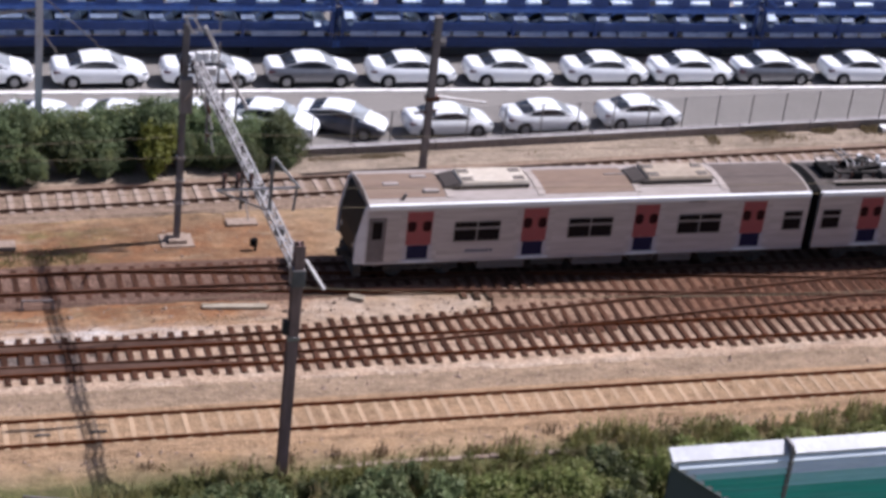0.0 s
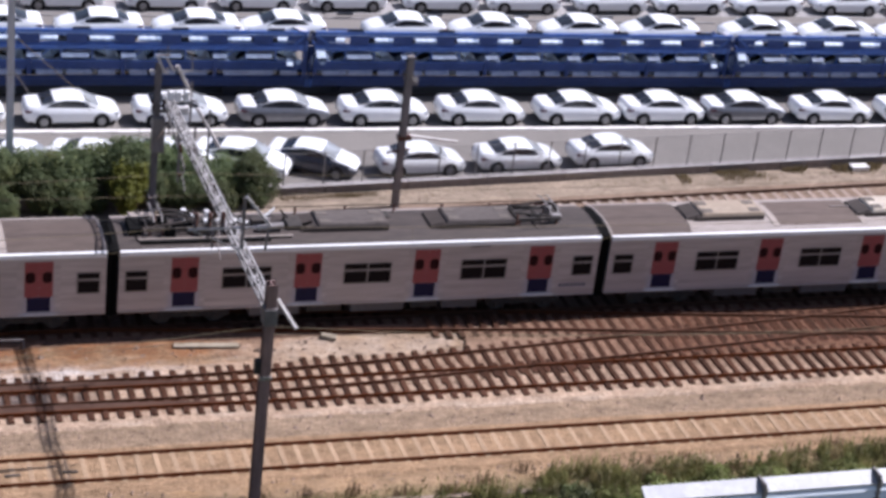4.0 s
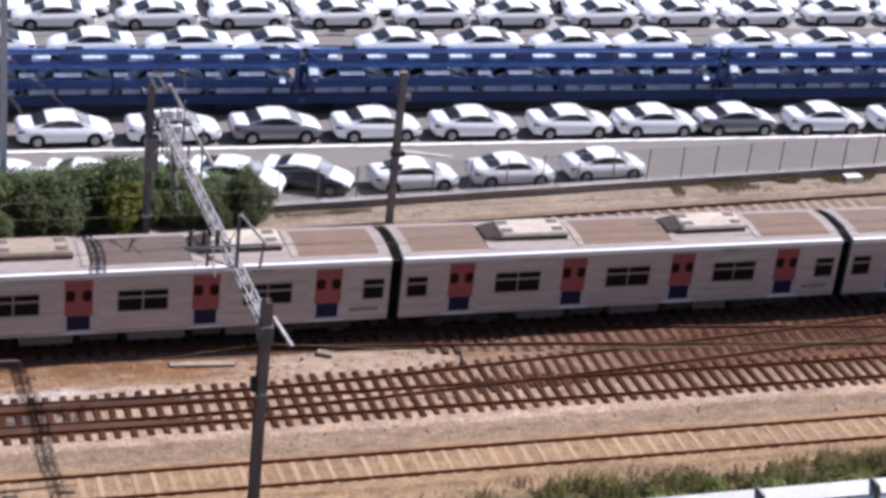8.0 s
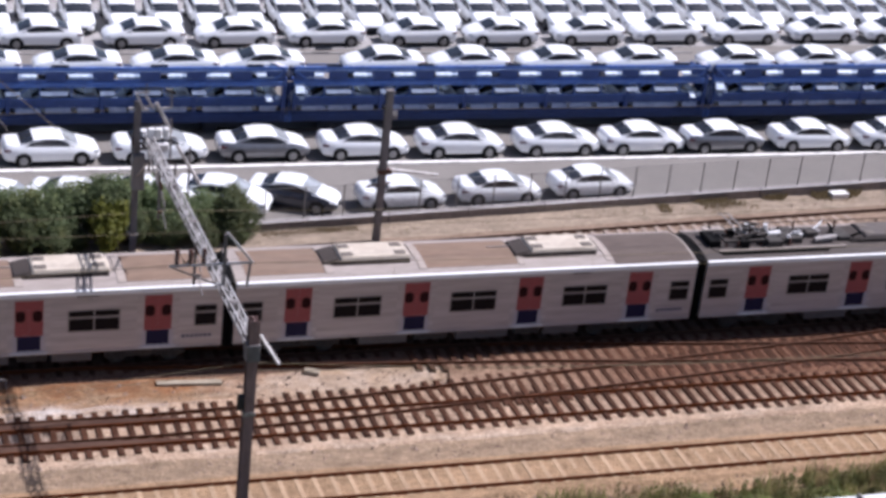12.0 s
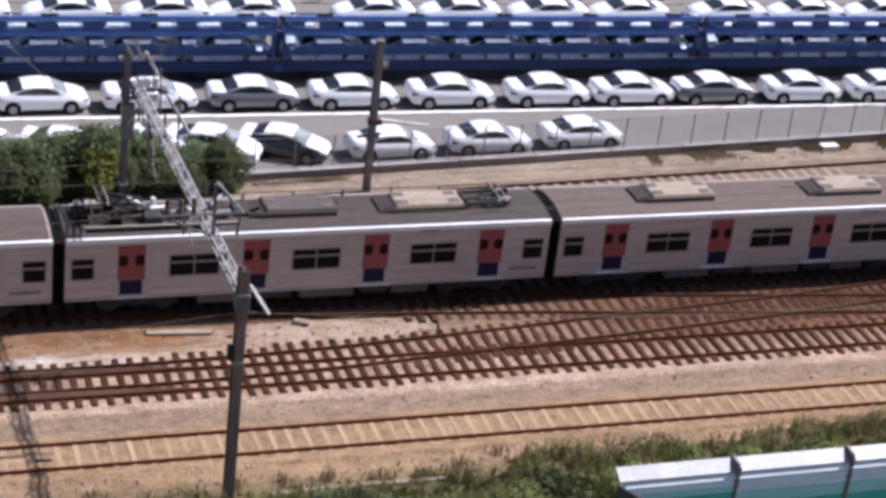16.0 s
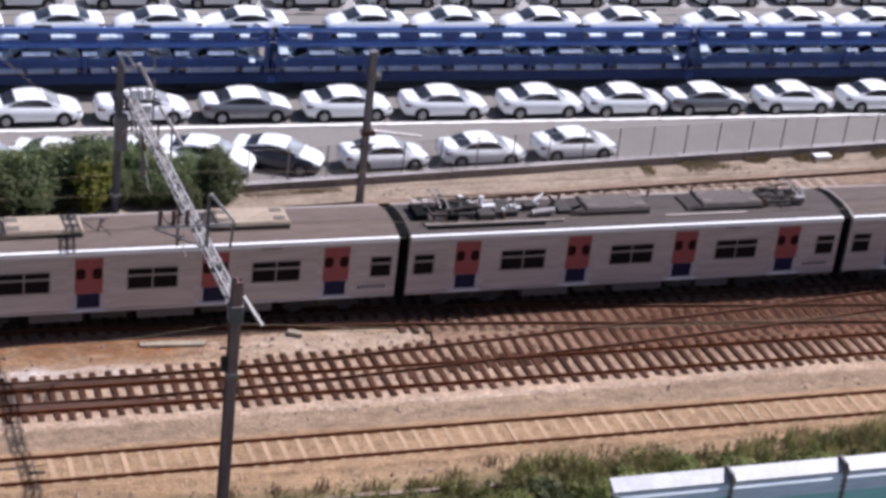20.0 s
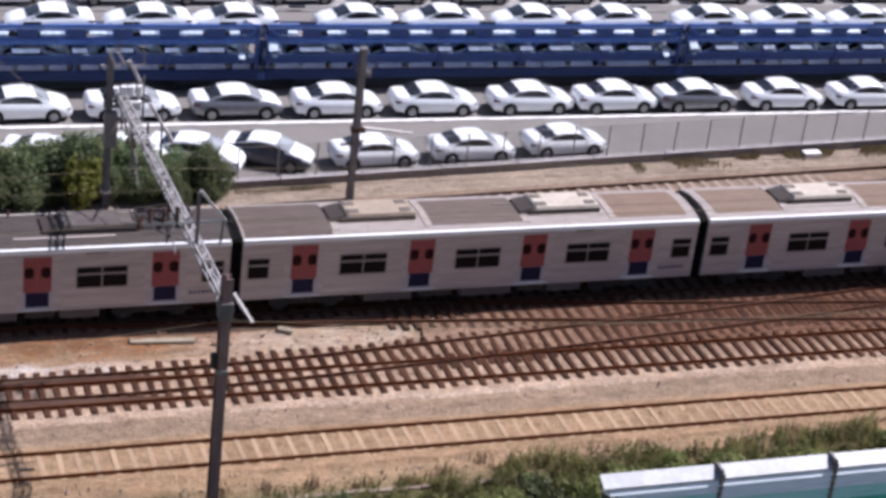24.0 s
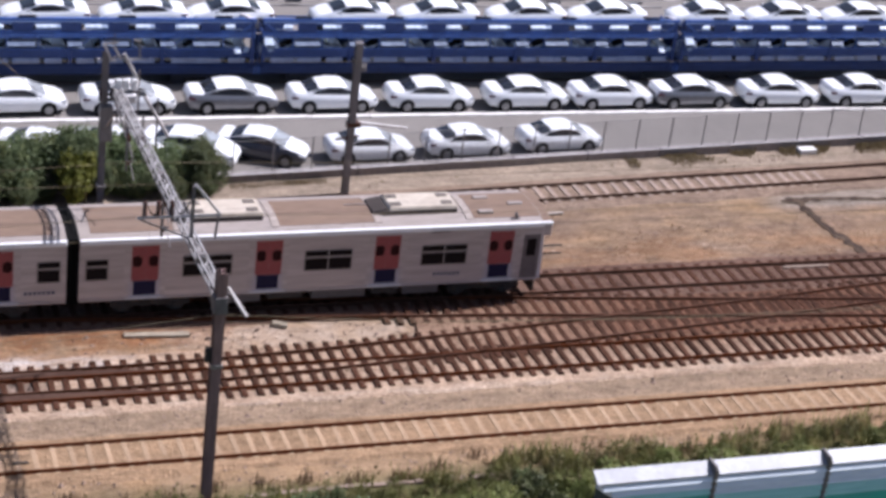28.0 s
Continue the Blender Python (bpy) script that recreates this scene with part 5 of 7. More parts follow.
        # black plates added beneath the gear to deepen the dark between its pieces
        for xa, xb in ((-9.3, -3.3), (6.5, 8.5)):
            part("equipment_tray", box(xa, xb, -0.92, 0.98, 3.50, 3.675, bevel=0.01), CAB_MASK, t, "black plate added to darken the roof gear")
        for xa, ya in ((-8.5, 0.35), (-6.6, 0.15), (-5.3, 0.45), (-4.2, 0.1)):
            part("contactor_box", box(xa - 0.28, xa + 0.28, ya - 0.2, ya + 0.2, 3.66, 4.0, bevel=0.03), UNDER, t, "dark contactor box")
        part("disconnector", box(-9.3, -8.8, -0.6, 0.5, 3.66, 4.02, bevel=0.03), BLACK, t, "black disconnector")
        part("transformer_cover", box(-6.7, -6.0, -0.9, -0.2, 3.66, 4.05, bevel=0.04), UNDER, t)
        part("bushing", bar((-7.0, 0.75, 3.66), (-7.0, 0.75, 4.15), 0.11, n=10), GUTTER, t, "white bushing")
        part("bushing", bar((-6.1, 0.7, 3.66), (-6.1, 0.7, 4.1), 0.10, n=10), GUTTER, t, "white bushing")
        part("switch_box", box(-5.9, -4.9, -0.55, 0.25, 3.68, 3.98, bevel=0.03), UNDER, t, "dark switch box")
        part("breaker", bar((-4.3, -0.5, 3.85), (-3.3, -0.5, 3.95), 0.13, n=12), GALV, t, "pale breaker barrel")
        part("arrester", box(-3.1, -2.5, -0.5, 0.5, 3.68, 3.92, bevel=0.03), UNDER, t)
        part("duct_rail", box(-9.0, -3.0, -1.02, -0.93, 3.70, 3.77, bevel=0.01), SKIRT, t, "pale duct rail")
        part("cable_duct", box(-8.9, -3.9, -1.16, -1.02, 3.60, 3.72, bevel=0.01), BLACK, t, "black cable duct")
        cooler(t, -0.55, SOOTY, False)
        cooler(t, 4.75, AC_BEIGE if cream else SOOTY, False)
        part("roof_hatch", box(0.5, 1.3, 0.35, 0.95, 3.68, 3.78, bevel=0.02), UNDER, t)
        if plank:
            part("walkway", box(1.6, 5.4, -1.0, -0.82, 3.62, 3.70), ROOF_EDGE, t)
        for i in range(9):
            insulator(t, -8.6 + i * 2.05, 1.12, 3.58, 0.36)
        part("roof_cable", bar((-8.9, 1.12, 3.96), (8.4, 1.12, 3.96), 0.02), BLACK, t, "black roof cable")
        for i, (xa, ya, xb, yb) in enumerate(((-8.9, 0.6, -6.6, -0.4), (-6.9, 0.5, -4.9, -0.2), (-5.2, -0.2, -3.4, 0.7), (-3.2, 0.5, -2.2, -0.6))):
            bm = tube([Vector((xa + (xb - xa) * u / 8, ya + (yb - ya) * u / 8, 4.12 - 0.34 * math.sin(math.pi * u / 8))) for u in range(9)], 0.06)
            part("jumper_cable", bm, GUTTER if i in (1, 2) else BLACK, t)
        crowd = random.Random(21)
        for i in range(16):
            cx = crowd.uniform(-9.2, -3.0) if i < 10 else crowd.uniform(6.3, 8.6)
            cy, w, h = crowd.uniform(-0.75, 0.85), crowd.uniform(0.08, 0.22), crowd.uniform(0.16, 0.42)
            if i % 3 == 0:
                insulator(t, cx, cy, 3.66, h + 0.12)
            else:
                part("switch_gear", box(cx - w, cx + w, cy - 0.1, cy + 0.1, 3.66, 3.70 + h, bevel=0.03), (UNDER, BLACK, GALV)[i % 3 if i % 5 else 2], t, "small switch gear")
        part("coil", bar((-6.35, 0.0, 3.98), (-5.75, 0.05, 3.98), 0.11, n=10), GUTTER, t, "white coil")
        part("bushing", bar((-5.55, -0.45, 3.66), (-5.55, -0.45, 4.08), 0.08, n=10), GUTTER, t, "white bushing")
        part("collector_shield", box(-9.2, -8.2, 0.35, 0.75, 4.02, 4.10, bevel=0.03), SKIRT, t, "cream arched shield")
    for x in (-6.9, 6.9):
        bogie(t, x)
    for xa, xb, k in ((-4.6, -2.6, 0), (-2.3, -0.9, 1), (-0.5, 1.7, 0), (2.0, 3.1, 1), (3.3, 4.8, 0)):
        part("underfloor_box", box(xa, xb, -1.38, 1.38, 0.48 + 0.08 * k, 0.92, bevel=0.02), UNDER if k else UNDER_GREY, t, "dusty underfloor equipment box")
    part("floor_frame", box(x0, x1, -1.2, 1.2, 0.82, 0.96), UNDER, t)
    for e in (-1, 1):
        if e == cab:
            continue
        xe = x0 if e < 0 else x1
        bm = bmesh.new()
        for i in range(3):
            xa = xe + e * (0.01 + 0.09 * i)
            prof = [(-1.42 + 0.06 * (i % 2), 0.75), (1.42 - 0.06 * (i % 2), 0.75), (1.42 - 0.06 * (i % 2), 3.50), (0.9, 3.66), (-0.9, 3.66), (-1.42 + 0.06 * (i % 2), 3.50)]
            prism(prof, min(xa, xa + e * 0.08), max(xa, xa + e * 0.085), bm)
        part("gangway_bellows", bm, BLACK, t, "black rubber gangway bellows")
    if cab:
        for x, y in ((-8.2, -0.1), (-6.7, -0.75), (-6.9, 0.55)):
            x = x if cab < 0 else -x
            part("roof_box", box(x - 0.32, x + 0.32, y - 0.12, y + 0.12, 3.60, 3.80, bevel=0.03), ROOF_EDGE, t, "small pale roof box")
        part("horn", bar((cab * 8.0, -1.2, 3.55), (cab * 7.85, -1.2, 3.85), 0.07, n=8), UNDER_GREY, t)
    if cab:
        nose(t, x0 if cab < 0 else x1, cab, 1.0 if cab < 0 else 0.3)
        if cab > 0:
            rear_rails(t, x1)
    return t


def nose(t, xe, d, deep=1.0):
    """Cab end: side pillars, raked windscreen, lower mask and coupler."""
    side, d = d, d * deep
    prof = [(xe, 0.95), (xe + d * 0.42, 0.98), (xe + d * 0.40, 2.0), (xe + d * 0.10, 3.40), (xe, 3.50)]
    for y0, y1 in ((-HW, -HW + 0.16), (HW - 0.16, HW)):
        bm = bmesh.new()
        a = [bm.verts.new((x, y0, z)) for x, z in prof]
        b = [bm.verts.new((x, y1, z)) for x, z in prof]
        bm.faces.new(a)
        bm.faces.new(b[::-1])
        for i in range(len(prof)):
            j = (i + 1) % len(prof)
            bm.faces.new((a[i], b[i], b[j], a[j]))
        bmesh.ops.recalc_face_normals(bm, faces=bm.faces)
        part("cab_pillar", bm, PILLAR, t, "pale cab corner pillar")
    part("cab_mask", box(min(xe, xe + d * 0.34), max(xe, xe + d * 0.34), -1.37, 1.37, 0.98, 2.0, bevel=0.02), CAB_MASK, t, "black lower cab mask")
    bm = bmesh.new()
    a = [bm.verts.new(c) for c in ((xe + d * 0.34, -1.36, 2.02), (xe + d * 0.34, 1.36, 2.02), (xe + d * 0.08, 1.36, 3.36), (xe + d * 0.08, -1.36, 3.36))]
    b = [bm.verts.new(c) for c in ((xe, -1.36, 2.02), (xe, 1.36, 2.02), (xe, 1.36, 3.36), (xe, -1.36, 3.36))]
    for i in range(4):
        bm.faces.new((a[i], a[(i + 1) % 4], b[(i + 1) % 4], b[i]))
    bm.faces.new(a)
    bm.faces.new(b[::-1])
    bmesh.ops.recalc_face_normals(bm, faces=bm.faces)
    part("windscreen", bm, CAB_MASK, t, "black raked windscreen")
    for y in (-1.0, 1.0):
        part("headlight", bar((xe + d * 0.30, y, 1.55), (xe + d * 0.37, y, 1.55), 0.11, n=14), LAMP_CLEAR, t, "round headlamp")
    part("coupler", box(min(xe, xe + d * 0.75), max(xe, xe + d * 0.75), -0.14, 0.14, 0.62, 0.90, bevel=0.03), UNDER, t, "dark coupler")
    part("snow_guard", box(min(xe, xe + d * 0.30), max(xe, xe + d * 0.30), -1.2, 1.2, 0.22, 0.72, bevel=0.02), UNDER, t)
    for s in (-1, 1):
        m = pose(xe - side * 0.42, s * HW, 0, 0, 0, 0 if s < 0 else 180)
        part("cab_door", rounded(-0.36, 0.36, 1.05, 3.0, -0.01, 0.02, 0.03), CAB_DOOR, t, "dull grey cab door", at=m)
        part("cab_window", rounded(-0.20, 0.20, 2.05, 2.82, -0.018, 0.0, 0.05), DARK_GLASS, t, "dark cab side window", at=m)


def rear_rails(t, x1):
    """Two dark rails that stick out behind the trailing cab, and the roof's overhang over the cab end."""
    for z in (1.92, 2.28):
        part("grab_rail", bar((x1 - 0.1, -1.18, z), (x1 + 1.1, -1.18, z), 0.042), UNDER, t, "thick dark rail")
    part("roof_lip", roof_shell(x1 - 0.04, x1 + 0.36, -HW + 0.05, HW - 0.05), ROOF_BROWN, t, "dusty roof overhang above the cab")
    part("lip_cheek", box(x1 - 0.03, x1 + 0.38, -HW + 0.01, -HW + 0.14, 2.92, 3.41, bevel=0.03), STAINLESS, t, "pale cheek under the overhang")
    part("gutter_end", box(x1 - 0.02, x1 + 0.40, -HW - 0.06, -HW + 0.12, 3.41, 3.56, bevel=0.05), GUTTER, t, "bright gutter end")


SET = ["cooler", "power", "cooler", "cooler", "cooler", "power", "plain", "power", "cooler", "cooler"]
ROOFS = [ROOF_BROWN, ROOF_DARK, ROOF_BROWN, ROOF_BROWN, ROOF_BROWN, ROOF_DARK, ROOF_MID, ROOF_DARK, ROOF_BROWN, ROOF_BROWN]
TRAIN = []
masters = {}
for i, (k, r) in enumerate(zip(SET, ROOFS)):
    cab = -1 if i == 0 else 1 if i == 9 else 0
    lab = {-1: "leading stainless carriage with cab and coral doors", 1: "last stainless carriage with cab and coral doors"}.get(cab) or ("stainless motor carriage with roof current collectors" if k == "power" else "stainless carriage with coral and navy doors, brown roof")
    front = ROOF_MID if i in (2, 8) else None
    key = (k, r.name, cab, i in (2, 8), i == 5, i == 7, i == 4)
    if key in masters:
        car = copy_thing(masters[key], pose(20 * i, TRAIN_Y, 0))
    else:
        car = masters[key] = carriage(k, r, lab, cab, front, i == 5, i == 7, i in (0, 4))
        car.matrix_basis = pose(20 * i, TRAIN_Y, 0)
    TRAIN.append(car)

# ---------------------------------------------------------------- overhead line masts


BOOM_PALE = mat("pale_boom_zinc", (0.40, 0.378, 0.375), (0.25, 0.235, 0.232), 0.6, 0.0, fine=6, dirt=(0.17, 0.15, 0.14), big=0.9, dirt_amount=0.8)
WHITE_GEAR = mat("white_gear_enamel", (0.84, 0.83, 0.82), (0.74, 0.73, 0.72), 0.5, fine=4, dirt=(0.5, 0.47, 0.45), big=1.5)
# paler copy of the steel: brightness of light-facing arms put into the colour
JIB_PALE = mat("pale_jib_paint", (0.62, 0.58, 0.56), (0.48, 0.44, 0.42), 0.6, fine=5, dirt=(0.30, 0.24, 0.21), big=1.6)


def lattice_boom(parent, a, b, w, h, n, label):
    """A four-chord lattice boom from a to b; each face is laced by diagonals."""
    a, b = Vector(a), Vector(b)
    d = (b - a).normalized()
    side = d.cross(Vector((0, 0, 1))).normalized() * (w / 2)
    up = Vector((0, 0, h / 2))
    ch = [(-side - up), (side - up), (side + up), (-side + up)]
    for o in ch:
        part("chord", beam(a + o, b + o, 0.056, 0.056), BOOM_PALE, parent, label)
    L = (b - a).length
    for f in range(4):
        bm = bmesh.new()
        o1, o2 = ch[f], ch[(f + 1) % 4]
        for i in range(n):
            u, v = a + d * (L * i / n), a + d * (L * (i + 1) / n)
            beam(u + o1, v + o2, 0.032, 0.02, bm) if i % 2 == 0 else beam(u + o2, v + o1, 0.032, 0.02, bm)
            if i % 2 == 0:
                beam(u + o1, u + o2, 0.03, 0.02, bm)
        tagged(part("lacing", bm, BOOM_PALE, parent), kind="stuff")


def h_mast(parent, x, y, z0, z1, w=0.26, skin=None):
    """One rolled H section, drawn out upwards."""
    k, e, q = w / 2, w / 2 + 0.012, w / 2 - 0.012
    half = [(-k, -e), (k, -e), (k, -q), (0.012, -q)]
    outline = half + [(u, -v) for u, v in half[::-1]] + [(-0.012, q), (-0.012, -q), (-k, -q)]
    outline[7:8] = [(-k, e), (-k, q)]
    bm = prism([(u, v) for u, v in outline], z0, z1)
    bmesh.ops.transform(bm, matrix=Matrix(((0, 1, 0, x), (0, 0, 1, y), (1, 0, 0, 0), (0, 0, 0, 1))), verts=bm.verts)
    return part("mast", bm, skin or STEEL_POLE, parent, "rust-stained steel mast")


def foundation(x, y, w, label):
    f = thing("mast_foundation", label, "foundation")
    part("block", box(x - w / 2, x + w / 2, y - w / 2, y + w / 2, GZ - 0.3, GZ + 0.22, bevel=0.03), STAINED, f)
    part("slab", box(x - w * 0.9, x + w * 0.9, y - w * 0.75, y + w * 0.75, GZ - 0.3, GZ + 0.06, bevel=0.03), STAINED, f)


def cantilever(parent, x, y, z, reach, s):
    """Bracket with tube, stay and insulators that holds the wires over a track; s: towards -y or +y."""
    part("bracket_tube", bar((x, y, z), (x, y + s * reach, z + 0.55), 0.035, n=8), STEEL_POLE, parent)
    part("stay_tube", bar((x, y, z + 1.15), (x, y + s * reach * 0.9, z + 0.62), 0.028, n=8), STEEL_POLE, parent)
    part("registration_arm", bar((x, y + s * reach * 0.55, z + 0.30), (x, y + s * (reach + 0.35), z - 0.10), 0.022, n=8), STEEL_POLE, parent)
    for zz in (z, z + 1.15):
        bm = bmesh.new()
        for i in range(4):
            bar((x, y + s * (0.10 + 0.09 * i), zz + 0.05 * i * (1 if zz == z else -1) * 0.5), (x, y + s * (0.15 + 0.09 * i), zz + 0.05 * i * (1 if zz == z else -1) * 0.5), 0.075, bm, 10)
        part("insulator", bm, INSUL, parent, "brown ribbed insulator")


NP, FP = (13.45, 52.06), (12.65, 69.11)
BOOM_Z = 7.55


def portal():
    t = thing("catenary_portal", "lattice steel portal with two masts spanning the tracks", "catenary portal")
    h_mast(t, *NP, GZ, 8.55, 0.33, NEAR_MAST)
    h_mast(t, *FP, GZ, 9.2, 0.24)
    a, b = (FP[0] + 0.44, FP[1] + 0.35, BOOM_Z + 0.12), (NP[0] + 0.09, NP[1] + 0.1, BOOM_Z - 0.05)
    lattice_boom(t, a, b, 0.28, 0.30, 36, "pale galvanised boom chord")
    for u in (0.30, 0.48, 0.67, 0.84):          # bolted joints of the boom
        p = Vector(a).lerp(Vector(b), u)
        part("boom_joint", box(p.x - 0.16, p.x + 0.16, p.y - 0.08, p.y + 0.08, p.z - 0.18, p.z + 0.19, bevel=0.02), STEEL_POLE, t, "dark bolted boom joint")
    # knee braces
    part("knee_brace", beam((FP[0], FP[1], BOOM_Z - 1.6), (FP[0] + 0.1, FP[1] - 1.9, BOOM_Z - 0.1), 0.07, 0.07), GALV, t)
    part("knee_brace", beam((NP[0], NP[1], BOOM_Z - 1.3), (NP[0], NP[1] + 1.4, BOOM_Z - 0.2), 0.07, 0.07), GALV, t)
    part("outrigger", beam((NP[0] + 0.27, NP[1] + 0.15, BOOM_Z + 0.33), (NP[0] + 0.72, NP[1] - 0.70, BOOM_Z - 0.30), 0.11, 0.08), POLE_GREY, t, "pale outrigger arm")
    part("collar", box(NP[0] - 0.22, NP[0] + 0.22, NP[1] - 0.22, NP[1] + 0.22, BOOM_Z - 0.45, BOOM_Z + 0.15, bevel=0.02), STEEL_POLE, t, "bolted mast collar")
    part("clamp", box(NP[0] - 0.2, NP[0] + 0.2, NP[1] - 0.2, NP[1] + 0.2, 5.1, 5.25, bevel=0.01), GALV, t, "pale band clamp")
    part("junction_box", box(NP[0] - 0.36, NP[0] - 0.16, NP[1] - 0.12, NP[1] + 0.12, 5.3, 5.8, bevel=0.02), UNDER, t, "black junction box")
    # head of the far mast: top bar, brace, switch housings and two raked jibs
    y = FP[1]
    part("cross_arm", beam((12.30, y, 8.92), (13.07, y, 8.85), 0.09, 0.08), JIB_PALE, t, "pale top bar")
    part("cross_arm", beam((13.60, y, 8.88), (13.97, y, 8.92), 0.08, 0.08), JIB_PALE, t)
    part("hook_post", beam((13.93, y, 9.69), (13.98, y, 8.87), 0.06, 0.06), GALV, t, "thin hooked post")
    part("hook", beam((13.70, y, 9.70), (14.0, y, 9.64), 0.06, 0.06), GALV, t)
    part("head_brace", beam((12.55, y - 0.1, 9.60), (12.86, y - 0.1, 8.92), 0.13, 0.10), JIB_PALE, t, "pale raking head brace")
    part("head_brace", beam((12.92, y - 0.1, 9.50), (13.24, y - 0.1, 8.95), 0.11, 0.09), JIB_PALE, t, "pale raking head brace")
    part("head_tie", beam((12.50, y - 0.1, 9.58), (13.08, y - 0.1, 9.62), 0.07, 0.07), GALV, t)
    part("head_spike", beam((12.95, y, 9.5), (12.98, y, 9.95), 0.05, 0.05), STEEL_POLE, t)
    part("jib", beam((13.36, y, 9.14), (13.98, y - 0.1, 7.95), 0.15, 0.12), JIB_PALE, t, "pale raked jib")
    part("jib", beam((14.22, y - 0.1, 7.38), (15.20, y - 0.3, 5.72), 0.14, 0.11), JIB_PALE, t, "pale raked jib")
    part("fan_plate", beam((13.55, y - 0.28, 7.25), (13.62, y - 0.30, 6.2), 0.42, 0.04), GALV, t, "grey triangular fan plate")
    part("terminal_box", box(13.20, 13.86, y - 0.42, y - 0.12, 7.22, 7.56, bevel=0.05), PALE_MAST, t, "pale terminal box")
    part("jib_tie", beam((12.65, y, 8.90), (13.40, y, 9.10), 0.05, 0.05), STEEL_POLE, t)
    part("jib_link", beam((13.0, y, 8.1), (14.25, y, 7.6), 0.06, 0.06), STEEL_POLE, t)
    part("cross_arm", beam((12.45, y, 7.24), (13.62, y, 7.22), 0.13, 0.12), STEEL_POLE, t, "dark lower cross-arm")
    part("cross_arm", beam((12.6, y - 0.1, 8.15), (13.9, y - 0.1, 8.25), 0.07, 0.07), STEEL_POLE, t)
    for x, z0, z1 in ((13.97, 6.63, 8.50), (13.15, 6.3, 7.9), (14.75, 5.2, 7.3), (14.2, 5.0, 6.6)):
        part("drop_post", beam((x, y - 0.12, z0), (x, y - 0.12, z1), 0.07, 0.07), STEEL_POLE, t)
    for x, z, w in ((13.16, 7.93, 0.13), (13.43, 7.93, 0.13), (13.76, 7.93, 0.12)):
        part("switch_housing", box(x - w, x + w, y - 0.30, y + 0.05, z - 0.23, z + 0.24, bevel=0.05), WHITE_GEAR, t, "white switch housing")
    part("gear_case", box(12.48, 12.98, y - 0.30, y + 0.10, 5.55, 7.05, bevel=0.05), POLE_GREY, t, "grey switchgear case on the mast")
    part("fan_brace", beam((13.05, y - 0.2, 7.2), (13.55, y - 0.3, 5.75), 0.10, 0.07), JIB_PALE, t)
    part("fan_brace", beam((13.60, y - 0.2, 7.3), (13.50, y - 0.3, 5.85), 0.12, 0.07), JIB_PALE, t)
    part("line_switch", box(13.72, 14.08, y - 0.35, y - 0.05, 5.95, 6.32, bevel=0.09), GUTTER, t, "white line switch")
    for x in (12.5, 12.95, 13.35):
        bm = bmesh.new()
        for i in range(4):
            bar((x, y, 7.32 + 0.11 * i), (x, y, 7.39 + 0.11 * i), 0.075, bm, 10, 0.05)
        part("insulator", bm, INSUL, t, "brown ribbed insulator")
    # droppers under the boom, one over each track
    for y, z in ((66.9, 5.6), (61.2, 5.6)):
        x = FP[0] + (NP[0] - FP[0]) * (FP[1] - y) / (FP[1] - NP[1]) + 0.45
        part("drop_bracket", beam((x, y, BOOM_Z - 0.1), (x, y, z - 0.4), 0.09, 0.09), STEEL_POLE, t)
        cantilever(t, x, y, z, 1.2, -1)
    # hanger frame standing on the boom
    y = 56.2
    x = FP[0] + (NP[0] - FP[0]) * (FP[1] - y) / (FP[1] - NP[1]) + 0.12
    part("upright", beam((x, y, BOOM_Z), (x, y, BOOM_Z + 2.0), 0.10, 0.10), STEEL_POLE, t)
    part("raker", beam((x + 0.05, y, BOOM_Z + 2.05), (x + 0.95, y, BOOM_Z + 0.92), 0.10, 0.08), JIB_PALE, t, "pale raked strut")
    part("hanger_bar", beam((x - 1.85, y, BOOM_Z + 0.90), (x + 0.98, y, BOOM_Z + 0.92), 0.07, 0.07), JIB_PALE, t, "pale hanger bar")
    part("hanger", beam((x + 0.88, y, BOOM_Z + 0.90), (x + 0.80, y, BOOM_Z + 0.05), 0.07, 0.07), STEEL_POLE, t)
    part("hanger_strut", beam((x - 1.75, y, BOOM_Z + 0.85), (x - 0.1, y, BOOM_Z + 0.1), 0.05, 0.05), GALV, t)
    for k in range(3):
        bm = bmesh.new()
        for i in range(5):
            bar((x - 1.6 + 0.45 * k, y, BOOM_Z + 0.98 + 0.11 * i), (x - 1.6 + 0.45 * k, y, BOOM_Z + 1.05 + 0.11 * i), 0.09, bm, 10, 0.06)
        part("insulator", bm, INSUL, t, "brown ribbed insulator")
    for k in range(2):
        bm = tube([(x - 1.6 + 0.9 * k + 0.075 * u, y - 0.1, BOOM_Z + 1.55 - 0.5 * math.sin(math.pi * u / 8)) for u in range(9)], 0.03)
        part("jumper_cable", bm, BLACK, t)
    for z in (1.5, 2.5, 3.5):
        part("climbing_band", box(FP[0] - 0.17, FP[0] + 0.17, FP[1] - 0.17, FP[1] + 0.17, z, z + 0.08), GALV, t)
    foundation(FP[0], FP[1], 0.75, "square concrete footing of the far mast")


portal()


def single_mast(x, y, top, reach, s, label, z=5.2, skin=None):
    t = thing("catenary_mast", label, "mast", "single overhead masts")
    h_mast(t, x, y, GZ, top, 0.29, skin or POLE_GREY)
    if reach:
        cantilever(t, x, y, z, reach, s)
    part("cap", box(x - 0.16, x + 0.16, y - 0.16, y + 0.16, top, top + 0.06), STEEL_POLE, t)
    return t


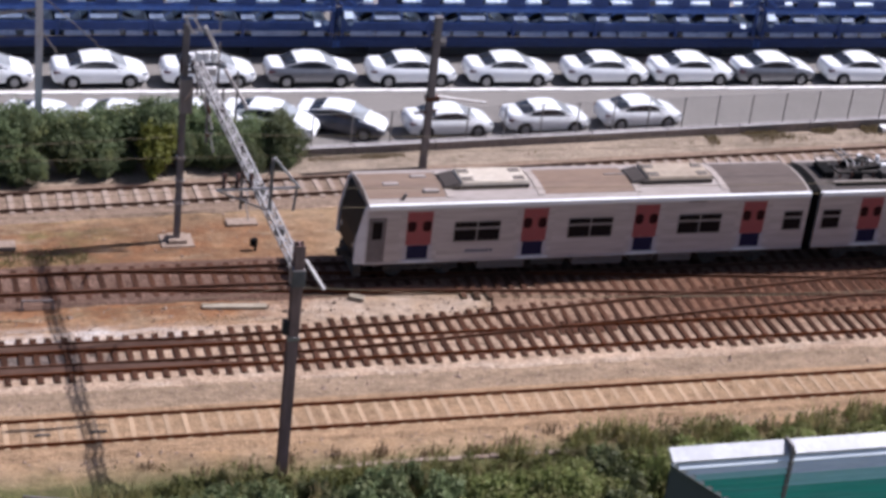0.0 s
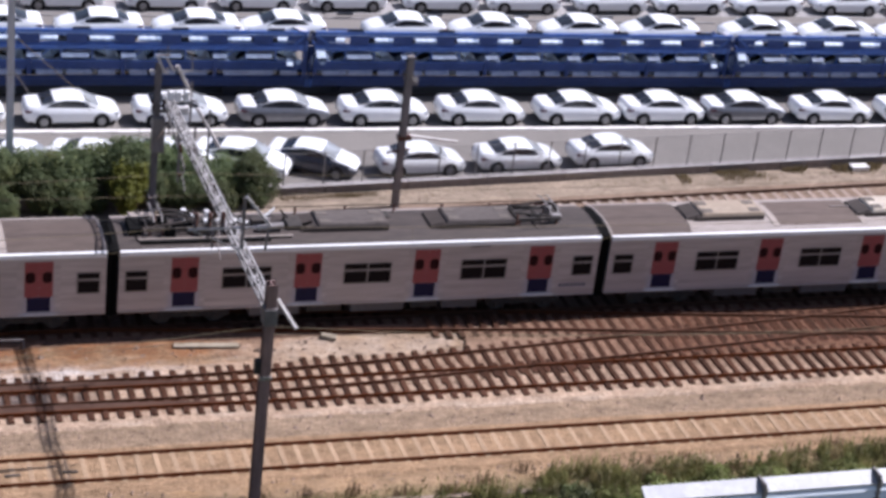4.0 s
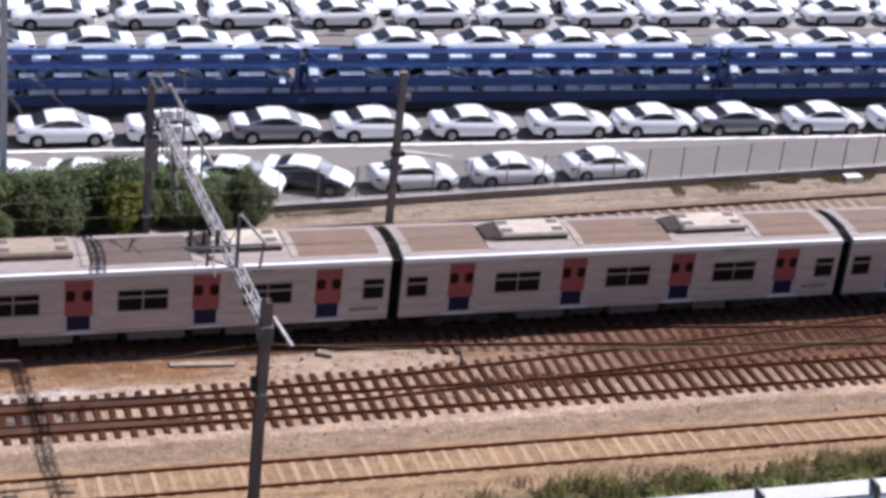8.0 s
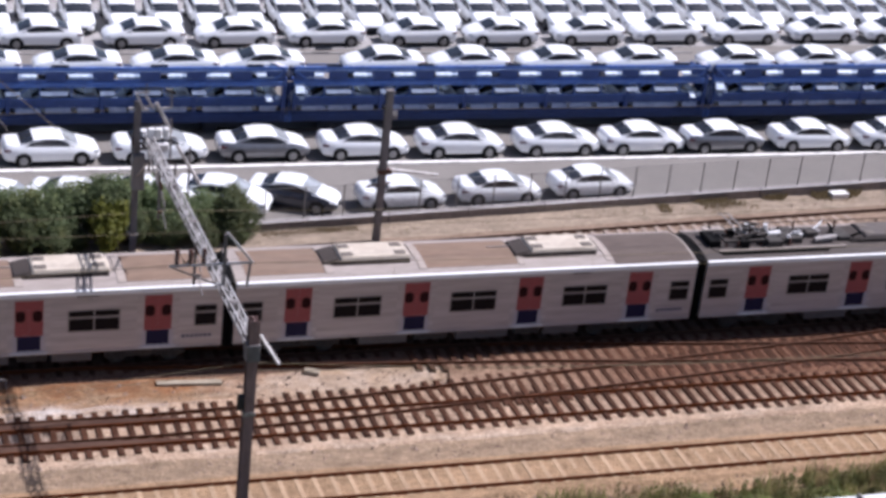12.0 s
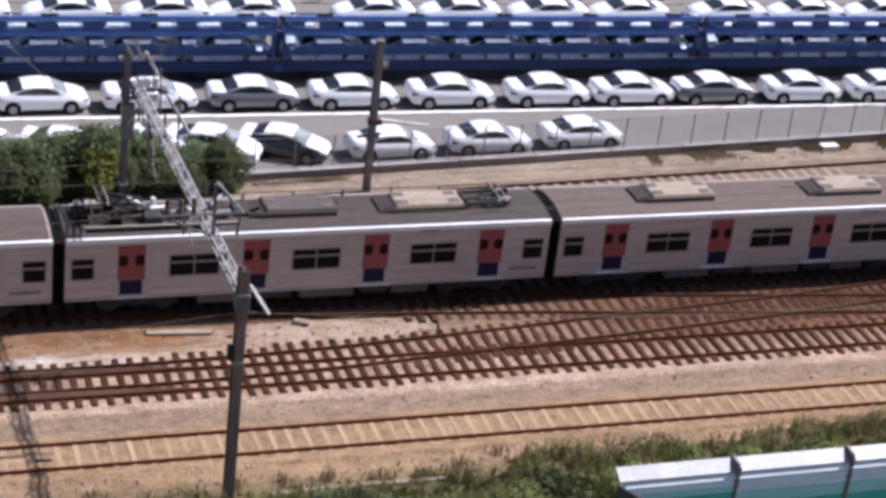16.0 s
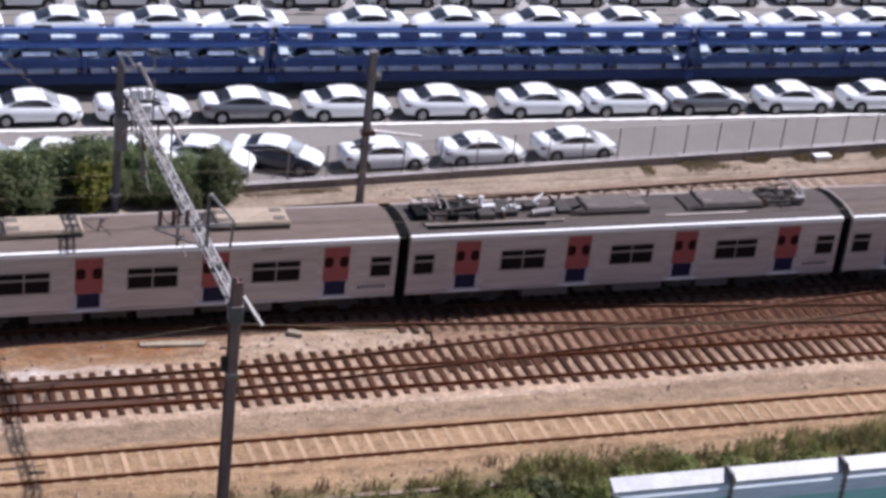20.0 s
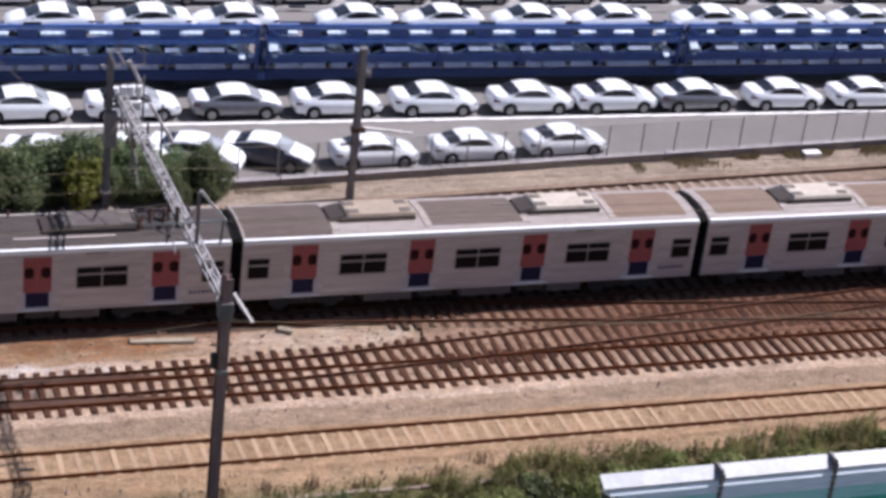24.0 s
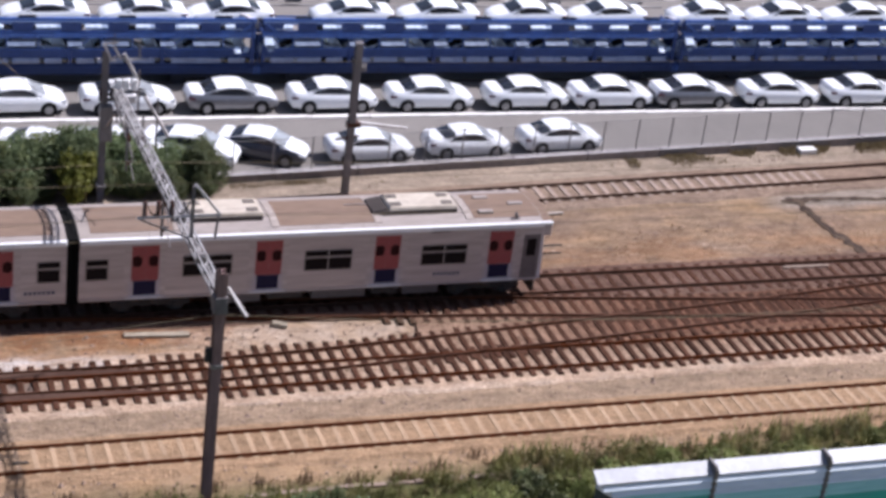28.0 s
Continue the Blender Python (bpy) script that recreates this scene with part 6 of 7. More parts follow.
P2 = (24.88, 75.35)
m2 = single_mast(*P2, 7.05, 0, 1, "dark grey steel mast between siding and bank")
part("cross_arm", bar((P2[0] + 0.3, P2[1], 3.30), (P2[0] + 2.65, P2[1], 2.97), 0.085, n=8, r2=0.06), JIB_PALE, m2, "pale tapering side arm")
part("arm_root", box(P2[0] - 0.25, P2[0] + 0.4, P2[1] - 0.16, P2[1] + 0.16, 3.10, 3.36, bevel=0.03), INSUL, m2, "brown arm socket")
part("insulator", bar((P2[0] - 0.7, P2[1] - 0.1, 2.54), (P2[0] + 0.35, P2[1] - 0.1, 2.70), 0.06, n=8), INSUL, m2)
part("cross_arm", beam((P2[0] - 0.25, P2[1], 6.05), (P2[0] + 0.42, P2[1], 6.05), 0.09, 0.09), POLE_GREY, m2)
part("rail_clamp", box(P2[0] + 0.1, P2[0] + 0.42, P2[1] - 0.1, P2[1] + 0.1, 5.75, 6.0, bevel=0.03), POLE_GREY, m2)
PL = (7.90, 77.6)
ml = single_mast(*PL, 10.5, 0, 1, "pale grey steel mast rising out of the hedge", skin=PALE_MAST)
part("arm", beam((PL[0] - 2.5, PL[1], 6.25), (PL[0], PL[1], 6.6), 0.10, 0.10), GALV, ml, "pale side arm")
part("guy_wire", bar((PL[0] + 0.1, PL[1], 7.2), (PL[0] + 3.6, PL[1] + 1.5, 3.5), 0.016), WIRE, ml)
part("strut", beam((PL[0] + 0.1, PL[1], 5.6), (PL[0] + 0.75, PL[1], 4.6), 0.06, 0.06), GALV, ml)


def wires():
    """Messenger and contact wires over the electrified tracks, with droppers between them."""
    for y, zc, zm in ((65.7, 5.15, 6.1), (61.0, 5.2, 6.15)):
        t = thing("overhead_line", "thin copper contact line hung under a sagging messenger", "overhead line")
        pts = []
        for i in range(-12, 37):
            x = 13 + (i * 4.0)
            u = ((x - 13) / 48.0) % 1.0
            sag = 0.55 * 4 * u * (1 - u)
            pts.append((x, y + 0.15 * math.sin(i * 0.4), zm - sag))
        part("messenger_wire", tube(pts, 0.011), WIRE, t)
        part("contact_wire", bar((-35, y, zc), (157, y, zc), 0.010, n=5), WIRE, t)
        for p in pts[::2]:
            part("dropper", bar((p[0], y, zc), p, 0.004, n=4), WIRE, t)
    for y, z, sag, skin in ((69.1, 8.9, 0.3, WIRE), (52.3, 6.86, 1.25, WIRE), (52.2, 6.62, 0.85, WIRE)):
        t = thing("feeder_wire", "thin bare feeder wire sagging between masts", "wire")
        pts = []
        for i in range(-16, 49):
            u = (i / 16) % 1.0
            pts.append((13.45 + 3.0 * i, y, z - 4 * sag * u * (1 - u)))
        part("strand", tube(pts, 0.010), skin, t)


wires()

# ---------------------------------------------------------------- noise barrier


def barrier():
    """Ribbed planks between steel posts, with a leaning white coping; the first bay ends in a raked cut."""
    t = thing("noise_barrier", "green ribbed noise barrier with leaning white coping", "noise barrier")
    y, zt, z0 = 48.1, 2.5, -0.9
    x0, bay = 25.65, 4.40
    rake = 1.42                                # metres that the cut runs east for each metre down
    for i in range(9):
        a, b = x0 + bay * i, x0 + bay * (i + 1)
        prof = [(y + 0.38, zt - 0.195), (y + 0.40, zt - 0.25), (y + 0.02, zt - 0.53), (y - 0.12, zt - 0.53), (y - 0.12, zt - 0.46)]
        part("coping", prism(prof, a + 0.03, b - 0.07), COPING, t, "white leaning coping")
        for k in range(11):
            za = zt - 0.52 - (k + 1) * 0.25
            a1 = a + 0.05
            if i == 0:
                a1 = a + 0.05 + rake * (k + 0.6) * 0.25
                if a1 > b - 0.3:
                    break
            pale = 0 if k < 2 + (i > 0) + (i > 2) else 1 if k < 3 + 2 * (i > 0) + (i > 2) else 2
            bm = prism([(y + 0.05, za), (y - 0.05, za), (y - 0.175, za + 0.03), (y - 0.165, za + 0.06), (y - 0.05, za + 0.245), (y + 0.05, za + 0.245)], a1, b - 0.08)
            part("ribbed_plank", bm, (PALE_PANEL, TEAL_PANEL, GREEN_PANEL)[pale], t, ("frosted grey plank", "pale teal plank", "")[pale])
        part("post", box(b - 0.08, b + 0.01, y - 0.17, y + 0.42, z0, zt - 0.12, bevel=0.01), STEEL_POLE, t, "dark steel post")
        part("post_flange", box(b + 0.03, b + 0.10, y - 0.15, y + 0.15, z0, zt - 0.30), GALV, t, "pale post flange")
    part("raking_trim", beam((x0 + 0.03, y - 0.08, zt - 0.54), (x0 + 0.03 + rake * 2.6, y - 0.08, zt - 3.14), 0.11, 0.11), GUTTER, t, "white raking edge trim")
    bm = bmesh.new()
    for yy in (y - 0.02, y + 0.02):
        pts = [(x0 + 0.02, zt - 0.54), (x0 + 0.02 + rake * 2.6, zt - 3.14), (x0 + 0.02, zt - 3.14)]
        bm.faces.new([bm.verts.new((px_, yy, pz)) for px_, pz in (pts if yy < y else pts[::-1])])
    part("slate_gusset", bm, SLATE, t, "dark slate end gusset")


barrier()

# ---------------------------------------------------------------- small things of the yard


def slab(name, label, x0, x1, y, w, h, material, yaw=0.0, cat="slab"):
    t = new(name, finish(box(-(x1 - x0) / 2, (x1 - x0) / 2, -w / 2, w / 2, 0, h, bevel=min(0.02, h * 0.3)), name, material))
    t.matrix_basis = pose((x0 + x1) / 2, y, GZ + 0.02, 0, 0, yaw)
    return tagged(t, label, cat)


slab("concrete_slab", "flat pale concrete slab lying on the rusty soil", 14.95, 16.25, 70.45, 0.6, 0.12, STAINED)
slab("concrete_strip", "pale concrete strip lying beside the second line", 12.75, 15.25, 63.46, 0.30, 0.10, PALE_LID, -5)
slab("concrete_strip", "weathered concrete strip lying between the main rails", 42.6, 44.9, 66.12, 0.16, 0.16, STAINED, -0.5)
slab("concrete_block", "white concrete block at the foot of the wall", 49.8, 50.75, 78.25, 0.5, 0.30, KERB, 2)
slab("concrete_plinth", "broken concrete plinth beside the far mast", 4.9, 6.2, 69.0, 0.6, 0.2, STAINED)
slab("sleeper_stub", "pale timber offcut beside the far siding", 31.0, 34.5, 72.4, 0.16, 0.1, CONCRETE, 3, "timber")
slab("rail_box", "small white point machine cover on the soil", 18.62, 19.24, 63.70, 0.30, 0.13, PALE_LID, -25, "box")


def drain():
    """A narrow drain across the soil: a ragged run of damp earth that follows the ground."""
    t = thing("drain", "narrow damp earth drain across the soil", "drain", kind="structure")
    runs = ([(46.05, 72.95, 0.10), (46.5, 73.0, 0.34), (47.4, 73.0, 0.36), (48.2, 73.0, 0.22), (52, 72.8, 0.20), (60, 72.3, 0.20), (75, 71.4, 0.2)],
            [(46.9, 72.75, 0.30), (46.93, 71.6, 0.26), (46.97, 70.2, 0.30), (47.3, 68.7, 0.34), (47.55, 67.0, 0.36)])
    for pts in runs:
        verts, faces = [], []
        for (xa, ya, wa), (xb, yb, wb) in zip(pts, pts[1:]):
            n = max(2, int(math.hypot(xb - xa, yb - ya) / 0.12))
            d = Vector((xb - xa, yb - ya)).normalized()
            for k in range(n):
                u = k / n
                x, y = xa + (xb - xa) * u, ya + (yb - ya) * u
                for sg in (-1, 1):
                    w = (wa + (wb - wa) * u) * (0.75 + 0.9 * noise.noise(Vector((x * 2.3, y * 2.3, 3 + sg))))
                    px_, py_ = x - sg * d.y * w, y + sg * d.x * w
                    verts.append((px_, py_, GZ + soil_swell(px_, py_) + 0.035))
        for k in range(len(verts) // 2 - 1):
            faces.append((2 * k, 2 * k + 1, 2 * k + 3, 2 * k + 2))
        part("channel", raw("channel", verts, faces, MUD), None, t)


drain()


def trough():
    """Cable trough of short concrete lids along the edge of the scrub."""
    t = thing("cable_trough", "pale concrete cable trough half buried along the scrub", "cable trough")
    lid = finish(box(-0.485, 0.485, -0.10, 0.10, 0.0, 0.16, bevel=0.02), "trough_lid", STAINED)
    rnd = random.Random(31)
    for i in range(10):
        x = 15.4 + i
        part("trough_lid", lid, None, t, at=pose(x, 52.30 - 0.004 * (x - 14) + rnd.uniform(-0.03, 0.03), GZ - 0.06 + rnd.uniform(-0.03, 0.03), 0, 0, rnd.uniform(-1.5, 1.5)))


trough()
pipe = new("ground_pipe", finish(bar((4.95, 51.85, GZ + 0.06), (6.4, 51.45, GZ + 0.05), 0.055, n=8), "ground_pipe", STEEL_POLE))
tagged(pipe, "dark rusty pipe lying on the sand beside the scrub", "pipe")
for x in (5.9, 7.8):
    b = new("rail_brace", finish(box(x - 0.26, x + 0.26, 55.15, 55.27, -0.13, -0.07, bevel=0.01), "rail_brace", UNDER))
    tagged(b, "short dark steel brace lying between the siding rails", "brace", "braces in the siding")


def signal_boxes():
    t = thing("cable_bracket", "dark steel bracket frame beside the main line", "bracket")
    part("rail", beam((6.0, 64.0, 0.15), (7.15, 63.95, 0.15), 0.06, 0.06), STEEL_POLE, t)
    part("leg", beam((7.15, 63.95, GZ), (7.15, 63.95, 0.15), 0.06, 0.06), STEEL_POLE, t)
    part("leg", beam((6.0, 64.0, GZ), (6.0, 64.0, 0.15), 0.06, 0.06), STEEL_POLE, t)
    s = thing("point_lever", "small dark ground signal beside the main line", "signal")
    part("post", bar((15.72, 68.1, GZ - 0.05), (15.72, 68.1, 0.05), 0.06, n=8), BLACK, s)
    part("head", box(15.50, 15.80, 68.0, 68.22, -0.05, 0.30, bevel=0.05), BLACK, s)


signal_boxes()

# ---------------------------------------------------------------- plants and loose stones


def leaf_cloud(name, rng, blobs, count, size, material, flat=0.6):
    """Many small bent leaves spread through a few overlapping clumps."""
    verts, faces = [], []
    wsum = sum(b[6] for b in blobs)
    for cx, cy, cz, rx, ry, rz, wgt in blobs:
        n = int(count * wgt / wsum)
        u = rng.normal(size=(n, 3))
        u /= np.linalg.norm(u, axis=1)[:, None]
        r = rng.uniform(0.45, 1.05, n) ** 0.6
        lump = 1 + 0.22 * np.sin(u[:, 0] * 7 + cx * 3) * np.sin(u[:, 1] * 6 + cy) + 0.15 * np.sin(u[:, 2] * 9 + cx)
        p = u * (r * lump)[:, None] * np.array([rx, ry, rz]) + np.array([cx, cy, cz])
        for k in range(n):
            if p[k, 2] < 0.02:
                continue
            s = size * rng.choice((0.7, 1.0, 1.3, 1.9))
            d1 = rng.normal(size=3)
            d1 /= np.linalg.norm(d1)
            nn = u[k] * 0.7 + rng.normal(size=3) * 0.6
            nn[2] += 0.4
            d1 -= nn * (d1 @ nn) / (nn @ nn)
            d1 /= np.linalg.norm(d1) + 1e-9
            d2 = np.cross(nn, d1)
            d2 /= np.linalg.norm(d2) + 1e-9
            b0 = len(verts)
            for a, b in ((-1, 0), (0, flat), (1, 0), (0, -flat)):
                q = p[k] + d1 * a * s + d2 * b * s
                verts.append((q[0], q[1], max(q[2], 0.01)))
            faces.append((b0, b0 + 1, b0 + 2, b0 + 3))
    return raw(name, verts, faces, material)


def stems(rng, blobs, n, base=0.35):
    bm = bmesh.new()
    for i in range(n):
        cx, cy, cz, rx, ry, rz, w = blobs[i % len(blobs)]
        a = (cx * 0.3 + rng.uniform(-base, base), cy * 0.3 + rng.uniform(-base, base), -0.15)
        b = (cx + rng.uniform(-0.4, 0.4) * rx, cy + rng.uniform(-0.4, 0.4) * ry, cz + rz * 0.4)
        mid = ((a[0] + b[0]) / 2 + rng.uniform(-0.1, 0.1), (a[1] + b[1]) / 2, (a[2] + b[2]) / 2)
        bar(a, mid, 0.035, bm, 5, 0.025)
        bar(mid, b, 0.025, bm, 5, 0.008)
    return bm


def bush_set(kind, n, rng, size, leaves, material, leaf):
    out = []
    for k in range(n):
        blobs = []
        m = rng.integers(5, 9)
        for i in range(m):
            a = rng.uniform(0, 6.28)
            d = rng.uniform(0.1, 0.75) * size[0]
            r = rng.uniform(0.35, 0.6)
            blobs.append((d * math.cos(a), d * math.sin(a) * size[1] / size[0], size[2] * rng.uniform(0.30, 0.72), size[0] * r, size[1] * r, size[2] * rng.uniform(0.25, 0.42), r * r))
        out.append((leaf_cloud(kind + "_leaves", rng, blobs, leaves, leaf, material), finish(stems(rng, blobs, 8), kind + "_trunk", BARK)))
    return out


def plant(name, meshes, x, y, z, yaw, scale, label, group, cat="bush"):
    t = thing(name, label, cat, group)
    t.matrix_basis = pose(x, y, z, 0, 0, yaw)
    c = part("foliage", meshes[0], None, t)
    s = part("trunk", meshes[1], None, t)
    c.scale = s.scale = scale
    return t


prng = np.random.default_rng(4)
HEDGE = bush_set("hedge", 4, prng, (1.9, 1.7, 3.1), 13000, LEAF_DARK, 0.052)
SCRUB = bush_set("scrub", 6, prng, (1.15, 1.0, 1.15), 3600, LEAF, 0.052)
TEAL_SCRUB = bush_set("teal_scrub", 4, prng, (1.15, 1.0, 1.2), 3400, LEAF_TEAL, 0.058)
LIME = bush_set("lime", 1, prng, (1.3, 1.0, 2.4), 4500, LEAF_LIME, 0.07)
for i in range(17):
    x = -6.5 + i * 1.55 + prng.uniform(-0.3, 0.3)
    if x > 18.9:
        continue
    k = 1.0 if x < 16.5 else 0.78
    plant("hedge_bush", HEDGE[i % 4], x, 75.95 + 0.075 * x + prng.uniform(-0.3, 0.35), GZ - 0.02, prng.uniform(0, 360), (k * prng.uniform(0.9, 1.1), k * 0.95, k * prng.uniform(0.80, 0.93)), "dense dark green hedge bush beside the far siding", "hedge before the car park")
plant("hedge_bush", LIME[0], 12.75, 75.35, GZ - 0.02, 40, (1.0, 0.9, 1.0), "yellow-green bush in front of the darker hedge", "hedge before the car park")
for x, k in ((2.2, 0.7), (4.8, 0.7), (6.9, 0.74), (9.0, 0.7), (10.9, 0.62), (13.9, 0.6), (15.4, 0.62), (16.8, 0.55), (18.2, 0.5)):
    plant("hedge_bush", HEDGE[int(x) % 4], x, 75.2 + 0.055 * max(0, x - 6), GZ - 0.02, 70 * x, (k, k * 0.8, k * 0.8), "low dark bush at the foot of the hedge", "hedge before the car park")
SCRUB_EDGE = lambda x: float(np.interp(x, (0, 6.5, 8, 10, 13, 15, 17, 22, 26, 34, 50), (49.4, 49.9, 50.6, 51.0, 51.05, 51.0, 51.0, 51.15, 51.9, 52.2, 52.2)))
for row in range(6):
    x = 5.0 + 0.45 * row
    while x < 50:
        y = SCRUB_EDGE(x) - 0.35 - 0.85 * row + prng.uniform(-0.25, 0.25)
        s = prng.uniform(0.75, 1.15) * (0.62 if row == 0 else 0.85 + 0.08 * row)
        if x < 10:
            s *= 0.85
        tall = 1.25 if 15 < x < 26 else 1.0
        if x < 24.4 or y > 49.35:
            cool = x < 18.6 or 23.8 < x < 25.6
            plant("scrub_bush", TEAL_SCRUB[int(prng.integers(0, 4))] if cool else SCRUB[int(prng.integers(0, 6))], x, y, GZ - 0.12, prng.uniform(0, 360), (s, s, s * tall * prng.uniform(0.75, 1.2)), "dark bluish-green scrub bush on the near bank" if cool else "olive-green scrub bush on the near bank", "scrub on the near bank")
        x += prng.uniform(1.1, 2.3)


def blades(name, rng, n, place, height, material, label, tall=1.0):
    verts, faces = [], []
    for i in range(n):
        x, y, k = place(rng)
        if k <= 0:
            continue
        h = height * rng.uniform(0.5, 1.3) * k * (tall if rng.random() < 0.2 else 1.0)
        a = rng.uniform(0, 6.28)
        lean = rng.uniform(0.1, 0.5) * h
        w = 0.018 + 0.012 * rng.random()
        dx, dy = math.cos(a), math.sin(a)
        b = len(verts)
        verts += [(x - dy * w, y + dx * w, GZ - 0.05), (x + dy * w, y - dx * w, GZ - 0.05), (x + dx * lean * 0.4 + dy * w * 0.7, y + dy * lean * 0.4 - dx * w * 0.7, GZ + h * 0.6), (x + dx * lean * 0.4 - dy * w * 0.7, y + dy * lean * 0.4 + dx * w * 0.7, GZ + h * 0.6), (x + dx * lean, y + dy * lean, GZ + h)]
        faces += [(b, b + 1, b + 2, b + 3), (b + 3, b + 2, b + 4)]
    tagged(new(name, raw(name, verts, faces, material)), label, "grass", kind="stuff")


def near_bank(rng):
    x = rng.uniform(3, 50)
    y = SCRUB_EDGE(x) + 0.55 + (0.35 if x > 24 else 0) - abs(rng.normal(0, 1.0)) + 0.5 * rng.random() + 0.3 * math.sin(x * 0.35) + 0.3 * math.sin(x * 1.3)
    if y < 49.0 and x > 25:
        y = 49.2 + rng.random()
    k = noise.noise(Vector((x * 0.8, y * 0.9, 1.5)))
    return x, y, 1.0 if k > -0.1 else 0.0


def east_field(rng):
    x, y = rng.uniform(26, 62), rng.uniform(67.2, 73.0)
    k = noise.noise(Vector((x * 0.35, y * 0.6, 3)))
    return x, y, 1.0 if k > -0.25 else 0


def west_bank(rng):
    x, y = rng.uniform(0, 60), 0
    y = 75.9 + 0.0715 * (x - 21) + abs(rng.normal(0, 0.4))
    if y > wall_y(x) - 0.2:
        return x, y, 0
    k = noise.noise(Vector((x * 0.5, y * 0.6, 8)))
    return x, y, 1.0 if k > 0.12 else 0


def east_bank(rng):
    """Dry brown clumps under the east part of the wall."""
    x = rng.uniform(40, 66)
    y = wall_y(x) - 0.25 - abs(rng.normal(0, 0.45))
    k = noise.noise(Vector((x * 0.45, y * 0.5, 21)))
    return x, y, 1.0 if k > 0.02 else 0


def left_tufts(rng):
    x, y = rng.uniform(2, 9), rng.normal(67.9, 0.35)
    return x, y, 0.8


def stalk_belt(rng):
    """Dead brown stalks in loose clumps on the sand before the scrub."""
    x = rng.uniform(8, 42)
    c = math.floor(x / 0.8)
    x = c * 0.8 + rng.normal(0.4, 0.20)
    y = 52.85 + 0.40 * math.sin(c * 2.4) + 0.25 * math.sin(c * 0.9) + (0.35 if x > 23 else 0) + rng.normal(0, 0.16)
    return x, y, 0.5 + 0.5 * abs(math.sin(c * 1.7)) if math.sin(c * 3.1) > -0.35 else 0


def sand_tufts(rng):
    """Thin olive tufts between the scrub and the near siding."""
    x = rng.uniform(7, 50)
    y = 52.3 + abs(rng.normal(0, 0.42)) + (0.4 if x > 23 else 0)
    return x, y, (1.0 if x > 14 else 0.55) if noise.noise(Vector((x * 1.1, y * 1.3, 12))) > (0.05 if x > 14 else 0.2) else 0


def bank_litter(rng):
    """Dark dry litter along the foot of the bank beside the mast."""
    x = rng.uniform(19.8, 24.4)
    return x, 76.45 + 0.06 * (x - 20) + rng.normal(0, 0.13), 1.0


grng = np.random.default_rng(9)


def weed_belt(rng):
    """Low leafy weeds that thin out towards the near siding."""
    blobs = []
    while len(blobs) < 420:
        x = rng.uniform(4, 52)
        y = SCRUB_EDGE(x) + 0.9 - abs(rng.normal(0, 0.9)) + 0.3 * math.sin(x * 0.7)
        if x > 25 and y < 49.1:
            continue
        if noise.noise(Vector((x * 0.6, y * 0.8, 4))) < -0.15:
            continue
        r = rng.uniform(0.12, 0.42)
        h = r * rng.uniform(0.6, 1.5)
        blobs.append((x, y, h * 0.45, r, r, h, r * r))
    for i in range(230):                          # upright leafy shoots above the bushes
        x = rng.uniform(7, 50)
        y = SCRUB_EDGE(x) + rng.uniform(-1.6, 0.35)
        if x > 25 and y < 49.4:
            continue
        h = rng.uniform(0.25, 0.6)
        blobs.append((x, y, 0.35 + h * rng.uniform(0.5, 1.2), 0.10, 0.10, h, 0.05))
    me = leaf_cloud("bank_weeds", rng, blobs, 62000, 0.036, LEAF)
    ob = new("bank_weeds", me)
    ob.matrix_basis = pose(0, 0, GZ - 0.03)
    tagged(ob, "low leafy weeds thinning out on sandy soil", "weeds", kind="stuff")


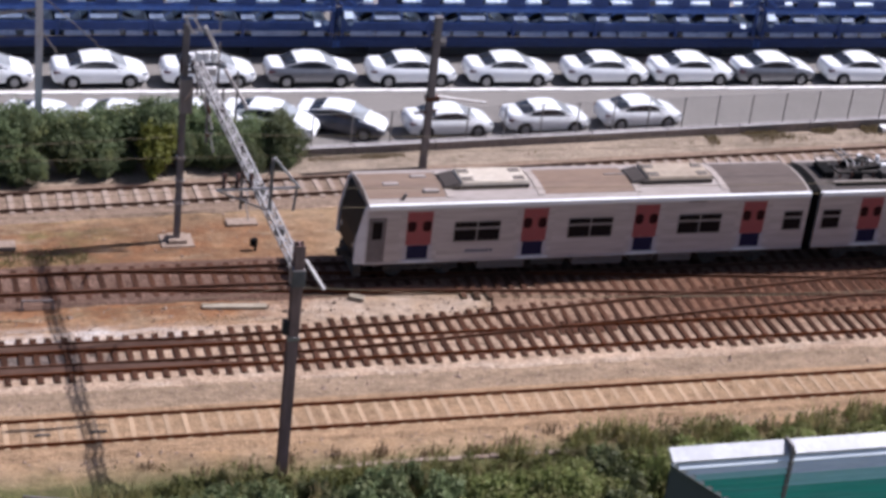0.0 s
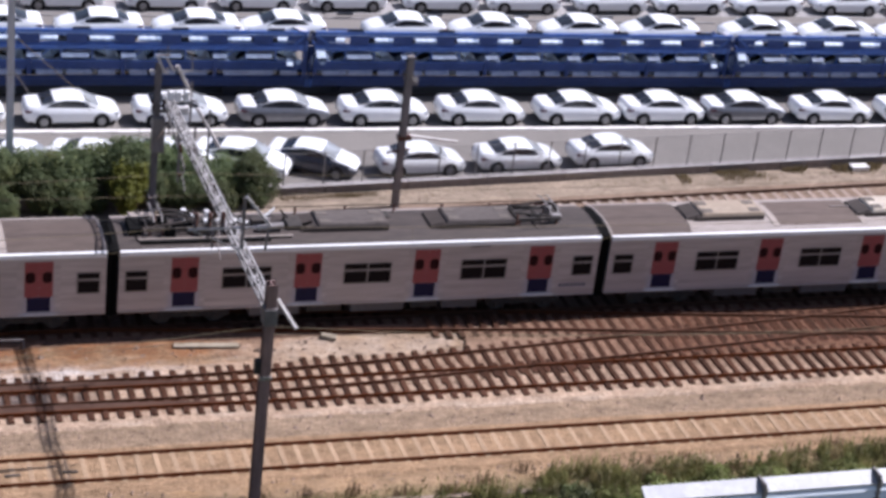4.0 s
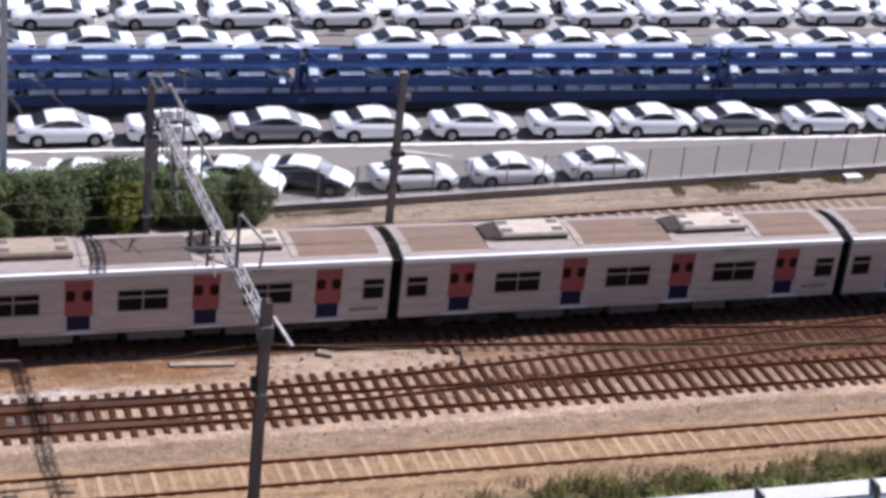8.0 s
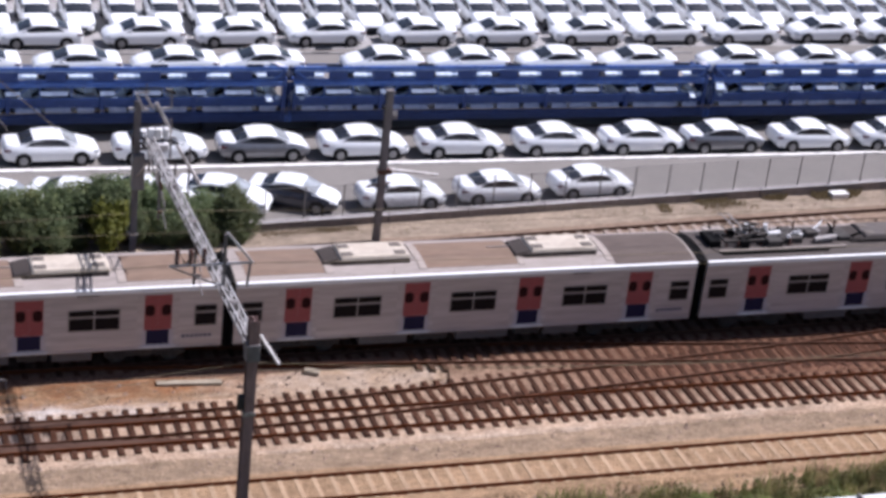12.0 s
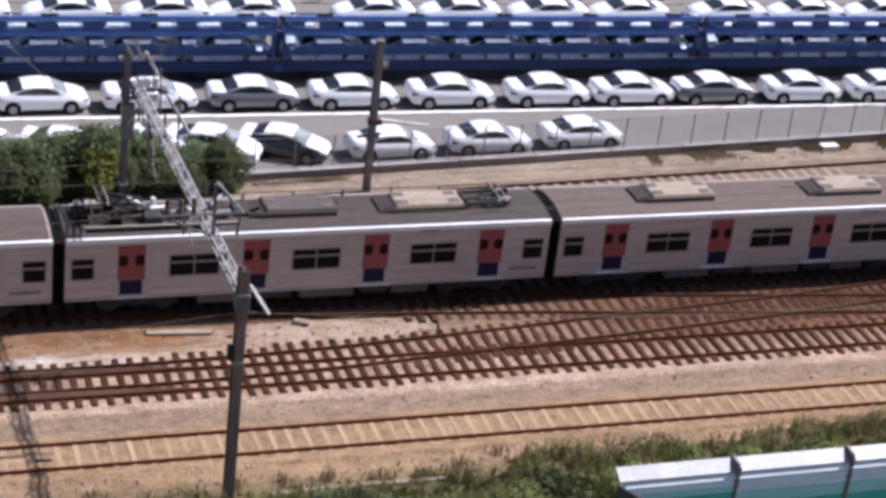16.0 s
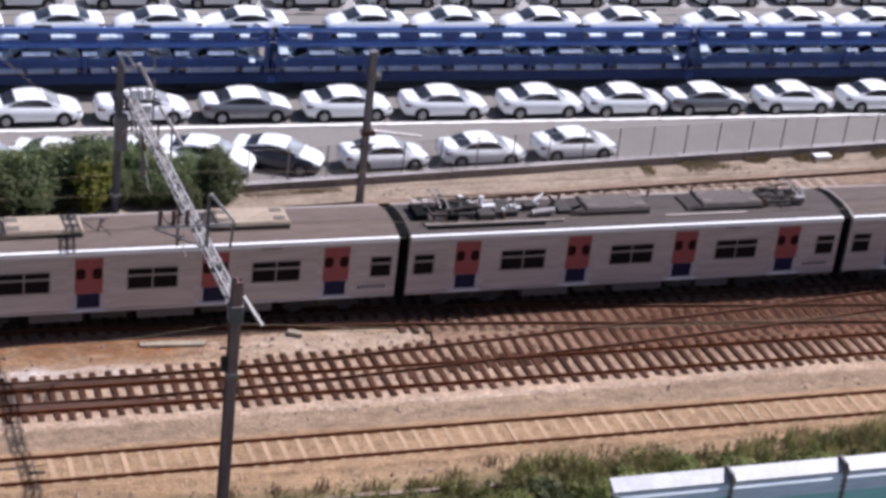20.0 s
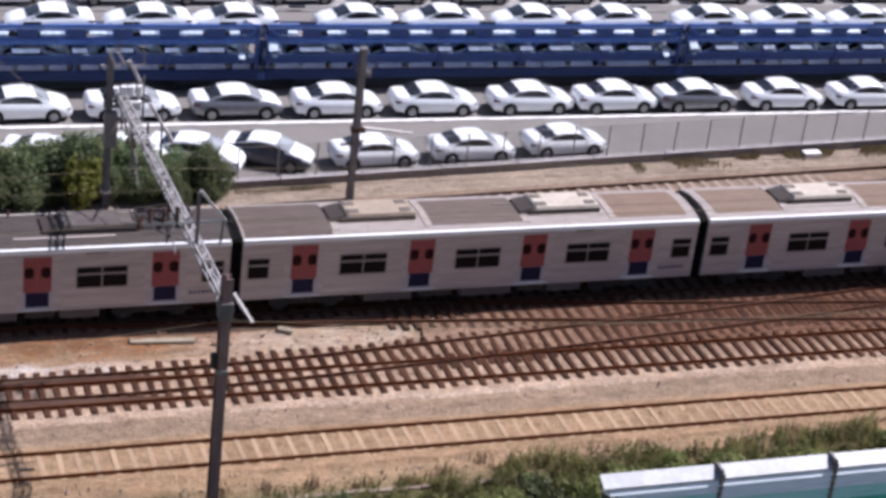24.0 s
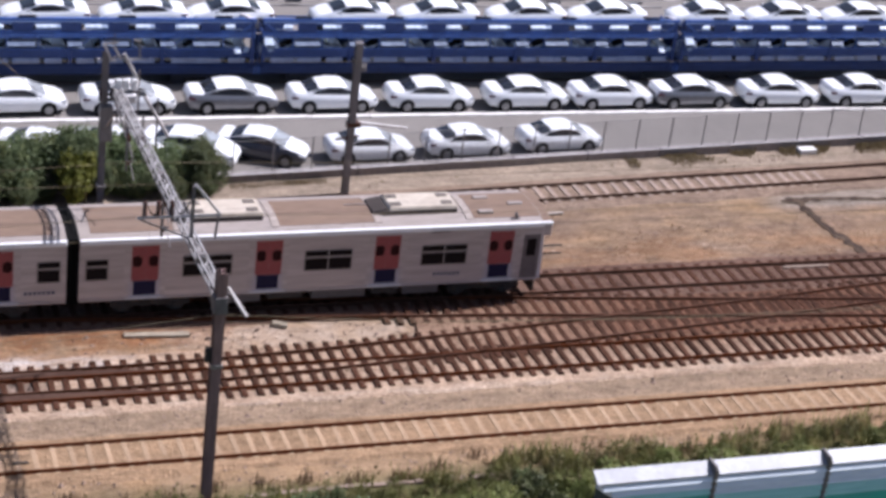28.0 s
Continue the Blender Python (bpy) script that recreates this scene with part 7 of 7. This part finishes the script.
weed_belt(grng)
blades("bank_grass", grng, 26000, near_bank, 0.40, GRASS, "tall green and yellow weeds on the near bank", 2.0)
blades("dry_grass", grng, 1800, east_field, 0.08, STRAW, "short straw-coloured dry grass on bare soil")
blades("wall_weeds", grng, 600, west_bank, 0.13, GRASS, "sparse weeds along the foot of the wall")
blades("east_bank_weeds", grng, 7000, east_bank, 0.26, DRY_BROWN, "dry brown weeds under the east part of the wall")
blades("dead_stalks", grng, 1500, stalk_belt, 0.40, STALK, "dead brown stalks in loose clumps on sand")
blades("sand_tufts", grng, 5000, sand_tufts, 0.16, GRASS, "thin olive tufts on sandy soil")
blades("bank_litter", grng, 1600, bank_litter, 0.10, DRY_BROWN, "dark dry litter at the foot of the bank")
blades("track_tufts", grng, 700, left_tufts, 0.25, GRASS, "small green tufts beside the main line")


def stones(rng, n):
    verts, faces = [], []
    spots = ((53.0, 54.2, 1), (56.9, 58.2, 3), (61.6, 63.8, 2), (67.2, 71.5, 0.8), (75.0, 77.0, 0.5))
    ws = np.array([s[2] for s in spots], float)
    ws /= ws.sum()
    for i in range(n):
        a, b, _ = spots[rng.choice(len(spots), p=ws)]
        x, y = rng.uniform(2, 58), rng.uniform(a, b)
        if b > 74:
            y = min(y + 0.06 * (x - 12), wall_y(x) - 0.3)
        s = rng.uniform(0.025, 0.075) * (2.0 if rng.random() < 0.03 else 1)
        k = len(verts)
        z = GZ + 0.03
        for dx, dy, dz in ((1, 0, 0), (0, 1, 0), (-1, 0, 0), (0, -1, 0), (0, 0, 0.8), (0, 0, -0.8)):
            j = rng.uniform(0.6, 1.3)
            verts.append((x + dx * s * j + rng.normal() * s * 0.15, y + dy * s * j, z + dz * s * j))
        faces += [(k, k + 1, k + 4), (k + 1, k + 2, k + 4), (k + 2, k + 3, k + 4), (k + 3, k, k + 4), (k + 1, k, k + 5), (k + 2, k + 1, k + 5), (k + 3, k + 2, k + 5), (k, k + 3, k + 5)]
    tagged(new("loose_stones", raw("loose_stones", verts, faces, PEBBLE)), "scattered pale stones on the yard soil", "stones", kind="stuff")


stones(grng, 2800)

# the first of each kind was only a pattern to copy from
for pattern in (CAR_W, CAR_L, CAR_S, CAR_G, WAGON):
    for ob in (*pattern.children_recursive, pattern):
        bpy.data.objects.remove(ob)


def motions():
    """The train rolls west; every carriage keeps its place in it."""
    for i, car in enumerate(TRAIN):
        walk(car, [(t, pose(x + 20 * i, TRAIN_Y, 0)) for t, x in TRAIN_ROWS])


motions()
